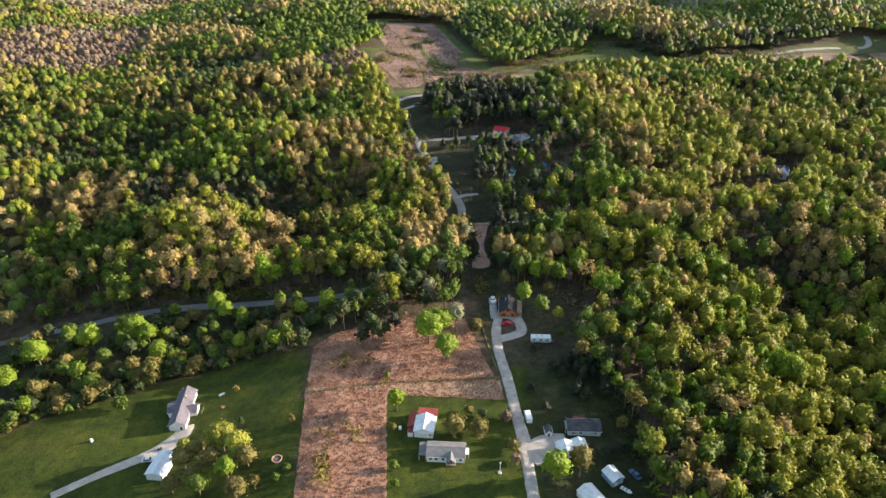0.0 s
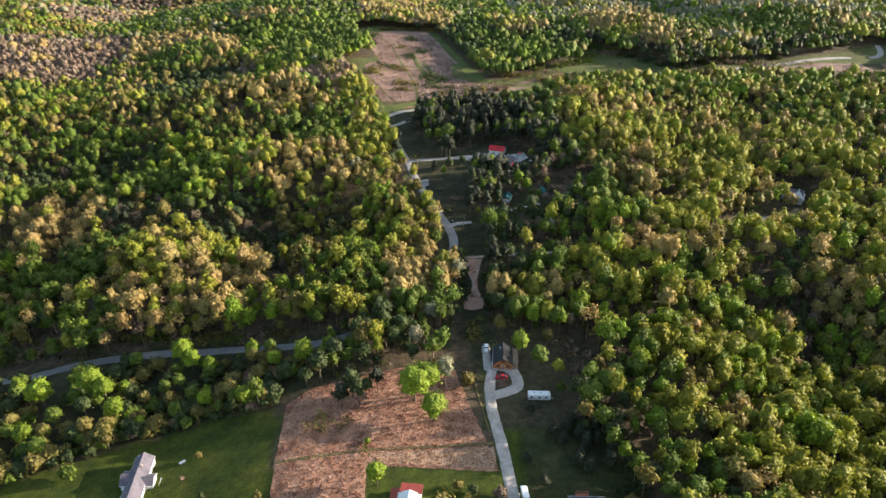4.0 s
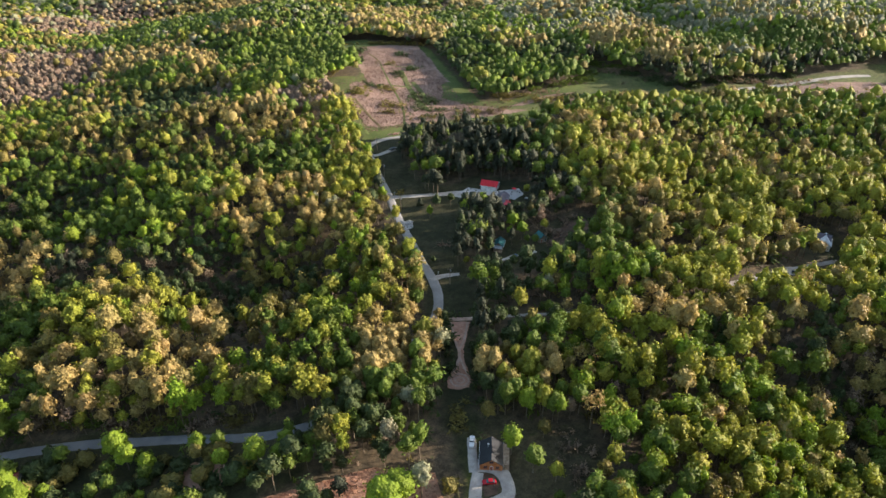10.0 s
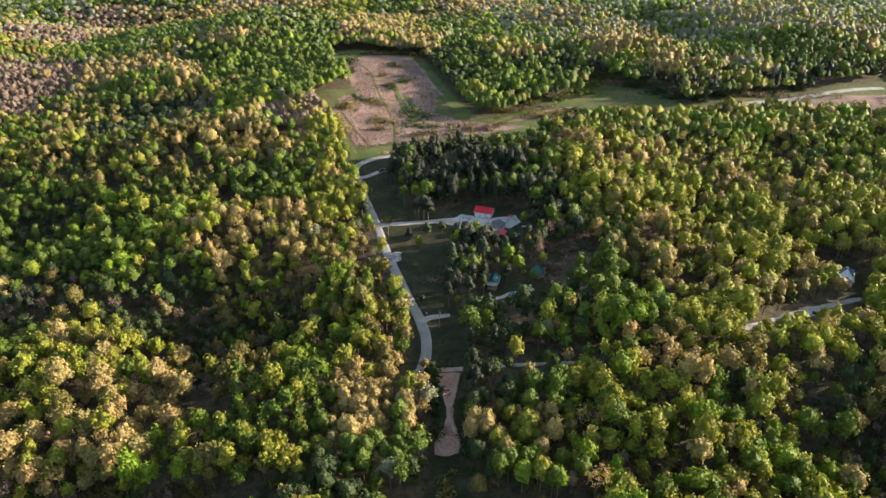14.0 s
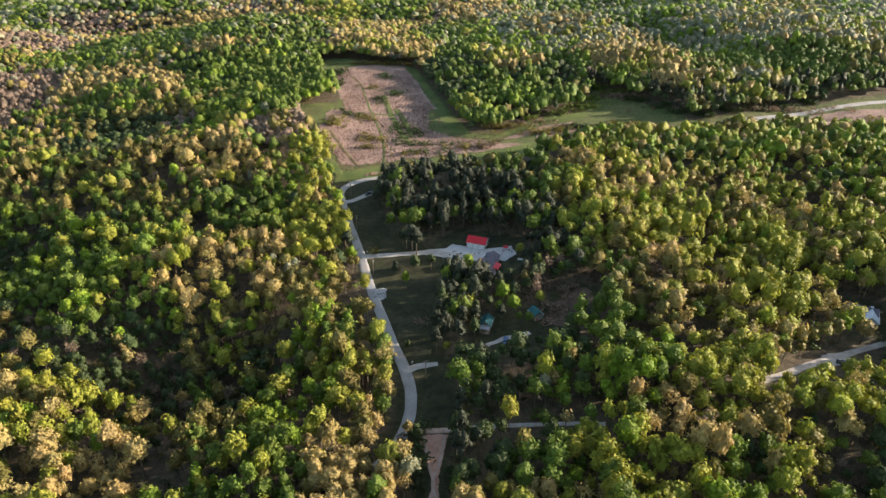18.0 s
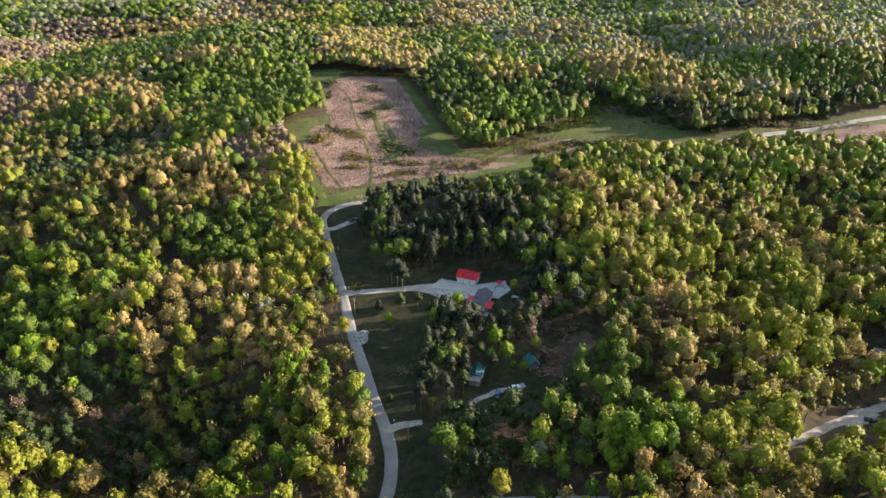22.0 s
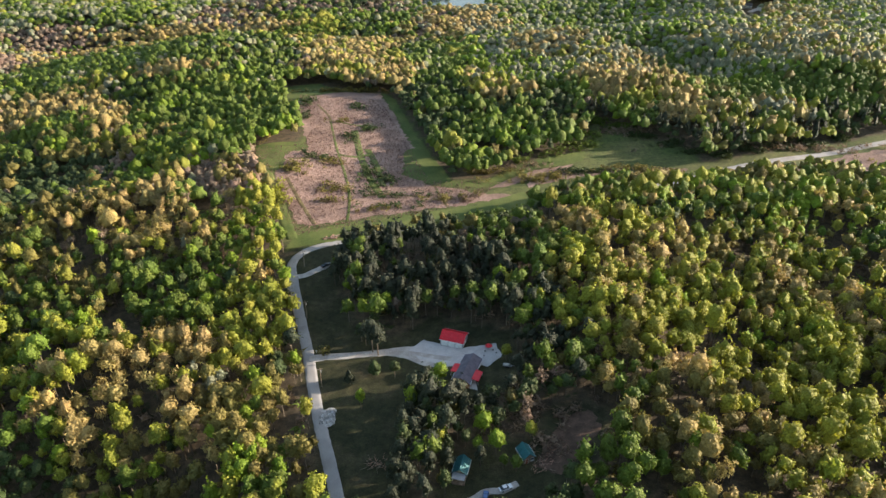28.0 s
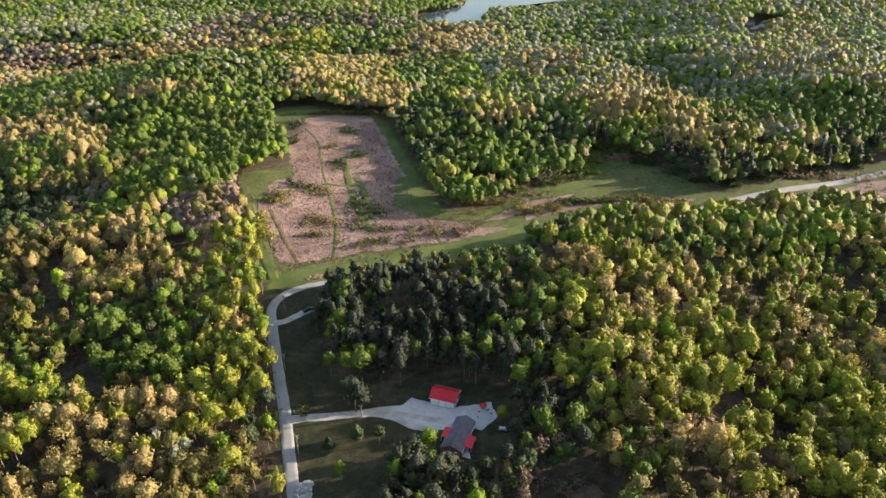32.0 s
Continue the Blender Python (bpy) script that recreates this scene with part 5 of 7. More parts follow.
# ---- the near lots ----
def west_house():
    h = thing("house", -99.0, 190, 5, "white house with mauve-grey shingle roof and porch beside a gravel drive", "house", scale=(0.68, 0.9, 0.9))
    gable(h, 20.5, 8.6, 3.0, 2.3, WHITE, SHINGLE_BROWN, at=pose(0, 0, 0, 0, 0, 90))
    gable(h, 5.6, 6.2, 2.9, 1.7, WHITE, SHINGLE_BROWN, at=pose(-4.6, 0.6, 0))
    gable(h, 5.4, 5.0, 2.7, 1.5, OFFWHITE, SHINGLE_BROWN, at=pose(5.4, -0.6, 0))
    for u in (-7.5, -4.5, 4.5, 7.5):
        window(h, "right", u, 1.6, 1.1, 1.3, 4.3, WHITE)
    for u in (-6, 6):
        window(h, "left", u, 1.6, 1.1, 1.3, 4.3, WHITE)
    door(h, "front", -1.2, 2.6, 2.2, 10.25, WHITE, "white garage door", bands=4)
    door(h, "front", 2.0, 1.0, 2.05, 10.25, CAR_DARK)
    chimney(h, 1.2, 4.0, 5.6)
    d = part("deck", box(9.4, -0.6, 0.35, 2.6, 4.0, 0.15), PLANK, h)
    for sy in (-2.4, 1.2):
        part("railing", box(10.6, sy, 0.9, 0.08, 0.08, 1.0), WHITE, d)
    part("handrail", box(10.6, -0.6, 1.4, 0.1, 3.7, 0.08), WHITE, d)
    part("satellite_dish", rod((-2.2, 9.0, 5.1), (-2.4, 9.1, 5.3), 0.1, 0.45, 10), STEEL, h)


def white_shed():
    h = thing("shed", -97.6, 163, -8, "long white metal shed beside the gravel drive", "shed")
    gable(h, 10.0, 6.0, 2.6, 0.9, WHITE, WHITE_METAL, 0.25, at=pose(0, 0, 0, 0, 0, 90), ribs=14)
    door(h, "left", 1.5, 2.6, 2.2, 3.0, WHITE, "white roll-up door", bands=4)
    door(h, "left", -2.5, 0.9, 2.0, 3.0, GREY_WALL)


def mobile_home():
    h = thing("mobile_home", 0.0, 160.8, -3, "long white manufactured home with grey shingle roof on a lawn", "house", scale=(0.91, 0.91, 0.95))
    gable(h, 13.6, 7.0, 2.7, 1.3, WHITE, SHINGLE, 0.35)
    gable(h, 3.6, 2.6, 2.6, 1.0, WHITE, SHINGLE, 0.3, at=pose(2.0, -3.6, 0, 0, 0, 90), roof_only=True)
    for s in (0.5, 3.5):
        part("post", box(s, -4.7, 1.3, 0.14, 0.14, 2.7), WHITE, h)
    part("porch", box(2.0, -4.3, 0.3, 3.6, 1.8, 0.5), PLANK, h)
    for u in (-5.4, -3.4, -0.8, 5.4):
        window(h, "front", u, 1.6, 1.0, 1.2, 3.5, WHITE)
    for u in (-4.5, 0, 4.5):
        window(h, "back", u, 1.6, 1.0, 1.2, 3.5, WHITE)
    door(h, "front", 2.0, 0.95, 2.05, 3.5, CAR_DARK, base=0.3)
    lean_to(h, -9.8, -7.0, 3.2, -3.0, 2.7, 2.5, SHINGLE, 2, label="flat grey carport roof")
    part("carport_post", box(-9.6, 2.9, 1.2, 0.14, 0.14, 2.8), WHITE, h)
    lean_to(h, 7.0, 8.4, 1.5, -1.5, 2.4, 2.3, WHITE_METAL, 2)


def red_white_shed():
    h = thing("barn", -7.2, 173.2, -6, "white metal barn with red lean-to roofs on a lawn", "barn", scale=(0.87, 0.87, 0.9))
    gable(h, 8.6, 7.4, 3.2, 1.6, WHITE, WHITE_METAL, 0.3, at=pose(0, -1.2, 0, 0, 0, 90), ribs=12)
    part("wall", box(0.4, 5.3, 1.2, 7.2, 4.2, 3.2), OFFWHITE, h)
    part("roof", prism([(3.0, 3.6), (7.9, 2.9), (7.9, 3.06), (3.0, 3.76)], -3.6, 4.4), RUST_METAL, h, "dull red metal roof at the back")
    part("wall", box(-5.2, -1.6, 0.8, 2.9, 7.6, 2.4), RUST_METAL, h)
    part("roof", prism([(-3.7, 3.1), (-7.0, 2.2), (-7.0, 2.34), (-3.7, 3.24)], -5.6, 2.4), RUST_METAL, h, "dull red lean-to roof", at=pose(0, 0, 0, 0, 0, -90))
    door(h, "front", 0, 3.0, 2.6, 5.5, WHITE, "white sliding door", bands=3)
    door(h, "front", -5.2, 1.8, 2.0, 5.5, WHITE, "white shed door")
    window(h, "front", 2.6, 1.8, 0.8, 0.9, 5.5, WHITE)


def log_cabin():
    h = thing("log_cabin", 26.6, 241.8, -4, "orange log cabin with black metal roof beside a gravel loop", "house", scale=(0.92, 0.9, 0.9))
    gable(h, 10.5, 7.6, 2.9, 2.6, LOG, DARK_METAL, 0.5, at=pose(0, 0, 0, 0, 0, 90), ribs=18)
    for i in range(8):
        part("log", rod((-3.8, -5.3, 0.2 + i * 0.36), (3.8, -5.3, 0.2 + i * 0.36), 0.16, sides=8), LOG, h)
        for s in (-1, 1):
            part("log", rod((s * 3.85, -5.3, 0.2 + i * 0.36), (s * 3.85, 5.3, 0.2 + i * 0.36), 0.16, sides=6), LOG, h)
    window(h, "front", 0, 4.1, 1.4, 1.0, 5.36, PLANK_RED)
    for u in (-2.0, 2.2):
        window(h, "front", u, 1.6, 1.2, 1.2, 5.42, PLANK_RED)
    door(h, "front", 0.1, 1.0, 2.05, 5.42, PLANK_RED, "dark wooden door")
    lean_to(h, 3.8, 6.4, 5.0, -5.0, 2.7, 2.6, PLANK, 3, PLANK)
    part("porch_floor", box(5.2, 0, 0.15, 2.6, 10, 0.3), PLANK, h)
    chimney(h, -1.2, 1.5, 6.1, 0.5, STEEL)


def long_house():
    h = thing("house", 47.6, 172.4, -2, "long low house with dark shingle roof and red deck", "house", scale=(0.83, 0.9, 0.9))
    gable(h, 13.4, 6.0, 2.6, 1.2, OFFWHITE, SHINGLE_DARK, 0.4)
    for u in (-4.5, -1.5, 4.5):
        window(h, "front", u, 1.5, 1.0, 1.2, 3.0, WHITE)
    door(h, "front", 1.6, 0.95, 2.05, 3.0, WHITE)
    d = part("deck", box(-1.0, 4.8, 0.5, 5.0, 3.4, 0.16), PLANK_RED, h, "red-stained wooden deck")
    for i in range(6):
        part("baluster", box(-3.4 + i * 0.96, 6.4, 1.0, 0.08, 0.08, 1.0), PLANK_RED, d)
    part("handrail", box(-1.0, 6.4, 1.5, 5.0, 0.1, 0.1), PLANK_RED, d)
    for i in range(10):
        part("plank", box(-3.3 + i * 0.5, 4.8, 0.6, 0.46, 3.4, 0.03), PLANK_RED, d)
    lean_to(h, -7.8, -6.6, 2.2, -2.2, 2.4, 2.2, GREY_WALL, 2)


def small_shed():
    h = thing("shed", 35.2, 170.6, 4, "small dark shed with white gable front", "shed", scale=(0.8, 0.8, 0.85))
    gable(h, 3.6, 2.8, 2.2, 1.3, WHITE, SHINGLE_DARK, 0.25, at=pose(0, 0, 0, 0, 0, 90))
    door(h, "front", 0, 0.9, 1.9, 1.8, SHINGLE_DARK, "dark plank door")


def roadside_shed():
    h = thing("shed", -137, 242.5, 12, "low shed with a dull red metal roof half hidden by trees", "shed", scale=(0.9, 0.9, 0.9))
    gable(h, 5.6, 3.6, 2.2, 0.9, WHITE, RUST_METAL, 0.3, ribs=8)
    door(h, "front", -0.6, 0.9, 1.9, 1.8, PLANK, "weathered plank door")


def garage():
    h = thing("garage", 42.2, 163.2, 6, "white garage with two pale blue metal roofs beside gravel", "garage", scale=(0.92, 0.78, 0.85))
    gable(h, 6.4, 6.0, 2.8, 1.2, WHITE, WHITE_METAL, 0.3, at=pose(-2.6, -0.8, 0, 0, 0, 90), ribs=10)
    gable(h, 5.6, 4.4, 2.5, 0.9, WHITE, WHITE_METAL, 0.3, at=pose(3.0, 0.8, 0, 0, 0, 90), ribs=9)
    door(h, "front", -2.6, 2.8, 2.2, 4.0, WHITE, "white garage door", bands=4)
    window(h, "front", 3.0, 1.5, 1.0, 1.0, 2.0, WHITE)
    part("step", box(5.6, 0.6, 0.2, 1.0, 1.6, 0.4), CONCRETE, h)


def blue_barn():
    h = thing("barn", 53.4, 151.2, 28, "blue metal barn with white ribbed roof", "barn", scale=(0.82, 0.82, 0.85))
    gable(h, 6.6, 5.2, 2.9, 1.2, BLUE_METAL, WHITE_METAL, 0.25, at=pose(0, 0, 0, 0, 0, 90), ribs=10)
    door(h, "front", -1.1, 1.7, 2.1, 3.3, WHITE, "white barn door", bands=3)
    window(h, "front", 1.5, 1.6, 0.8, 0.8, 3.3, WHITE)


def white_barn():
    h = thing("barn", 45.0, 143.0, 30, "white metal barn at the lane's edge", "barn", scale=(0.82, 0.82, 0.85))
    gable(h, 8.5, 6.5, 3.0, 1.4, WHITE, WHITE_METAL, 0.25, at=pose(0, 0, 0, 0, 0, 90), ribs=12)
    door(h, "front", 0, 2.6, 2.4, 4.25, WHITE, bands=4)


def camper():
    c = thing("camper", 38.2, 220.6, -2, "white travel trailer with dark stripe parked on grass", "camper", lift=0.1)
    part("body", prism([(-1.2, 0.55), (1.2, 0.55), (1.25, 2.6), (1.05, 2.95), (-1.05, 2.95), (-1.25, 2.6)], -3.9, 3.9), CAR_WHITE, c)
    part("nose", prism([(3.9, 0.7), (4.3, 1.0), (4.3, 2.2), (3.9, 2.9)], -1.2, 1.2), CAR_WHITE, c, at=pose(0, 0, 0, 0, 0, -90))
    part("stripe", box(0, -1.255, 1.1, 7.7, 0.03, 0.28), CAR_DARK, c, "dark side stripe")
    for u in (-2.6, 0.2, 2.6):
        part("window", box(u, -1.25, 1.9, 1.0, 0.05, 0.6), GLASS, c)
    part("door", box(1.4, -1.26, 1.6, 0.7, 0.04, 1.8), WHITE, c)
    for u in (-1.6, 0.6):
        part("roof_vent", box(u, 0, 3.02, 0.6, 0.6, 0.14), STEEL, c)
    part("air_conditioner", box(-0.5, 0.1, 3.08, 1.0, 0.7, 0.26, bevel=0.06), CAR_WHITE, c)
    for sx in (-0.9, 0.1):
        for s in (-1, 1):
            part("wheel", rod((sx, s * 0.95, 0.34), (sx, s * 1.18, 0.34), 0.34, sides=12), RUBBER, c)
    part("hitch", box(4.9, 0, 0.5, 1.3, 0.12, 0.12), STEEL, c)
    part("jack", rod((5.3, 0, 0), (5.3, 0, 0.9), 0.05), STEEL, c)


def box_truck():
    c = thing("box_truck", 28.9, 177.5, 96, "white box van parked beside the gravel lane", "truck", lift=0.25, scale=(0.92, 0.88, 0.9))
    part("cargo_box", box(-0.9, 0, 1.75, 4.6, 2.2, 2.3, bevel=0.08), CAR_WHITE, c)
    part("cab", prism([(1.4, 0.5), (3.2, 0.5), (3.2, 1.2), (2.5, 1.45), (2.1, 2.3), (1.4, 2.3)], -1.0, 1.0), CAR_WHITE, c, at=pose(0, 0, 0, 0, 0, -90) @ pose(0, 0, 0))
    part("windscreen", prism([(2.53, 1.5), (2.15, 2.25), (2.1, 2.2), (2.48, 1.45)], -0.85, 0.85), GLASS, c, at=pose(0, 0, 0.02, 0, 0, -90))
    part("bumper", box(3.25, 0, 0.55, 0.12, 1.9, 0.2), STEEL, c)
    for sx in (-2.0, 2.3):
        for s in (-1, 1):
            part("wheel", rod((sx, s * 0.8, 0.38), (sx, s * 1.04, 0.38), 0.38, sides=12), RUBBER, c)


def propane_tank(x, y, turn=0):
    t = thing("propane_tank", x, y, turn, "white horizontal propane tank on short legs", "tank", "propane tanks")
    bm = rod((-0.9, 0, 0.75), (0.9, 0, 0.75), 0.42, sides=12)
    for s in (-1, 1):
        rod((s * 0.9, 0, 0.75), (s * 1.2, 0, 0.75), 0.42, 0.18, 12, bm)
    part("vessel", bm, CAR_WHITE, t)
    for s in (-0.6, 0.6):
        part("leg", box(s, 0, 0.18, 0.12, 0.6, 0.5), STEEL, t)
    part("dome", rod((0, 0, 1.15), (0, 0, 1.32), 0.2, 0.16), CAR_WHITE, t)


def fire_pit():
    t = thing("fire_pit", -56.6, 160.5, 0, "ring of tan stones round a dark hearth in the lawn", "fire pit")
    part("ash_bed", rod((0, 0, -0.1), (0, 0, 0.12), 1.2, sides=16), SHINGLE_DARK, t)
    for i in range(18):
        a = i * math.tau / 18
        part("stone", box(0, 0, 0.15, 0.55, 0.42, 0.5, bevel=0.1), DIRT, t, at=pose(1.6 * math.cos(a), 1.6 * math.sin(a), 0, 0, 0, math.degrees(a) + 80))


def yard_light():
    t = thing("yard_post", 17.5, 153.5, 0, "thin white yard post with round base on the lawn", "post")
    part("shaft", rod((0, 0, -0.3), (0, 0, 4.2), 0.06), WHITE, t)
    part("birdhouse", box(0, 0, 4.4, 0.5, 0.5, 0.5), WHITE, t)
    part("base_ring", rod((0, 0, -0.1), (0, 0, 0.25), 0.7, 0.6, 12), CONCRETE, t)


west_house(), white_shed(), mobile_home(), red_white_shed(), log_cabin(), long_house(), roadside_shed(), small_shed(), garage(), blue_barn(), white_barn()
camper(), box_truck(), propane_tank(-86.5, 197.5, 40), fire_pit(), yard_light()
car(-103.5, 166.5, 10, CAR_WHITE, "white car parked beside the white shed")
car(25.4, 231.6, 184, CAR_RED, "red car parked on the gravel loop")
car(20.4, 248.5, 85, CAR_WHITE, "white pickup truck parked beside the log cabin", "pickup_truck", length=5.2)
car(61.0, 152.5, 120, CAR_BLUE, "pale blue car half hidden by trees beside the barn")


def mower():
    m = thing("riding_mower", -101.5, 171.5, 60, "dark riding mower on the gravel", "mower", lift=0.15)
    part("body", box(0.2, 0, 0.55, 1.1, 0.6, 0.45, bevel=0.08), CAR_DARK, m)
    part("seat", box(-0.45, 0, 0.85, 0.4, 0.45, 0.4, bevel=0.06), RUBBER, m)
    part("deck", box(0, 0, 0.25, 0.9, 1.1, 0.18), CAR_DARK, m)
    for sx, r in ((-0.5, 0.28), (0.6, 0.2)):
        for s in (-1, 1):
            part("wheel", rod((sx, s * 0.4, r), (sx, s * 0.56, r), r, sides=10), RUBBER, m)


def boat():
    b = thing("boat", 56.8, 146.6, -40, "small white boat hull lying on the grass", "boat")
    part("hull", prism([(-0.7, 0.55), (-0.4, 0.05), (0.4, 0.05), (0.7, 0.55)], -1.8, 1.2), CAR_WHITE, b)
    bm = bmesh.new()
    tip = bm.verts.new((2.2, 0, 0.6))
    ring = [bm.verts.new((1.2, y, z)) for y, z in ((-0.7, 0.55), (-0.4, 0.05), (0.4, 0.05), (0.7, 0.55))]
    for i in range(4):
        bm.faces.new((ring[i], ring[(i + 1) % 4], tip))
    part("bow", bm, CAR_WHITE, b)
    for x in (-0.9, 0.2):
        part("thwart", box(x, 0, 0.57, 0.3, 1.2, 0.05), PLANK, b)


def white_drum(x, y):
    t = thing("water_tank", x, y, 0, "small white upright tank on the lawn", "tank")
    part("vessel", rod((0, 0, -0.1), (0, 0, 1.1), 0.55, sides=14), CAR_WHITE, t)
    part("lid", rod((0, 0, 1.1), (0, 0, 1.25), 0.5, 0.2, 14), CAR_WHITE, t)


mower(), boat(), white_drum(-16.0, 172.5), white_drum(-128, 176)

# trees and shrubs of the lots


def lot_tree(x, y, kind, colour, size, wide):
    tree(x, y, kind, colour, size, wide, "on the open lots", "trees of the lots")


lot_tree(-77, 168, "broad", YELLOW, 0.84, 1.49)
lot_tree(-70, 164, "broad", YELLOW, 0.78, 1.43)
lot_tree(-66, 159, "broad", OLIVE, 0.62, 1.43)
lot_tree(-72, 155, "broad", BRIGHT, 0.67, 1.43)
lot_tree(-78, 160, "broad", OLIVE, 0.67, 1.43)
lot_tree(-62, 151, "shrub", OLIVE, 1.3, 1.1)
lot_tree(-89, 162, "broad", OLIVE, 0.62, 1.5)
lot_tree(-86, 166, "broad", OLIVE, 0.56, 1.56)
lot_tree(-84, 156, "broad", OLIVE, 0.50, 1.56)
lot_tree(-92, 170, "broad", YELLOW, 0.40, 1.56)
lot_tree(-80, 150, "broad", LEAFGREEN, 0.62, 1.5)
lot_tree(-66, 145, "broad", OLIVE, 0.67, 1.43)
lot_tree(-90, 152, "broad", OLIVE, 0.50, 1.56)
lot_tree(-124, 193, "shrub", LEAFGREEN, 2.1, 1.0)
lot_tree(-74, 180, "cedar", DEEP, 0.75, 1.0)
lot_tree(-81, 199, "shrub", OLIVE, 0.9, 1.0)
lot_tree(-55, 177.5, "shrub", OLIVE, 1.1, 0.9)
lot_tree(-52, 155.5, "shrub", LEAFGREEN, 0.9, 1.0)
lot_tree(-55, 152, "shrub", LEAFGREEN, 0.9, 1.0)
lot_tree(-84, 190, "shrub", DULL, 0.6, 1.0)
lot_tree(-7, 219.5, "broad", BRIGHT, 1.1, 1.4)
lot_tree(-2.5, 223, "broad", BRIGHT, 1.05, 1.25)
lot_tree(0.0, 209.5, "broad", BRIGHT, 0.85, 1.5)
lot_tree(4.0, 226, "broad", PALE, 1.1, 0.75)
lot_tree(-17.5, 181.5, "broad", BRIGHT, 0.7, 1.1)
lot_tree(-33, 216, "pine", PINE_C, 0.7, 1.4)
lot_tree(-21, 224, "pine", PINE_C, 0.75, 1.3)
lot_tree(-27, 217, "pine", DEEP, 0.8, 1.3)
lot_tree(-30, 221, "pine", DEEP, 0.9, 1.3)
lot_tree(-25, 222, "broad", DEEP, 0.6, 1.0)
lot_tree(-22.5, 199, "shrub", BRIGHT, 0.9, 0.8)
lot_tree(3.2, 171, "shrub", OLIVE, 2.7, 1.05)
lot_tree(11.5, 170, "shrub", OLIVE, 2.5, 0.95)
lot_tree(8, 180.5, "shrub", OLIVE, 1.2, 1.0)
lot_tree(13, 178.5, "shrub", DEEP, 1.2, 1.0)
lot_tree(21.5, 177, "shrub", DULL, 1.5, 1.0)
lot_tree(22.5, 163.5, "shrub", OLIVE, 1.6, 1.0)
lot_tree(23, 158, "shrub", DULL, 1.3, 1.0)
lot_tree(-17, 155, "shrub", LEAFGREEN, 1.4, 0.8)
lot_tree(-16, 147.5, "shrub", LEAFGREEN, 1.3, 0.8)
lot_tree(-18.5, 172, "shrub", OLIVE, 1.1, 0.9)
lot_tree(31.5, 191.5, "cedar", PINE_C, 0.88, 1.2)
lot_tree(35.5, 181.5, "cedar", PINE_C, 0.88, 1.2)
lot_tree(34.5, 213.5, "cedar", PINE_C, 0.98, 1.2)
lot_tree(48, 189.5, "cedar", PINE_C, 1.17, 1.2)
lot_tree(51, 187.5, "cedar", PINE_C, 1.17, 1.2)
lot_tree(49, 193, "cedar", PINE_C, 0.91, 1.2)
lot_tree(46, 205, "cedar", PINE_C, 1.17, 1.2)
lot_tree(50, 202, "cedar", PINE_C, 1.17, 1.2)
lot_tree(55, 204, "cedar", PINE_C, 1.30, 1.2)
lot_tree(34.5, 149, "broad", BRIGHT, 1.05, 1.1)
lot_tree(42.8, 151.8, "broad", OLIVE, 0.98, 1.0)
lot_tree(60.5, 172, "broad", OLIVE, 0.5, 1.2)
lot_tree(64, 160, "broad", LEAFGREEN, 0.65, 1.1)
lot_tree(68, 148, "broad", LEAFGREEN, 0.7, 1.1)
lot_tree(57, 162, "cedar", PINE_C, 1.30, 1.2)
lot_tree(52, 160, "cedar", PINE_C, 1.17, 1.2)
lot_tree(55.5, 214, "broad", LEAFGREEN, 1.05, 1.2)
lot_tree(62.5, 219, "broad", LEAFGREEN, 1.1, 1.15)
lot_tree(33.3, 243.5, "broad", BRIGHT, 0.95, 0.9)
lot_tree(39.9, 236, "broad", LEAFGREEN, 0.85, 0.95)
lot_tree(46.7, 232.3, "broad", YELLOW, 0.62, 1.0)
lot_tree(47, 225.5, "shrub", LEAFGREEN, 1.3, 0.9)
lot_tree(26, 258, "broad", OLIVE, 0.7, 1.0)
lot_tree(13, 229, "shrub", OLIVE, 1.8, 1.2)
lot_tree(45, 251, "broad", OLIVE, 0.6, 1.0)
lot_tree(58, 190, "cedar", PINE_C, 1.30, 1.2)
lot_tree(62, 200, "broad", DEEP, 0.6, 1.1)
lot_tree(44, 199, "cedar", PINE_C, 1.1, 1.2)
lot_tree(48, 208, "cedar", PINE_C, 1.2, 1.2)
lot_tree(52, 199, "cedar", PINE_C, 1.2, 1.2)
lot_tree(54, 209, "cedar", PINE_C, 1.3, 1.2)
lot_tree(58, 206, "cedar", PINE_C, 1.2, 1.2)
lot_tree(41, 203, "cedar", PINE_C, 1.0, 1.2)
lot_tree(50, 195, "cedar", PINE_C, 0.9, 1.2)
lot_tree(60, 196, "cedar", PINE_C, 1.2, 1.2)
lot_tree(56, 200, "cedar", PINE_C, 1.1, 1.2)
lot_tree(62, 210, "cedar", PINE_C, 1.2, 1.2)
lot_tree(74.6, 228.5, "broad", LEAFGREEN, 1.0, 0.9)
lot_tree(81.9, 219.5, "broad", BRIGHT, 0.9, 0.9)
lot_tree(74.8, 202.8, "broad", LEAFGREEN, 0.9, 0.9)
lot_tree(75.9, 190.3, "broad", BRIGHT, 0.85, 0.85)
lot_tree(80.2, 174, "broad", LEAFGREEN, 1.0, 0.95)
lot_tree(66.5, 226, "broad", LEAFGREEN, 0.9, 0.9)


def hedge_tree(x, y, colour, size):
    tree(x, y, "broad", colour, size * 1.22, 1.1, "below the road", "trees below the road")


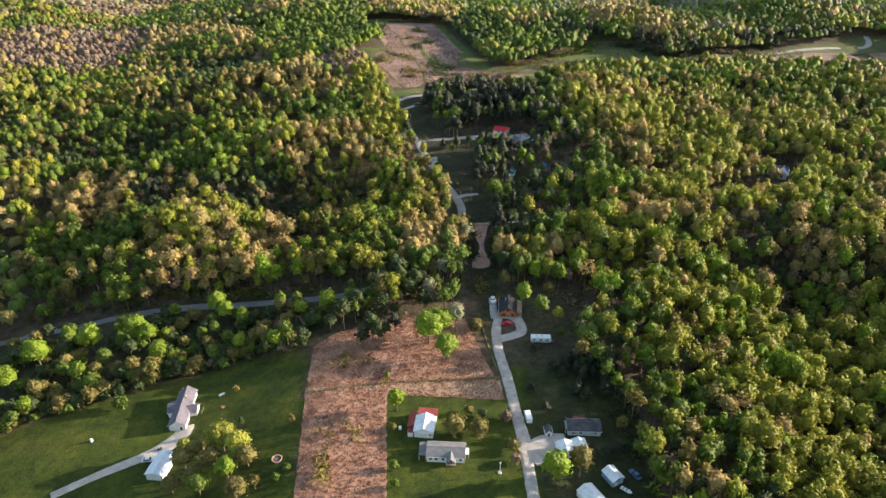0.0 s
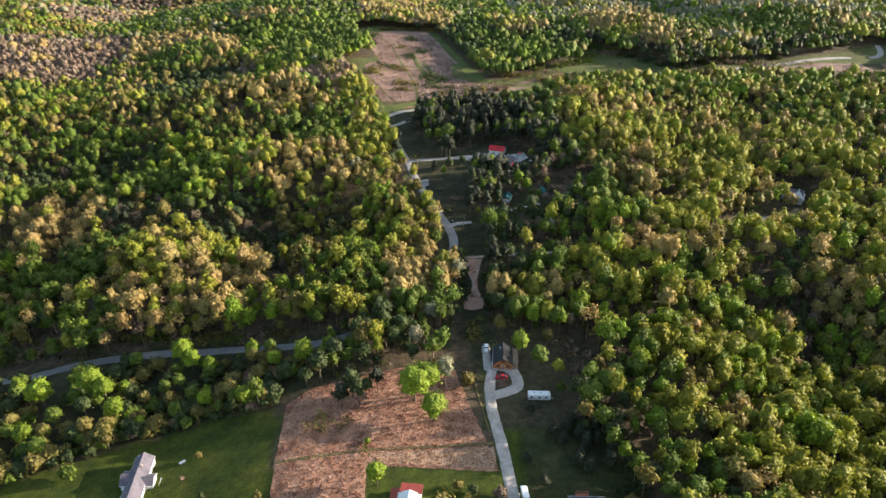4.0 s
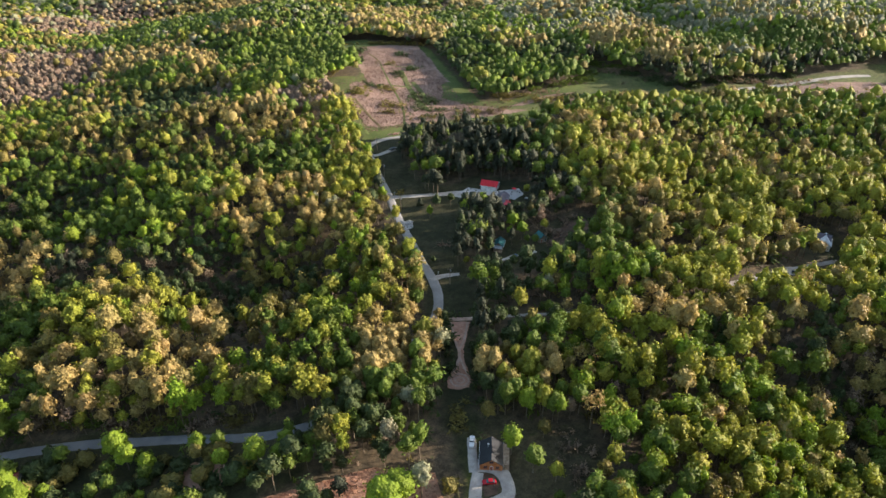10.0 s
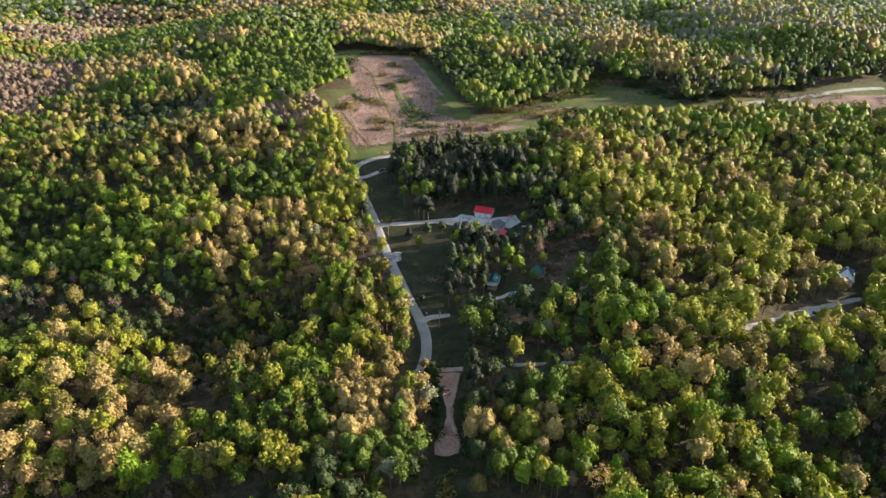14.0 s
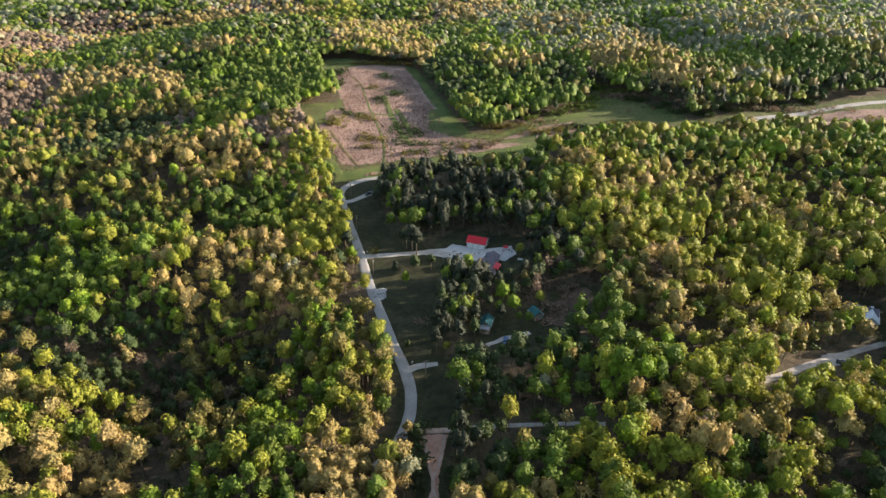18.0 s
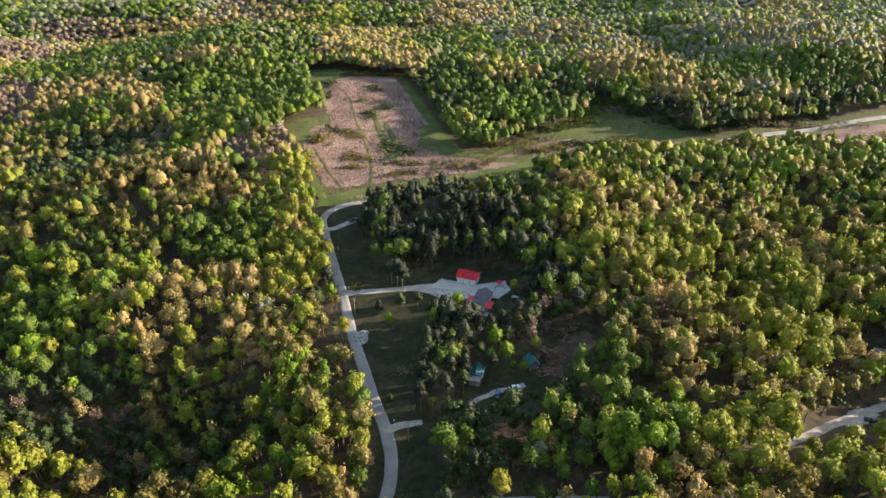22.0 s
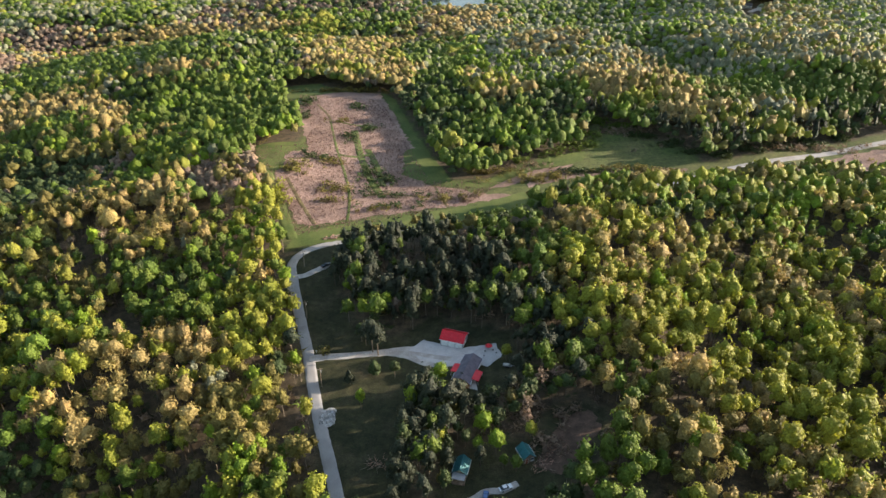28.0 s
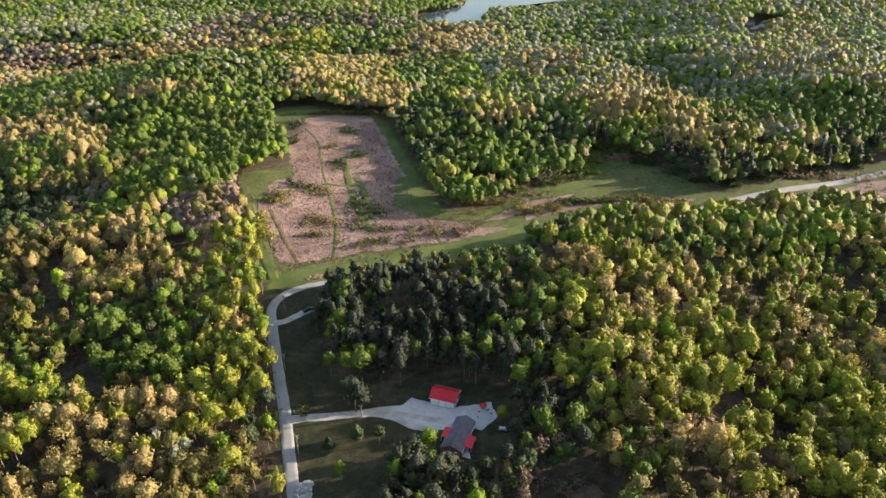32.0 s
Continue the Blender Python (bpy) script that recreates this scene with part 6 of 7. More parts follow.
hedge_tree(-150, 228, BRIGHT, 0.9)
hedge_tree(-155, 215, OLIVE, 0.6)
hedge_tree(-132, 232, BRIGHT, 0.95)
hedge_tree(-126, 229, BRIGHT, 0.8)
hedge_tree(-118, 219, BRIGHT, 0.7)
hedge_tree(-140, 217, LEAFGREEN, 0.6)
hedge_tree(-147, 209, BRIGHT, 0.6)
hedge_tree(-102, 249, BRIGHT, 0.85)
hedge_tree(-98, 246, BRIGHT, 0.7)
hedge_tree(-73, 248, BRIGHT, 0.6)
hedge_tree(-66, 249, LEAFGREEN, 0.5)
hedge_tree(-50, 239, BRIGHT, 0.75)
hedge_tree(-126, 212, OLIVE, 0.55)
hedge_tree(-168, 218, BRIGHT, 1.0)
hedge_tree(-176, 207, BRIGHT, 0.8)
hedge_tree(-160, 200, OLIVE, 0.6)
hedge_tree(-100, 226, OLIVE, 0.5)
hedge_tree(-92, 228, LEAFGREEN, 0.5)
hedge_tree(-80, 227, OLIVE, 0.5)
hedge_tree(-44, 232, OLIVE, 0.6)
hedge_tree(-38, 238, DEEP, 0.8)


def hedge_trees():
    """Dense bushes and small trees between the road and the western lawn."""
    rng = np.random.default_rng(4)
    n = 0
    while n < 230:
        x, y = rng.uniform(-200, -36), rng.uniform(180, 250)
        if inside(HEDGE, np.array([x]), np.array([y]))[0] and not inside(WROAD_CUT, np.array([x]), np.array([y]))[0]:
            edge = inside(WEST_LAWN, np.array([x]), np.array([y - 16.0]))[0]
            if edge or rng.random() < 0.35:
                n += 1
                if n % 3 == 0:
                    hedge_tree(x, y, (OLIVE, BRIGHT, LEAFGREEN, DEEP)[int(rng.integers(4))], float(rng.uniform(0.34, 0.6)))
                else:
                    tree(x, y, "shrub", (OLIVE, DEEP, LEAFGREEN, DEEP, DEEP, OLIVE)[int(rng.integers(6))], float(rng.uniform(1.3, 2.6)), 1.15, "in the hedgerow of the lawn", "hedgerow shrubs")
    for (ax, ay), (bx, by) in zip(WEST_LAWN[1:6], WEST_LAWN[2:7]):
        for i in range(13):
            u = (i + rng.random()) / 13
            tree(ax + (bx - ax) * u, ay + (by - ay) * u + float(rng.uniform(0.5, 4.5)), "shrub", (OLIVE, DEEP, LEAFGREEN, DEEP, DULL)[int(rng.integers(5))], float(rng.uniform(0.8, 1.7)), 1.1, "in the hedgerow of the lawn", "hedgerow shrubs")


hedge_trees()

# ---- the hamlet ----
def red_garage():
    h = thing("garage", 37.4, 444.2, -19, "grey garage with bright red metal roof and three white doors", "garage", scale=(0.93, 0.93, 0.95))
    gable(h, 10.2, 7.6, 3.1, 1.9, GREY_WALL, RED_METAL, 0.4, ribs=16, gable_mat=GREY_WALL)
    for u in (-3.2, 0, 3.2):
        door(h, "front", u, 2.7, 2.4, 3.8, WHITE, "white panelled garage door", bands=4)
    window(h, "right", 0, 1.7, 0.9, 1.0, 5.1, WHITE)


def brick_house():
    h = thing("house", 41.9, 424.4, -21, "brick house with grey shingle roof and red porch roofs", "house", scale=(0.92, 0.95, 0.9))
    gable(h, 15.5, 7.2, 2.8, 1.9, BRICK, SHINGLE_BROWN, 0.45, at=pose(0, 0, 0, 0, 0, 90))
    part("porch_roof", prism([(-3.6, 2.9), (-6.2, 2.4), (-6.2, 2.52), (-3.6, 3.02)], -2.0, 3.2), RED_METAL, h, "red metal porch roof", at=pose(0, 0, 0, 0, 0, -90))
    part("porch_roof", prism([(3.6, 2.9), (6.6, 2.3), (6.6, 2.42), (3.6, 3.02)], -1.0, 5.0), RED_METAL, h, "red metal porch roof", at=pose(0, 0, 0, 0, 0, -90))
    for sy in (1.6, -2.9):
        part("post", box(-6.0, sy, 1.1, 0.14, 0.14, 2.6), WHITE, h)
    for sy in (0.8, -4.8):
        part("post", box(6.4, sy, 1.0, 0.14, 0.14, 2.6), WHITE, h)
    part("patio", box(6.6, -2.4, 0.02, 5.6, 10.5, 0.35), CONCRETE, h, "pale concrete patio")
    for u in (-5.5, -1.5, 5.5):
        window(h, "right", u, 1.5, 1.2, 1.2, 3.6, WHITE)
        window(h, "left", u, 1.5, 1.2, 1.2, 3.6, WHITE)
    door(h, "left", 1.0, 0.95, 2.05, 3.6, WHITE)
    window(h, "front", 0, 1.5, 1.6, 1.2, 7.75, WHITE)


def teal_cabin(x, y, turn, L, D, label, porch=True):
    h = thing("cabin", x, y, turn, label, "cabin", "teal-roofed cabins")
    gable(h, L, D, 2.6, 1.7, PLANK, TEAL_METAL, 0.4, at=pose(0, 0, 0, 0, 0, 90), ribs=12)
    window(h, "front", 1.2, 1.5, 1.0, 1.1, L / 2, WHITE)
    door(h, "front", -0.8, 0.95, 2.05, L / 2, PLANK_RED)
    if porch:
        lean_to(h, -D / 2, D / 2, -L / 2, -L / 2 - 2.6, 2.5, 2.2, GREY_WALL, 3, PLANK, "grey porch roof")
        part("porch_floor", box(0, -L / 2 - 1.3, 0.1, D, 2.6, 0.4), PLANK, h)


def east_cabin():
    h = thing("house", 204.5, 390.5, -28, "blue-grey house with crossed metal gables in a clearing", "house")
    gable(h, 11, 8, 3.0, 2.4, BLUE_METAL, SHINGLE_BROWN, 0.4, gable_mat=WHITE)
    gable(h, 9, 6, 3.0, 2.2, WHITE, WHITE_METAL, 0.4, at=pose(3.0, -3.0, 0, 0, 0, 90), ribs=12)
    lean_to(h, -5.5, -0.5, -4.0, -6.6, 2.9, 2.4, BLUE_METAL, 3)
    for u in (-3.5, -1.0):
        window(h, "front", u, 1.6, 1.1, 1.2, 4.0, WHITE)
    window(h, "front", 3.0, 1.6, 1.4, 1.3, 7.5, WHITE)
    door(h, "front", -2.2, 0.95, 2.05, 4.0, PLANK_RED)


def far_house(x, y, turn, L, D, roof, label):
    h = thing("house", x, y, turn, label, "house", "houses of the far settlement")
    gable(h, L, D, 3.0, 2.2, OFFWHITE, roof, 0.5)
    for u in (-L / 3, 0.5, L / 3):
        window(h, "front", u, 1.6, 1.2, 1.2, D / 2, WHITE)
    door(h, "front", -1.2, 1.0, 2.1, D / 2, PLANK)


red_garage(), brick_house()
teal_cabin(38.4, 377.6, -14, 6.0, 4.2, "weathered cabin with teal metal roof and grey porch")
teal_cabin(59.5, 382.0, 20, 5.0, 3.8, "small weathered cabin with dark teal roof", False)
east_cabin()
far_house(424, 1072, 20, 22, 11, SHINGLE_BROWN, "pale house with mauve roof beside a far road")
far_house(402, 1086, -15, 15, 9, SHINGLE_DARK, "distant pale house with dark roof")
far_house(360, 1006, 10, 16, 9, SHINGLE, "distant pale house with grey roof among trees")
far_house(342, 1030, 30, 14, 8, SHINGLE_BROWN, "distant house with mauve roof among trees")
car(-23, 503.6, 40, CAR_DARK, "dark pickup truck parked in the gravel pull-in", "pickup_truck", length=5.4)
car(52.0, 369.5, 25, CAR_WHITE, "white car on the cabin drive among trees")
car(45.5, 366.5, 80, CAR_BLUE, "blue-grey car beside the cabin drive")
car(146.8, 352.5, 110, CAR_GREEN, "dark green pickup truck under eastern trees", "pickup_truck", length=5.2)
car(176.5, 353.5, 150, CAR_DARK, "dark car at the edge of the eastern drive")
car(388.0, 1046, 60, CAR_WHITE, "white car on the far settlement road")
for px, py in ((-25.8, 463.6), (-13.2, 420.5), (13.5, 346), (-33.5, 504)):
    utility_pole(px, py, 9.0)


def umbrella_table(x, y):
    t = thing("patio_table", x, y, 20, "round patio table under a red umbrella", "table")
    part("tabletop", rod((0, 0, 0.7), (0, 0, 0.75), 0.6, sides=16), STEEL, t)
    part("leg", rod((0, 0, 0.1), (0, 0, 0.7), 0.06), STEEL, t)
    u = part("canopy", rod((0, 0, 2.1), (0, 0, 2.7), 1.5, 0.05, 8), RED_METAL, t, "red fabric umbrella canopy")
    part("pole", rod((0, 0, 0.7), (0, 0, 2.75), 0.03), STEEL, u)


def patio_chair(x, y, turn):
    c = thing("patio_chair", x, y, turn, "dark metal chair on the patio", "chair", "patio chairs", lift=0.17)
    part("seat", box(0, 0, 0.45, 0.5, 0.5, 0.06, bevel=0.02), CAR_DARK, c)
    part("backrest", box(0, 0.25, 0.75, 0.5, 0.05, 0.55, bevel=0.02), CAR_DARK, c)
    for sx in (-0.2, 0.2):
        for sy in (-0.2, 0.2):
            part("leg", rod((sx, sy, 0), (sx, sy, 0.45), 0.02, sides=5), CAR_DARK, c)


umbrella_table(51.0, 438.0)
for cx, cy, ct in ((49.6, 436.6, 150), (52.6, 437.0, 220), (52.2, 439.8, 320), (53.8, 435.2, 200), (49.0, 434.0, 90)):
    patio_chair(cx, cy, ct)


def swing_set():
    s = thing("trailer", 57.5, 427.5, -10, "flat utility trailer with pale load beside the patio", "trailer", lift=0.1)
    part("bed", box(0, 0, 0.6, 3.4, 1.6, 0.12), STEEL, s)
    for y in (-0.8, 0.8):
        part("rail", box(0, y, 0.85, 3.4, 0.06, 0.06), STEEL, s)
        for x in (-0.35, 0.35):
            part("wheel", rod((x, y * 1.05, 0.3), (x, y * 1.25, 0.3), 0.3, sides=10), RUBBER, s)
    part("load", box(-0.3, 0, 0.85, 2.0, 1.1, 0.4, bevel=0.08), OFFWHITE, s)
    part("drawbar", box(2.2, 0, 0.55, 1.2, 0.1, 0.1), STEEL, s)


swing_set()


def log_pile():
    p = thing("log_pile", -21.5, 531.8, 20, "long heap of cut logs and brush beside the bend", "log pile")
    rng = random.Random(8)
    for i in range(46):
        a = part("log", rod((0, 0, 0), (rng.uniform(1.2, 2.6), 0, 0), rng.uniform(0.16, 0.32), sides=7), PLANK if i % 3 else DIRT, p,
                 at=pose(rng.uniform(-7, 6), rng.uniform(-1.3, 1.3), rng.uniform(0.15, 0.7), 0, rng.uniform(-10, 10), rng.uniform(-70, 70)))


def rock_heap():
    p = thing("rock_heap", -8.6, 404.4, 0, "pale broken rocks piled on the pad by the lane", "rocks")
    rng = random.Random(9)
    for i in range(40):
        s = rng.uniform(0.3, 0.8)
        bm = bmesh.new()
        bmesh.ops.create_icosphere(bm, subdivisions=1, radius=s)
        for v in bm.verts:
            v.co *= rng.uniform(0.7, 1.2)
        part("rock", bm, ROCK, p, at=pose(rng.uniform(-2.6, 2.6), rng.uniform(-3.2, 3.2), s * 0.3, 0, 0, rng.uniform(0, 360)))


def brush_heap(x, y, label, n=40, reach=3.0):
    p = thing("brush_pile", x, y, 0, label, "brush pile")
    rng = random.Random(int(x * 7))
    for i in range(n):
        part("branch", rod((0, 0, 0), (rng.uniform(1.0, 2.4), 0, rng.uniform(0.0, 0.5)), 0.09, 0.03, 5), DIRT if i % 2 else PLANK, p,
             at=pose(rng.uniform(-reach, reach), rng.uniform(-reach, reach) * 0.7, rng.uniform(0.05, 0.5), 0, rng.uniform(-20, 20), rng.uniform(0, 360)))


def mailbox(x, y):
    m = thing("mailbox", x, y, 0, "white mailbox on a post at the drive's mouth", "mailbox")
    part("post", box(0, 0, 0.5, 0.1, 0.1, 1.2), WHITE, m)
    part("box", prism([(-0.14, 1.05), (0.14, 1.05), (0.14, 1.25), (0, 1.36), (-0.14, 1.25)], -0.3, 0.3), WHITE, m)


log_pile(), rock_heap()
brush_heap(10.5, 382, "heap of reddish brushwood on the dull lawn", 46, 3.4)
brush_heap(65, 378, "heap of brown brushwood near the cabins", 40, 4.0)
brush_heap(70, 384, "scattered brown brushwood near the cabins", 40, 4.0)
brush_heap(170, 366, "pale brushwood beside the eastern drive", 30, 2.5)
mailbox(-18.1, 440.2), mailbox(-34.2, 494), mailbox(8, 355)


def hamlet_tree(x, y, kind, colour, size, wide):
    tree(x, y, kind, colour, size, wide, "beside the hamlet lane", "trees of the hamlet")


hamlet_tree(-2.6, 420.9, "cedar", PINE_C, 1.45, 0.85)
hamlet_tree(6.4, 425.9, "cedar", DEEP, 1.4, 1.1)
hamlet_tree(14.4, 423.9, "broad", DEEP, 0.6, 0.85)
hamlet_tree(3.0, 408.0, "broad", BRIGHT, 0.66, 0.7)
hamlet_tree(6.9, 437.4, "pine", PINE_C, 0.95, 1.4)
hamlet_tree(4.6, 439.6, "pine", PINE_C, 0.95, 1.3)
hamlet_tree(1.6, 444.0, "pine", PINE_C, 0.68, 1.4)
hamlet_tree(-0.5, 446.5, "pine", DEEP, 0.6, 1.3)
hamlet_tree(17.4, 361.2, "pine", PINE_C, 0.8, 1.1)
hamlet_tree(19.5, 366.0, "pine", PINE_C, 0.85, 1.1)
hamlet_tree(17.4, 371.6, "pine", PINE_C, 0.9, 1.1)
hamlet_tree(19.0, 379.0, "pine", PINE_C, 0.85, 1.2)
hamlet_tree(21.5, 361.0, "broad", YELLOW, 0.4, 1.0)
hamlet_tree(32.0, 419.0, "broad", BRIGHT, 0.75, 1.0)
hamlet_tree(27.9, 386.9, "broad", BRIGHT, 0.6, 0.9)
hamlet_tree(31.2, 386.7, "broad", YELLOW, 0.7, 0.8)
hamlet_tree(57.4, 431.2, "broad", YELLOW, 0.55, 1.0)
hamlet_tree(44.8, 455.5, "pine", PINE_C, 0.95, 0.9)
hamlet_tree(49, 452, "pine", PINE_C, 0.9, 0.9)
hamlet_tree(31.0, 410, "broad", BRIGHT, 0.5, 0.9)
hamlet_tree(37, 401, "broad", OLIVE, 0.55, 1.0)
hamlet_tree(27, 405, "pine", PINE_C, 0.62, 1.1)
hamlet_tree(50, 403, "pine", PINE_C, 0.65, 1.0)
hamlet_tree(57, 409, "pine", PINE_C, 0.75, 1.2)
hamlet_tree(22, 409, "pine", PINE_C, 0.7, 1.1)
hamlet_tree(10.4, 314.4, "cedar", DEEP, 1.5, 1.1)
hamlet_tree(26.5, 310.6, "pine", PINE_C, 1.0, 0.9)
hamlet_tree(26.5, 325, "pine", PINE_C, 0.9, 0.9)
hamlet_tree(28, 330, "pine", DEEP, 0.9, 1.0)
hamlet_tree(19.5, 383, "pine", DEEP, 1.0, 0.9)
hamlet_tree(-12, 497, "pine", PINE_C, 0.85, 1.2)
hamlet_tree(-9, 486, "broad", BRIGHT, 0.7, 1.0)
hamlet_tree(-3, 478, "broad", LEAFGREEN, 0.8, 1.0)
hamlet_tree(3, 470, "pine", PINE_C, 0.85, 1.1)
hamlet_tree(13, 462, "broad", DULL, 0.7, 1.0)
hamlet_tree(50, 384, "broad", BRIGHT, 0.75, 1.0)
hamlet_tree(46, 392, "broad", BRIGHT, 0.8, 1.0)
hamlet_tree(32, 391, "broad", BRIGHT, 0.6, 1.0)
hamlet_tree(29, 382, "pine", PINE_C, 0.8, 1.2)
hamlet_tree(62, 390, "broad", YELLOW, 0.55, 1.0)
hamlet_tree(162, 362, "broad", LEAFGREEN, 0.8, 1.0)
hamlet_tree(152, 356, "broad", BRIGHT, 0.8, 1.0)
hamlet_tree(168, 366, "cedar", PINE_C, 0.8, 1.2)
hamlet_tree(186, 378, "broad", YELLOW, 0.8, 1.0)
hamlet_tree(193, 370, "broad", TAN, 0.9, 1.1)
hamlet_tree(160, 338, "broad", YELLOW, 0.8, 1.1)
hamlet_tree(172, 342, "broad", YELLOW, 0.75, 1.1)

for tx, ty, size in ((19, 390, 0.95), (21, 396, 0.9), (22, 402, 0.8), (23, 386, 1.0), (25, 392, 0.9), (24, 378, 0.95), (27, 398, 0.85), (21, 370, 0.9), (28, 374, 0.9), (33, 368, 0.7), (34, 384, 0.6)):
    hamlet_tree(tx, ty, "pine", PINE_C if size > 0.86 else DEEP, size, 1.0)
hamlet_tree(32, 371, "broad", OLIVE, 0.5, 0.9)
hamlet_tree(44, 384, "broad", BRIGHT, 0.6, 0.8)
hamlet_tree(52, 378, "broad", LEAFGREEN, 0.45, 0.9)
hamlet_tree(-16.5, 487, "pine", PINE_C, 0.75, 1.3)
hamlet_tree(-14, 493, "pine", PINE_C, 0.8, 1.3)
hamlet_tree(-17, 500, "broad", LEAFGREEN, 0.55, 1.1)
hamlet_tree(5.5, 366.5, "shrub", DEEP, 1.2, 0.8)
hamlet_tree(44.5, 379, "pine", PINE_C, 0.6, 1.1)
hamlet_tree(33.5, 377, "pine", PINE_C, 0.75, 1.1)
hamlet_tree(56, 376.5, "broad", LEAFGREEN, 0.5, 1.0)
hamlet_tree(56, 330.7, "broad", PALE, 0.9, 0.7)
hamlet_tree(-7.1, 460, "broad", LEAFGREEN, 0.8, 0.9)
hamlet_tree(8.8, 463.5, "broad", BRIGHT, 0.85, 0.9)
hamlet_tree(-1.7, 468.3, "broad", LEAFGREEN, 0.75, 0.9)
hamlet_tree(58.2, 476.3, "broad", BRIGHT, 1.0, 0.95)
hamlet_tree(67.1, 450.3, "broad", BRIGHT, 0.9, 0.95)
hamlet_tree(20.3, 453, "pine", PINE_C, 0.85, 1.1)

# ---- far field: strips and thickets ----
for line, w, mat in (([(-59, 597), (-47, 570), (-35, 545)], 2.2, WEEDS), ([(-47, 699), (-35, 643), (-26, 608), (-20, 577), (-18, 549)], 1.6, GRASS_STRIP), ([(-28, 683), (-20, 641), (-11, 605), (-1, 578)], 4.5, GRASS_STRIP),
                     ([(-16, 649), (-8, 623), (-2, 593)], 4.0, GRASS_STRIP), ([(-34, 637), (-22, 635), (-12, 641)], 3.0, GRASS_STRIP), ([(29, 593), (36, 566)], 1.4, WEEDS), ([(-64, 624), (-55, 626), (-43, 634)], 2.4, WEEDS),
                     ([(-12, 580), (2, 582), (26, 578)], 2.0, WEEDS), ([(-42, 700), (-30, 694), (-12, 690)], 2.0, GRASS_STRIP), ([(-62, 735), (-52, 716), (-46, 699)], 2.0, WEEDS)):
    ribbon("mown_track", line, w, mat, "green track through the brown weeds", lift=0.13, category="track", step_len=4)
ribbon("grass_strip", [(-84, 635), (-71, 600), (-60, 572), (-49, 543), (-44, 530)], 5.5, GRASS_STRIP, "bright green grass verge beside the weeds", lift=0.16, category="grass", step_len=4)
patch("grass_patch", [(-89, 646), (-70, 653), (-57, 650), (-54, 641), (-67, 633), (-63, 608), (-70, 602), (-80, 620)], GRASS_STRIP, "bright green grass patch", "grass", 0.19, 4, 1.0, seed=12)
patch("grass_patch", [(-102, 790), (-71, 801), (-48, 769), (-61, 761), (-80, 750), (-88, 750)], GRASS_STRIP, "bright green grass patch", "grass", 0.12, 4, 1.0, seed=13)
patch("grass_patch", [(-16, 770), (-4, 752), (13, 688), (27, 638), (39, 601), (26, 596), (9, 610), (9, 648), (16, 653), (6, 692), (-5, 732)], GRASS_STRIP, "green grass strip in the shade of the wood", "grass", 0.13, 4, 1.0, seed=16)
patch("grass_strip", [(-46, 520), (-28, 526), (-13, 529), (34, 538), (56, 552), (90, 572), (80, 584), (50, 566), (34, 562), (0, 553), (-28, 543), (-44, 533)], GRASS_STRIP, "bright green grass verge", "grass", 0.14, 3, 0.6, seed=14)
patch("grass_strip", [(33, 600), (57, 598), (73, 612), (93, 630), (128, 646), (124, 630), (111, 624), (91, 616), (72, 601), (59, 590), (33, 592)], GRASS_STRIP, "bright green grass verge", "grass", 0.17, 3, 0.6, seed=15)
patch("ground_strip", [(60, 589), (72, 600), (91, 615), (116, 624), (112, 612), (90, 604), (71, 591)], STRAW_FAR, "tan strip of dry weeds beside the verge", "field", 0.15, 3, 0.6, seed=17)
ribbon("weed_strip", [(-52.5, 191.5), (-40, 193), (-22.7, 195.9), (0, 197.5), (20.5, 199)], 1.3, WEEDS, "dark green weedy furrow across the dry field", lift=0.14, category="furrow")
ribbon("weed_strip", [(14.5, 234), (16.5, 220), (19.5, 204)], 0.6, WEEDS, "worn wheel rut beside the dry field", lift=0.14, category="rut")


ribbon("wheel_track", [(13.6, 316), (15.2, 304), (17.2, 295), (15.6, 288), (13.8, 283)], 0.9, PALE_DIRT, "pale wheel track in the red dirt", lift=0.15, category="track", step_len=1)
ribbon("wheel_track", [(20.8, 316), (19.2, 305), (16.8, 296), (18.4, 288), (20.2, 283)], 0.9, PALE_DIRT, "pale wheel track in the red dirt", lift=0.17, category="track", step_len=1)
for r, w in ((3.4, 0.7), (1.7, 0.5)):
    ribbon("wheel_track", [(16.8 + r * math.cos(i * math.tau / 16), 279.8 + r * math.sin(i * math.tau / 16)) for i in range(17)], w, PALE_DIRT, "pale turning ring worn in the red dirt", lift=0.16, category="track", step_len=0.6)


def tufts(name, poly, n, mats, label, low, high, seed, blades=4):
    """Many leaning tufts of grass, uncountable."""
    rng = np.random.default_rng(seed)
    xs, ys = [p[0] for p in poly], [p[1] for p in poly]
    x, y = rng.uniform(min(xs), max(xs), n * 3), rng.uniform(min(ys), max(ys), n * 3)
    k = inside(poly, x, y)
    x, y = x[k][:n], y[k][:n]
    z = height(x, y)
    verts, faces = [], []
    for px, py, pz, h, r in zip(x, y, z, rng.uniform(low, high, len(x)), rng.uniform(0.14, 0.36, len(x))):
        a0 = rng.uniform(0, 6.28)
        for b in range(blades):
            a = a0 + b * 6.28 / blades
            i = len(verts)
            verts += [(px + r * math.cos(a), py + r * math.sin(a), pz), (px + r * math.cos(a + 1.9), py + r * math.sin(a + 1.9), pz),
                      (px + 0.5 * r * math.cos(a + 1), py + 0.5 * r * math.sin(a + 1), pz + h)]
            faces.append((i, i + 1, i + 2))
    return tagged(new(name, mesh_of(name, verts, faces, mats)), label, "grass", kind="stuff")


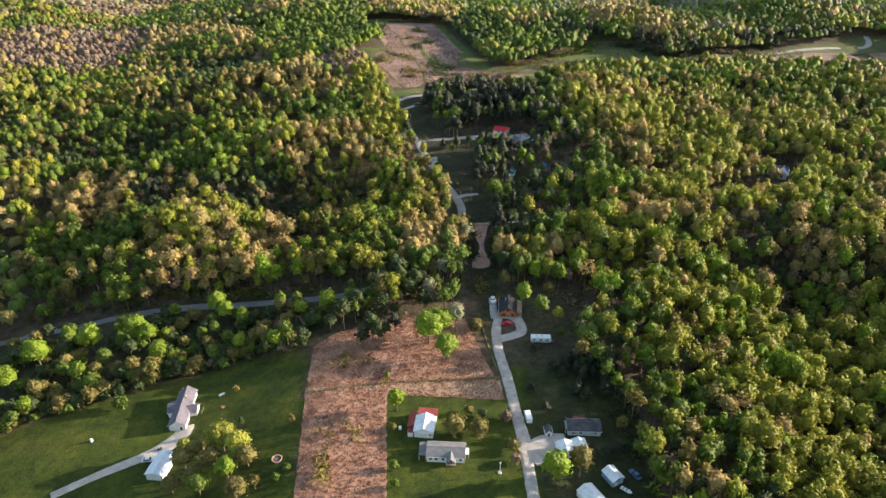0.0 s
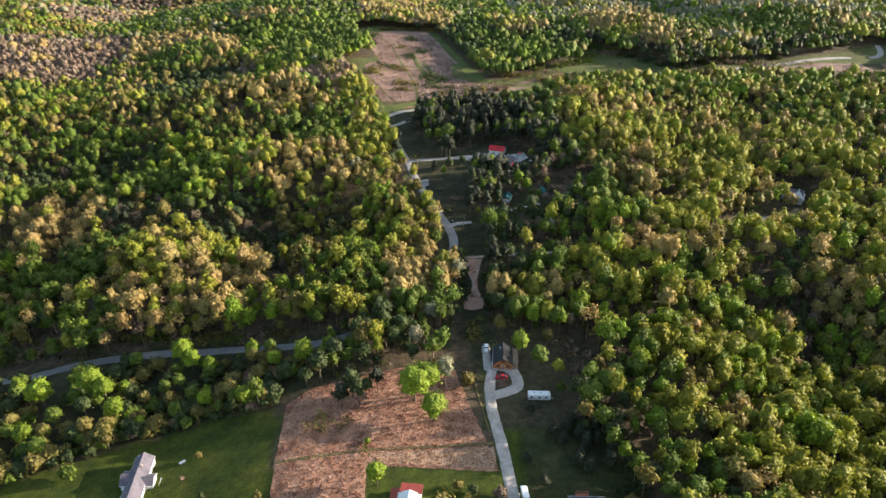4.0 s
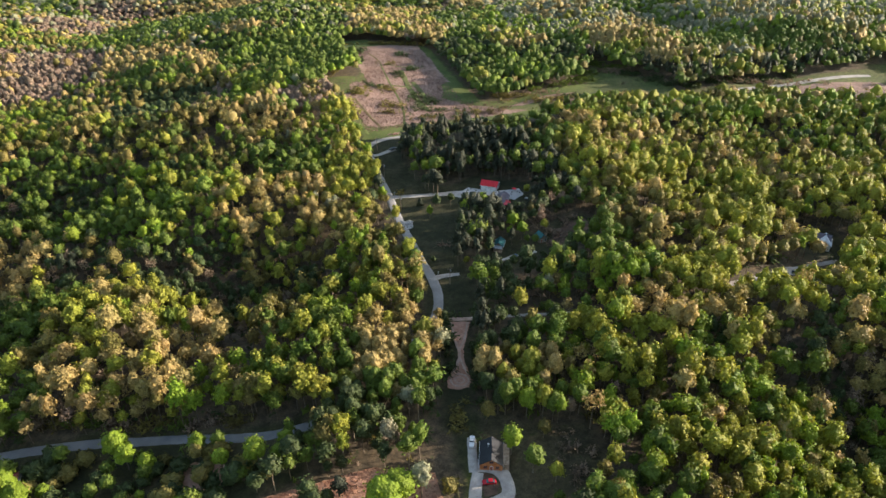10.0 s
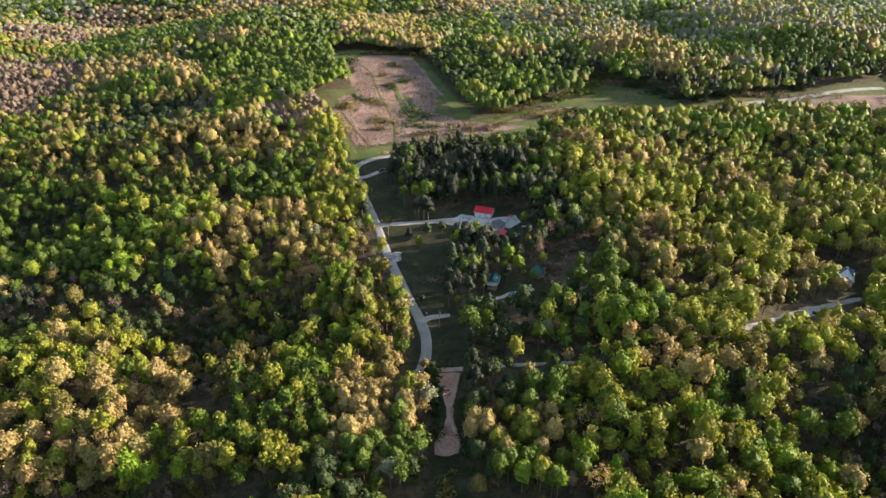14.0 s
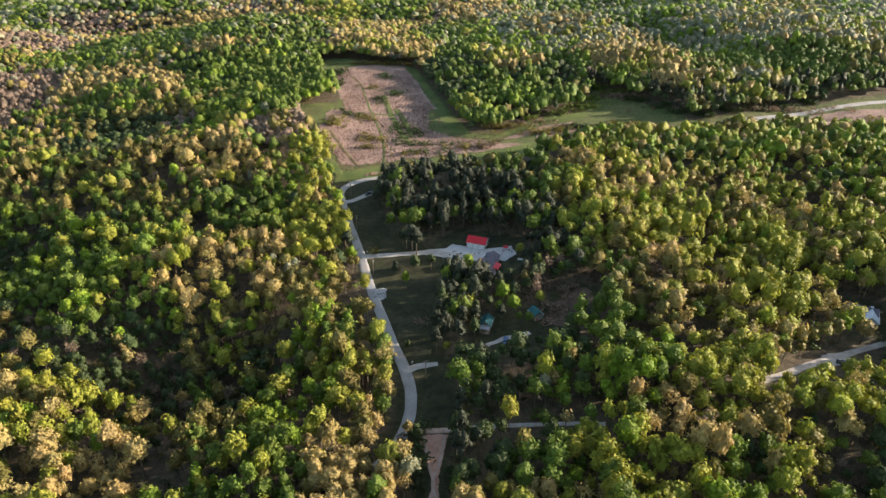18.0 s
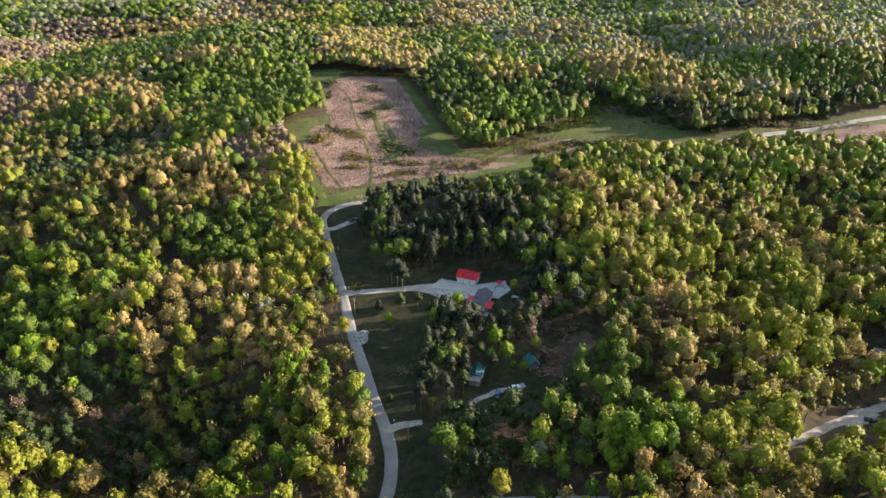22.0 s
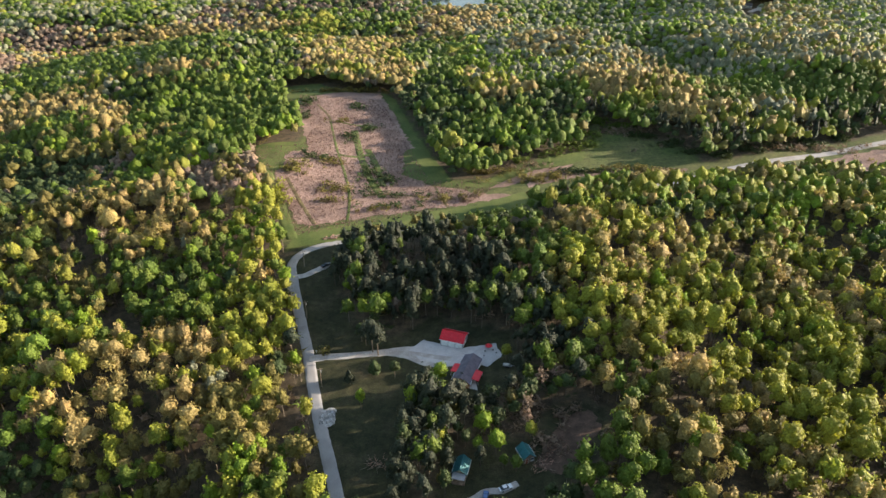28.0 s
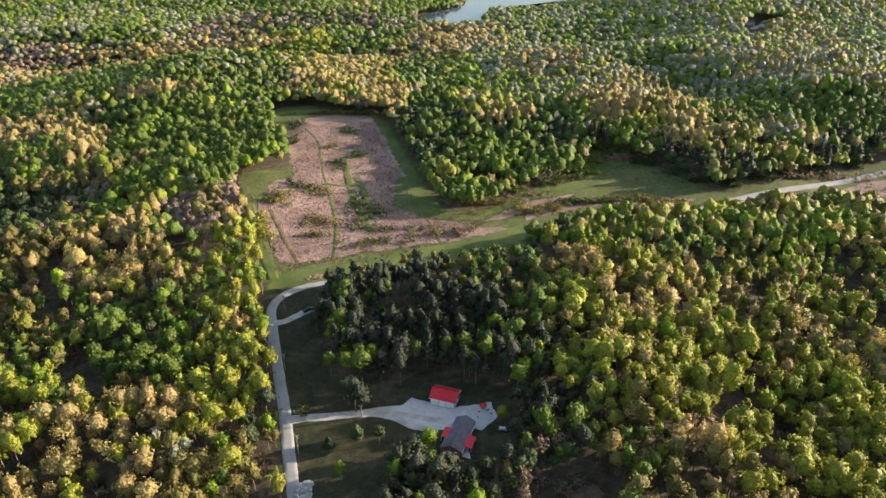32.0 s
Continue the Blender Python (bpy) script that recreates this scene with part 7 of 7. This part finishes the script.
tufts("dry_grass", FIELD, 16000, STRAW, "orange-brown dry broom grass in tufts", 0.25, 0.6, 31, 2)
tufts("dry_weeds", FAR_FIELD[:1] + [(-78, 596), (-58, 560), (-42, 534), (0, 548), (50, 570), (70, 598), (26, 600), (8, 668), (-14, 748), (-80, 760), (-58, 684), (-58, 650)], 12000, STRAW_FAR,
      "pinkish brown dry weeds in tufts", 0.4, 0.9, 32, 3)


def sprays(seed, n=16, size=0.7):
    """A loose low bush of leaf sprays."""
    rng = np.random.default_rng(seed)
    p = rng.normal(size=(n, 3)) * (0.8, 0.8, 0.55) + (0, 0, 1.1)
    p[:, 2] = np.abs(p[:, 2])
    tri = p[:, None] + rng.normal(size=(n, 3, 3)) * size * (1, 1, 0.6)
    return tri.reshape(-1, 3), np.arange(n * 3).reshape(-1, 3), np.repeat(rng.uniform(0.8, 1.2, n), 3)


BRUSH = []


def brush(x, y, reach_x, reach_y, n, colour):
    BRUSH.append((x, y, reach_x, reach_y, n, colour))


brush(-70, 742, 6, 10, 60, DEEP)
brush(-29, 730, 6, 7, 40, DEEP)
brush(-29, 666, 6, 9, 44, DEEP)
brush(-56, 610, 8, 8, 50, OLIVE)
brush(-30, 587, 9, 9, 46, OLIVE)
brush(-17, 685, 7, 4, 30, DEEP)
brush(-48, 630, 12, 4, 44, DEEP)
brush(-11, 605, 5, 16, 60, DEEP)
brush(-36, 623, 6, 6, 30, OLIVE)
brush(1, 598, 5, 12, 40, DEEP)
brush(46, 574, 7, 3, 24, DULL)
brush(-5, 563, 8, 3, 24, OLIVE)
brush(6, 581, 24, 3, 50, DEEP)
brush(88, 600, 20, 4, 90, OLIVE)
brush(50, 578, 8, 4, 16, OLIVE)
brush(100, 606, 16, 4, 40, OLIVE)
brush(150, 616, 18, 4, 60, OLIVE)
brush(-39, 165, 8, 18, 14, OLIVE)
brush(-35, 205, 10, 8, 8, OLIVE)
brush(62, 612, 14, 6, 70, OLIVE)
brush(90, 620, 14, 5, 40, DULL)
brush(-84, 690, 5, 40, 90, OLIVE)
brush(-60, 566, 6, 34, 90, YELLOW)
brush(-40, 772, 40, 4, 80, OLIVE)
brush(160, 676, 20, 6, 60, DULL)
brush(250, 645, 60, 5, 120, DULL)
brush(16, 258, 5, 8, 14, OLIVE)
brush(12, 300, 3, 22, 30, DEEP)
brush(23.5, 292, 2, 26, 34, DEEP)
brush(340, 620, 50, 16, 50, OLIVE)
brush(56, 240, 8, 12, 20, DULL)
brush(64, 180, 5, 30, 60, DEEP)
brush(-14, 440, 3, 3, 3, OLIVE)
brush(60, 400, 20, 6, 30, DULL)
brush(66, 386, 8, 5, 14, DULL)
brush(-34, 572, 14, 3, 26, OLIVE)
brush(4, 566, 16, 3, 26, DEEP)
brush(-66, 712, 5, 8, 30, DEEP)
brush(-40, 700, 8, 4, 20, OLIVE)
brush(-18, 690, 8, 3, 22, DEEP)
brush(30, 574, 14, 3, 24, OLIVE)
brush(120, 612, 22, 3, 60, DEEP)
brush(170, 612, 14, 3, 40, OLIVE)


for bx, by in ((133, 672), (142, 690), (158, 682), (172, 666), (186, 652), (196, 640), (215, 634), (235, 640), (256, 646), (280, 654), (305, 662), (104, 640), (118, 648), (86, 630), (128, 656)):
    brush(bx, by, 9, 5, 34, DEEP if bx > 160 else LEAFGREEN)


for i in range(13):
    brush(-196 + 11 * i, 262 + 4 * math.sin(i * 0.28), 7, 3, 12, (OLIVE, LEAFGREEN, DULL)[i % 3])


def thickets():
    """Low brush: in the far field, along wood edges and under trees."""
    rng = np.random.default_rng(41)
    shr = [sprays(100 + i, 26, 0.5) for i in range(4)]
    xs, ys, col = [], [], []
    for cx, cy, rx, ry, n, c in BRUSH:
        n = n // 2 if 540 < cy < 770 and cx < 120 else n
        xs.append(cx + rng.normal(size=n) * rx * 0.55), ys.append(cy + rng.normal(size=n) * ry * 0.55)
        col.append(np.tile(c, (n, 1)) * rng.uniform(0.6, 1.3, (n, 1)))
    x, y, c = np.concatenate(xs), np.concatenate(ys), np.concatenate(col)
    s = rng.uniform(0.7, 1.6, len(x))
    pick = rng.integers(0, 4, len(x))
    grow("brush", [(shr[i], x[pick == i], y[pick == i], s[pick == i], c[pick == i], rng) for i in range(4)], "low green and brown brush in fields and wood edges", False)
    # undergrowth of the near woods
    x, y = scatter(92, 520, 6.5, rng)
    k = rng.random(len(x)) < 0.5
    x, y = x[k], y[k]
    c = np.array([OLIVE, DULL, DEEP, LEAFGREEN])[rng.integers(0, 4, len(x))] * rng.uniform(0.6, 1.2, (len(x), 1))
    s = rng.uniform(0.7, 1.9, len(x))
    low = [sprays(110 + i) for i in range(4)]
    pick = rng.integers(0, 4, len(x))
    grow("undergrowth", [(low[i], x[pick == i], y[pick == i], s[pick == i], c[pick == i], rng) for i in range(4)], "brown and green undergrowth below the trees", False)


thickets()
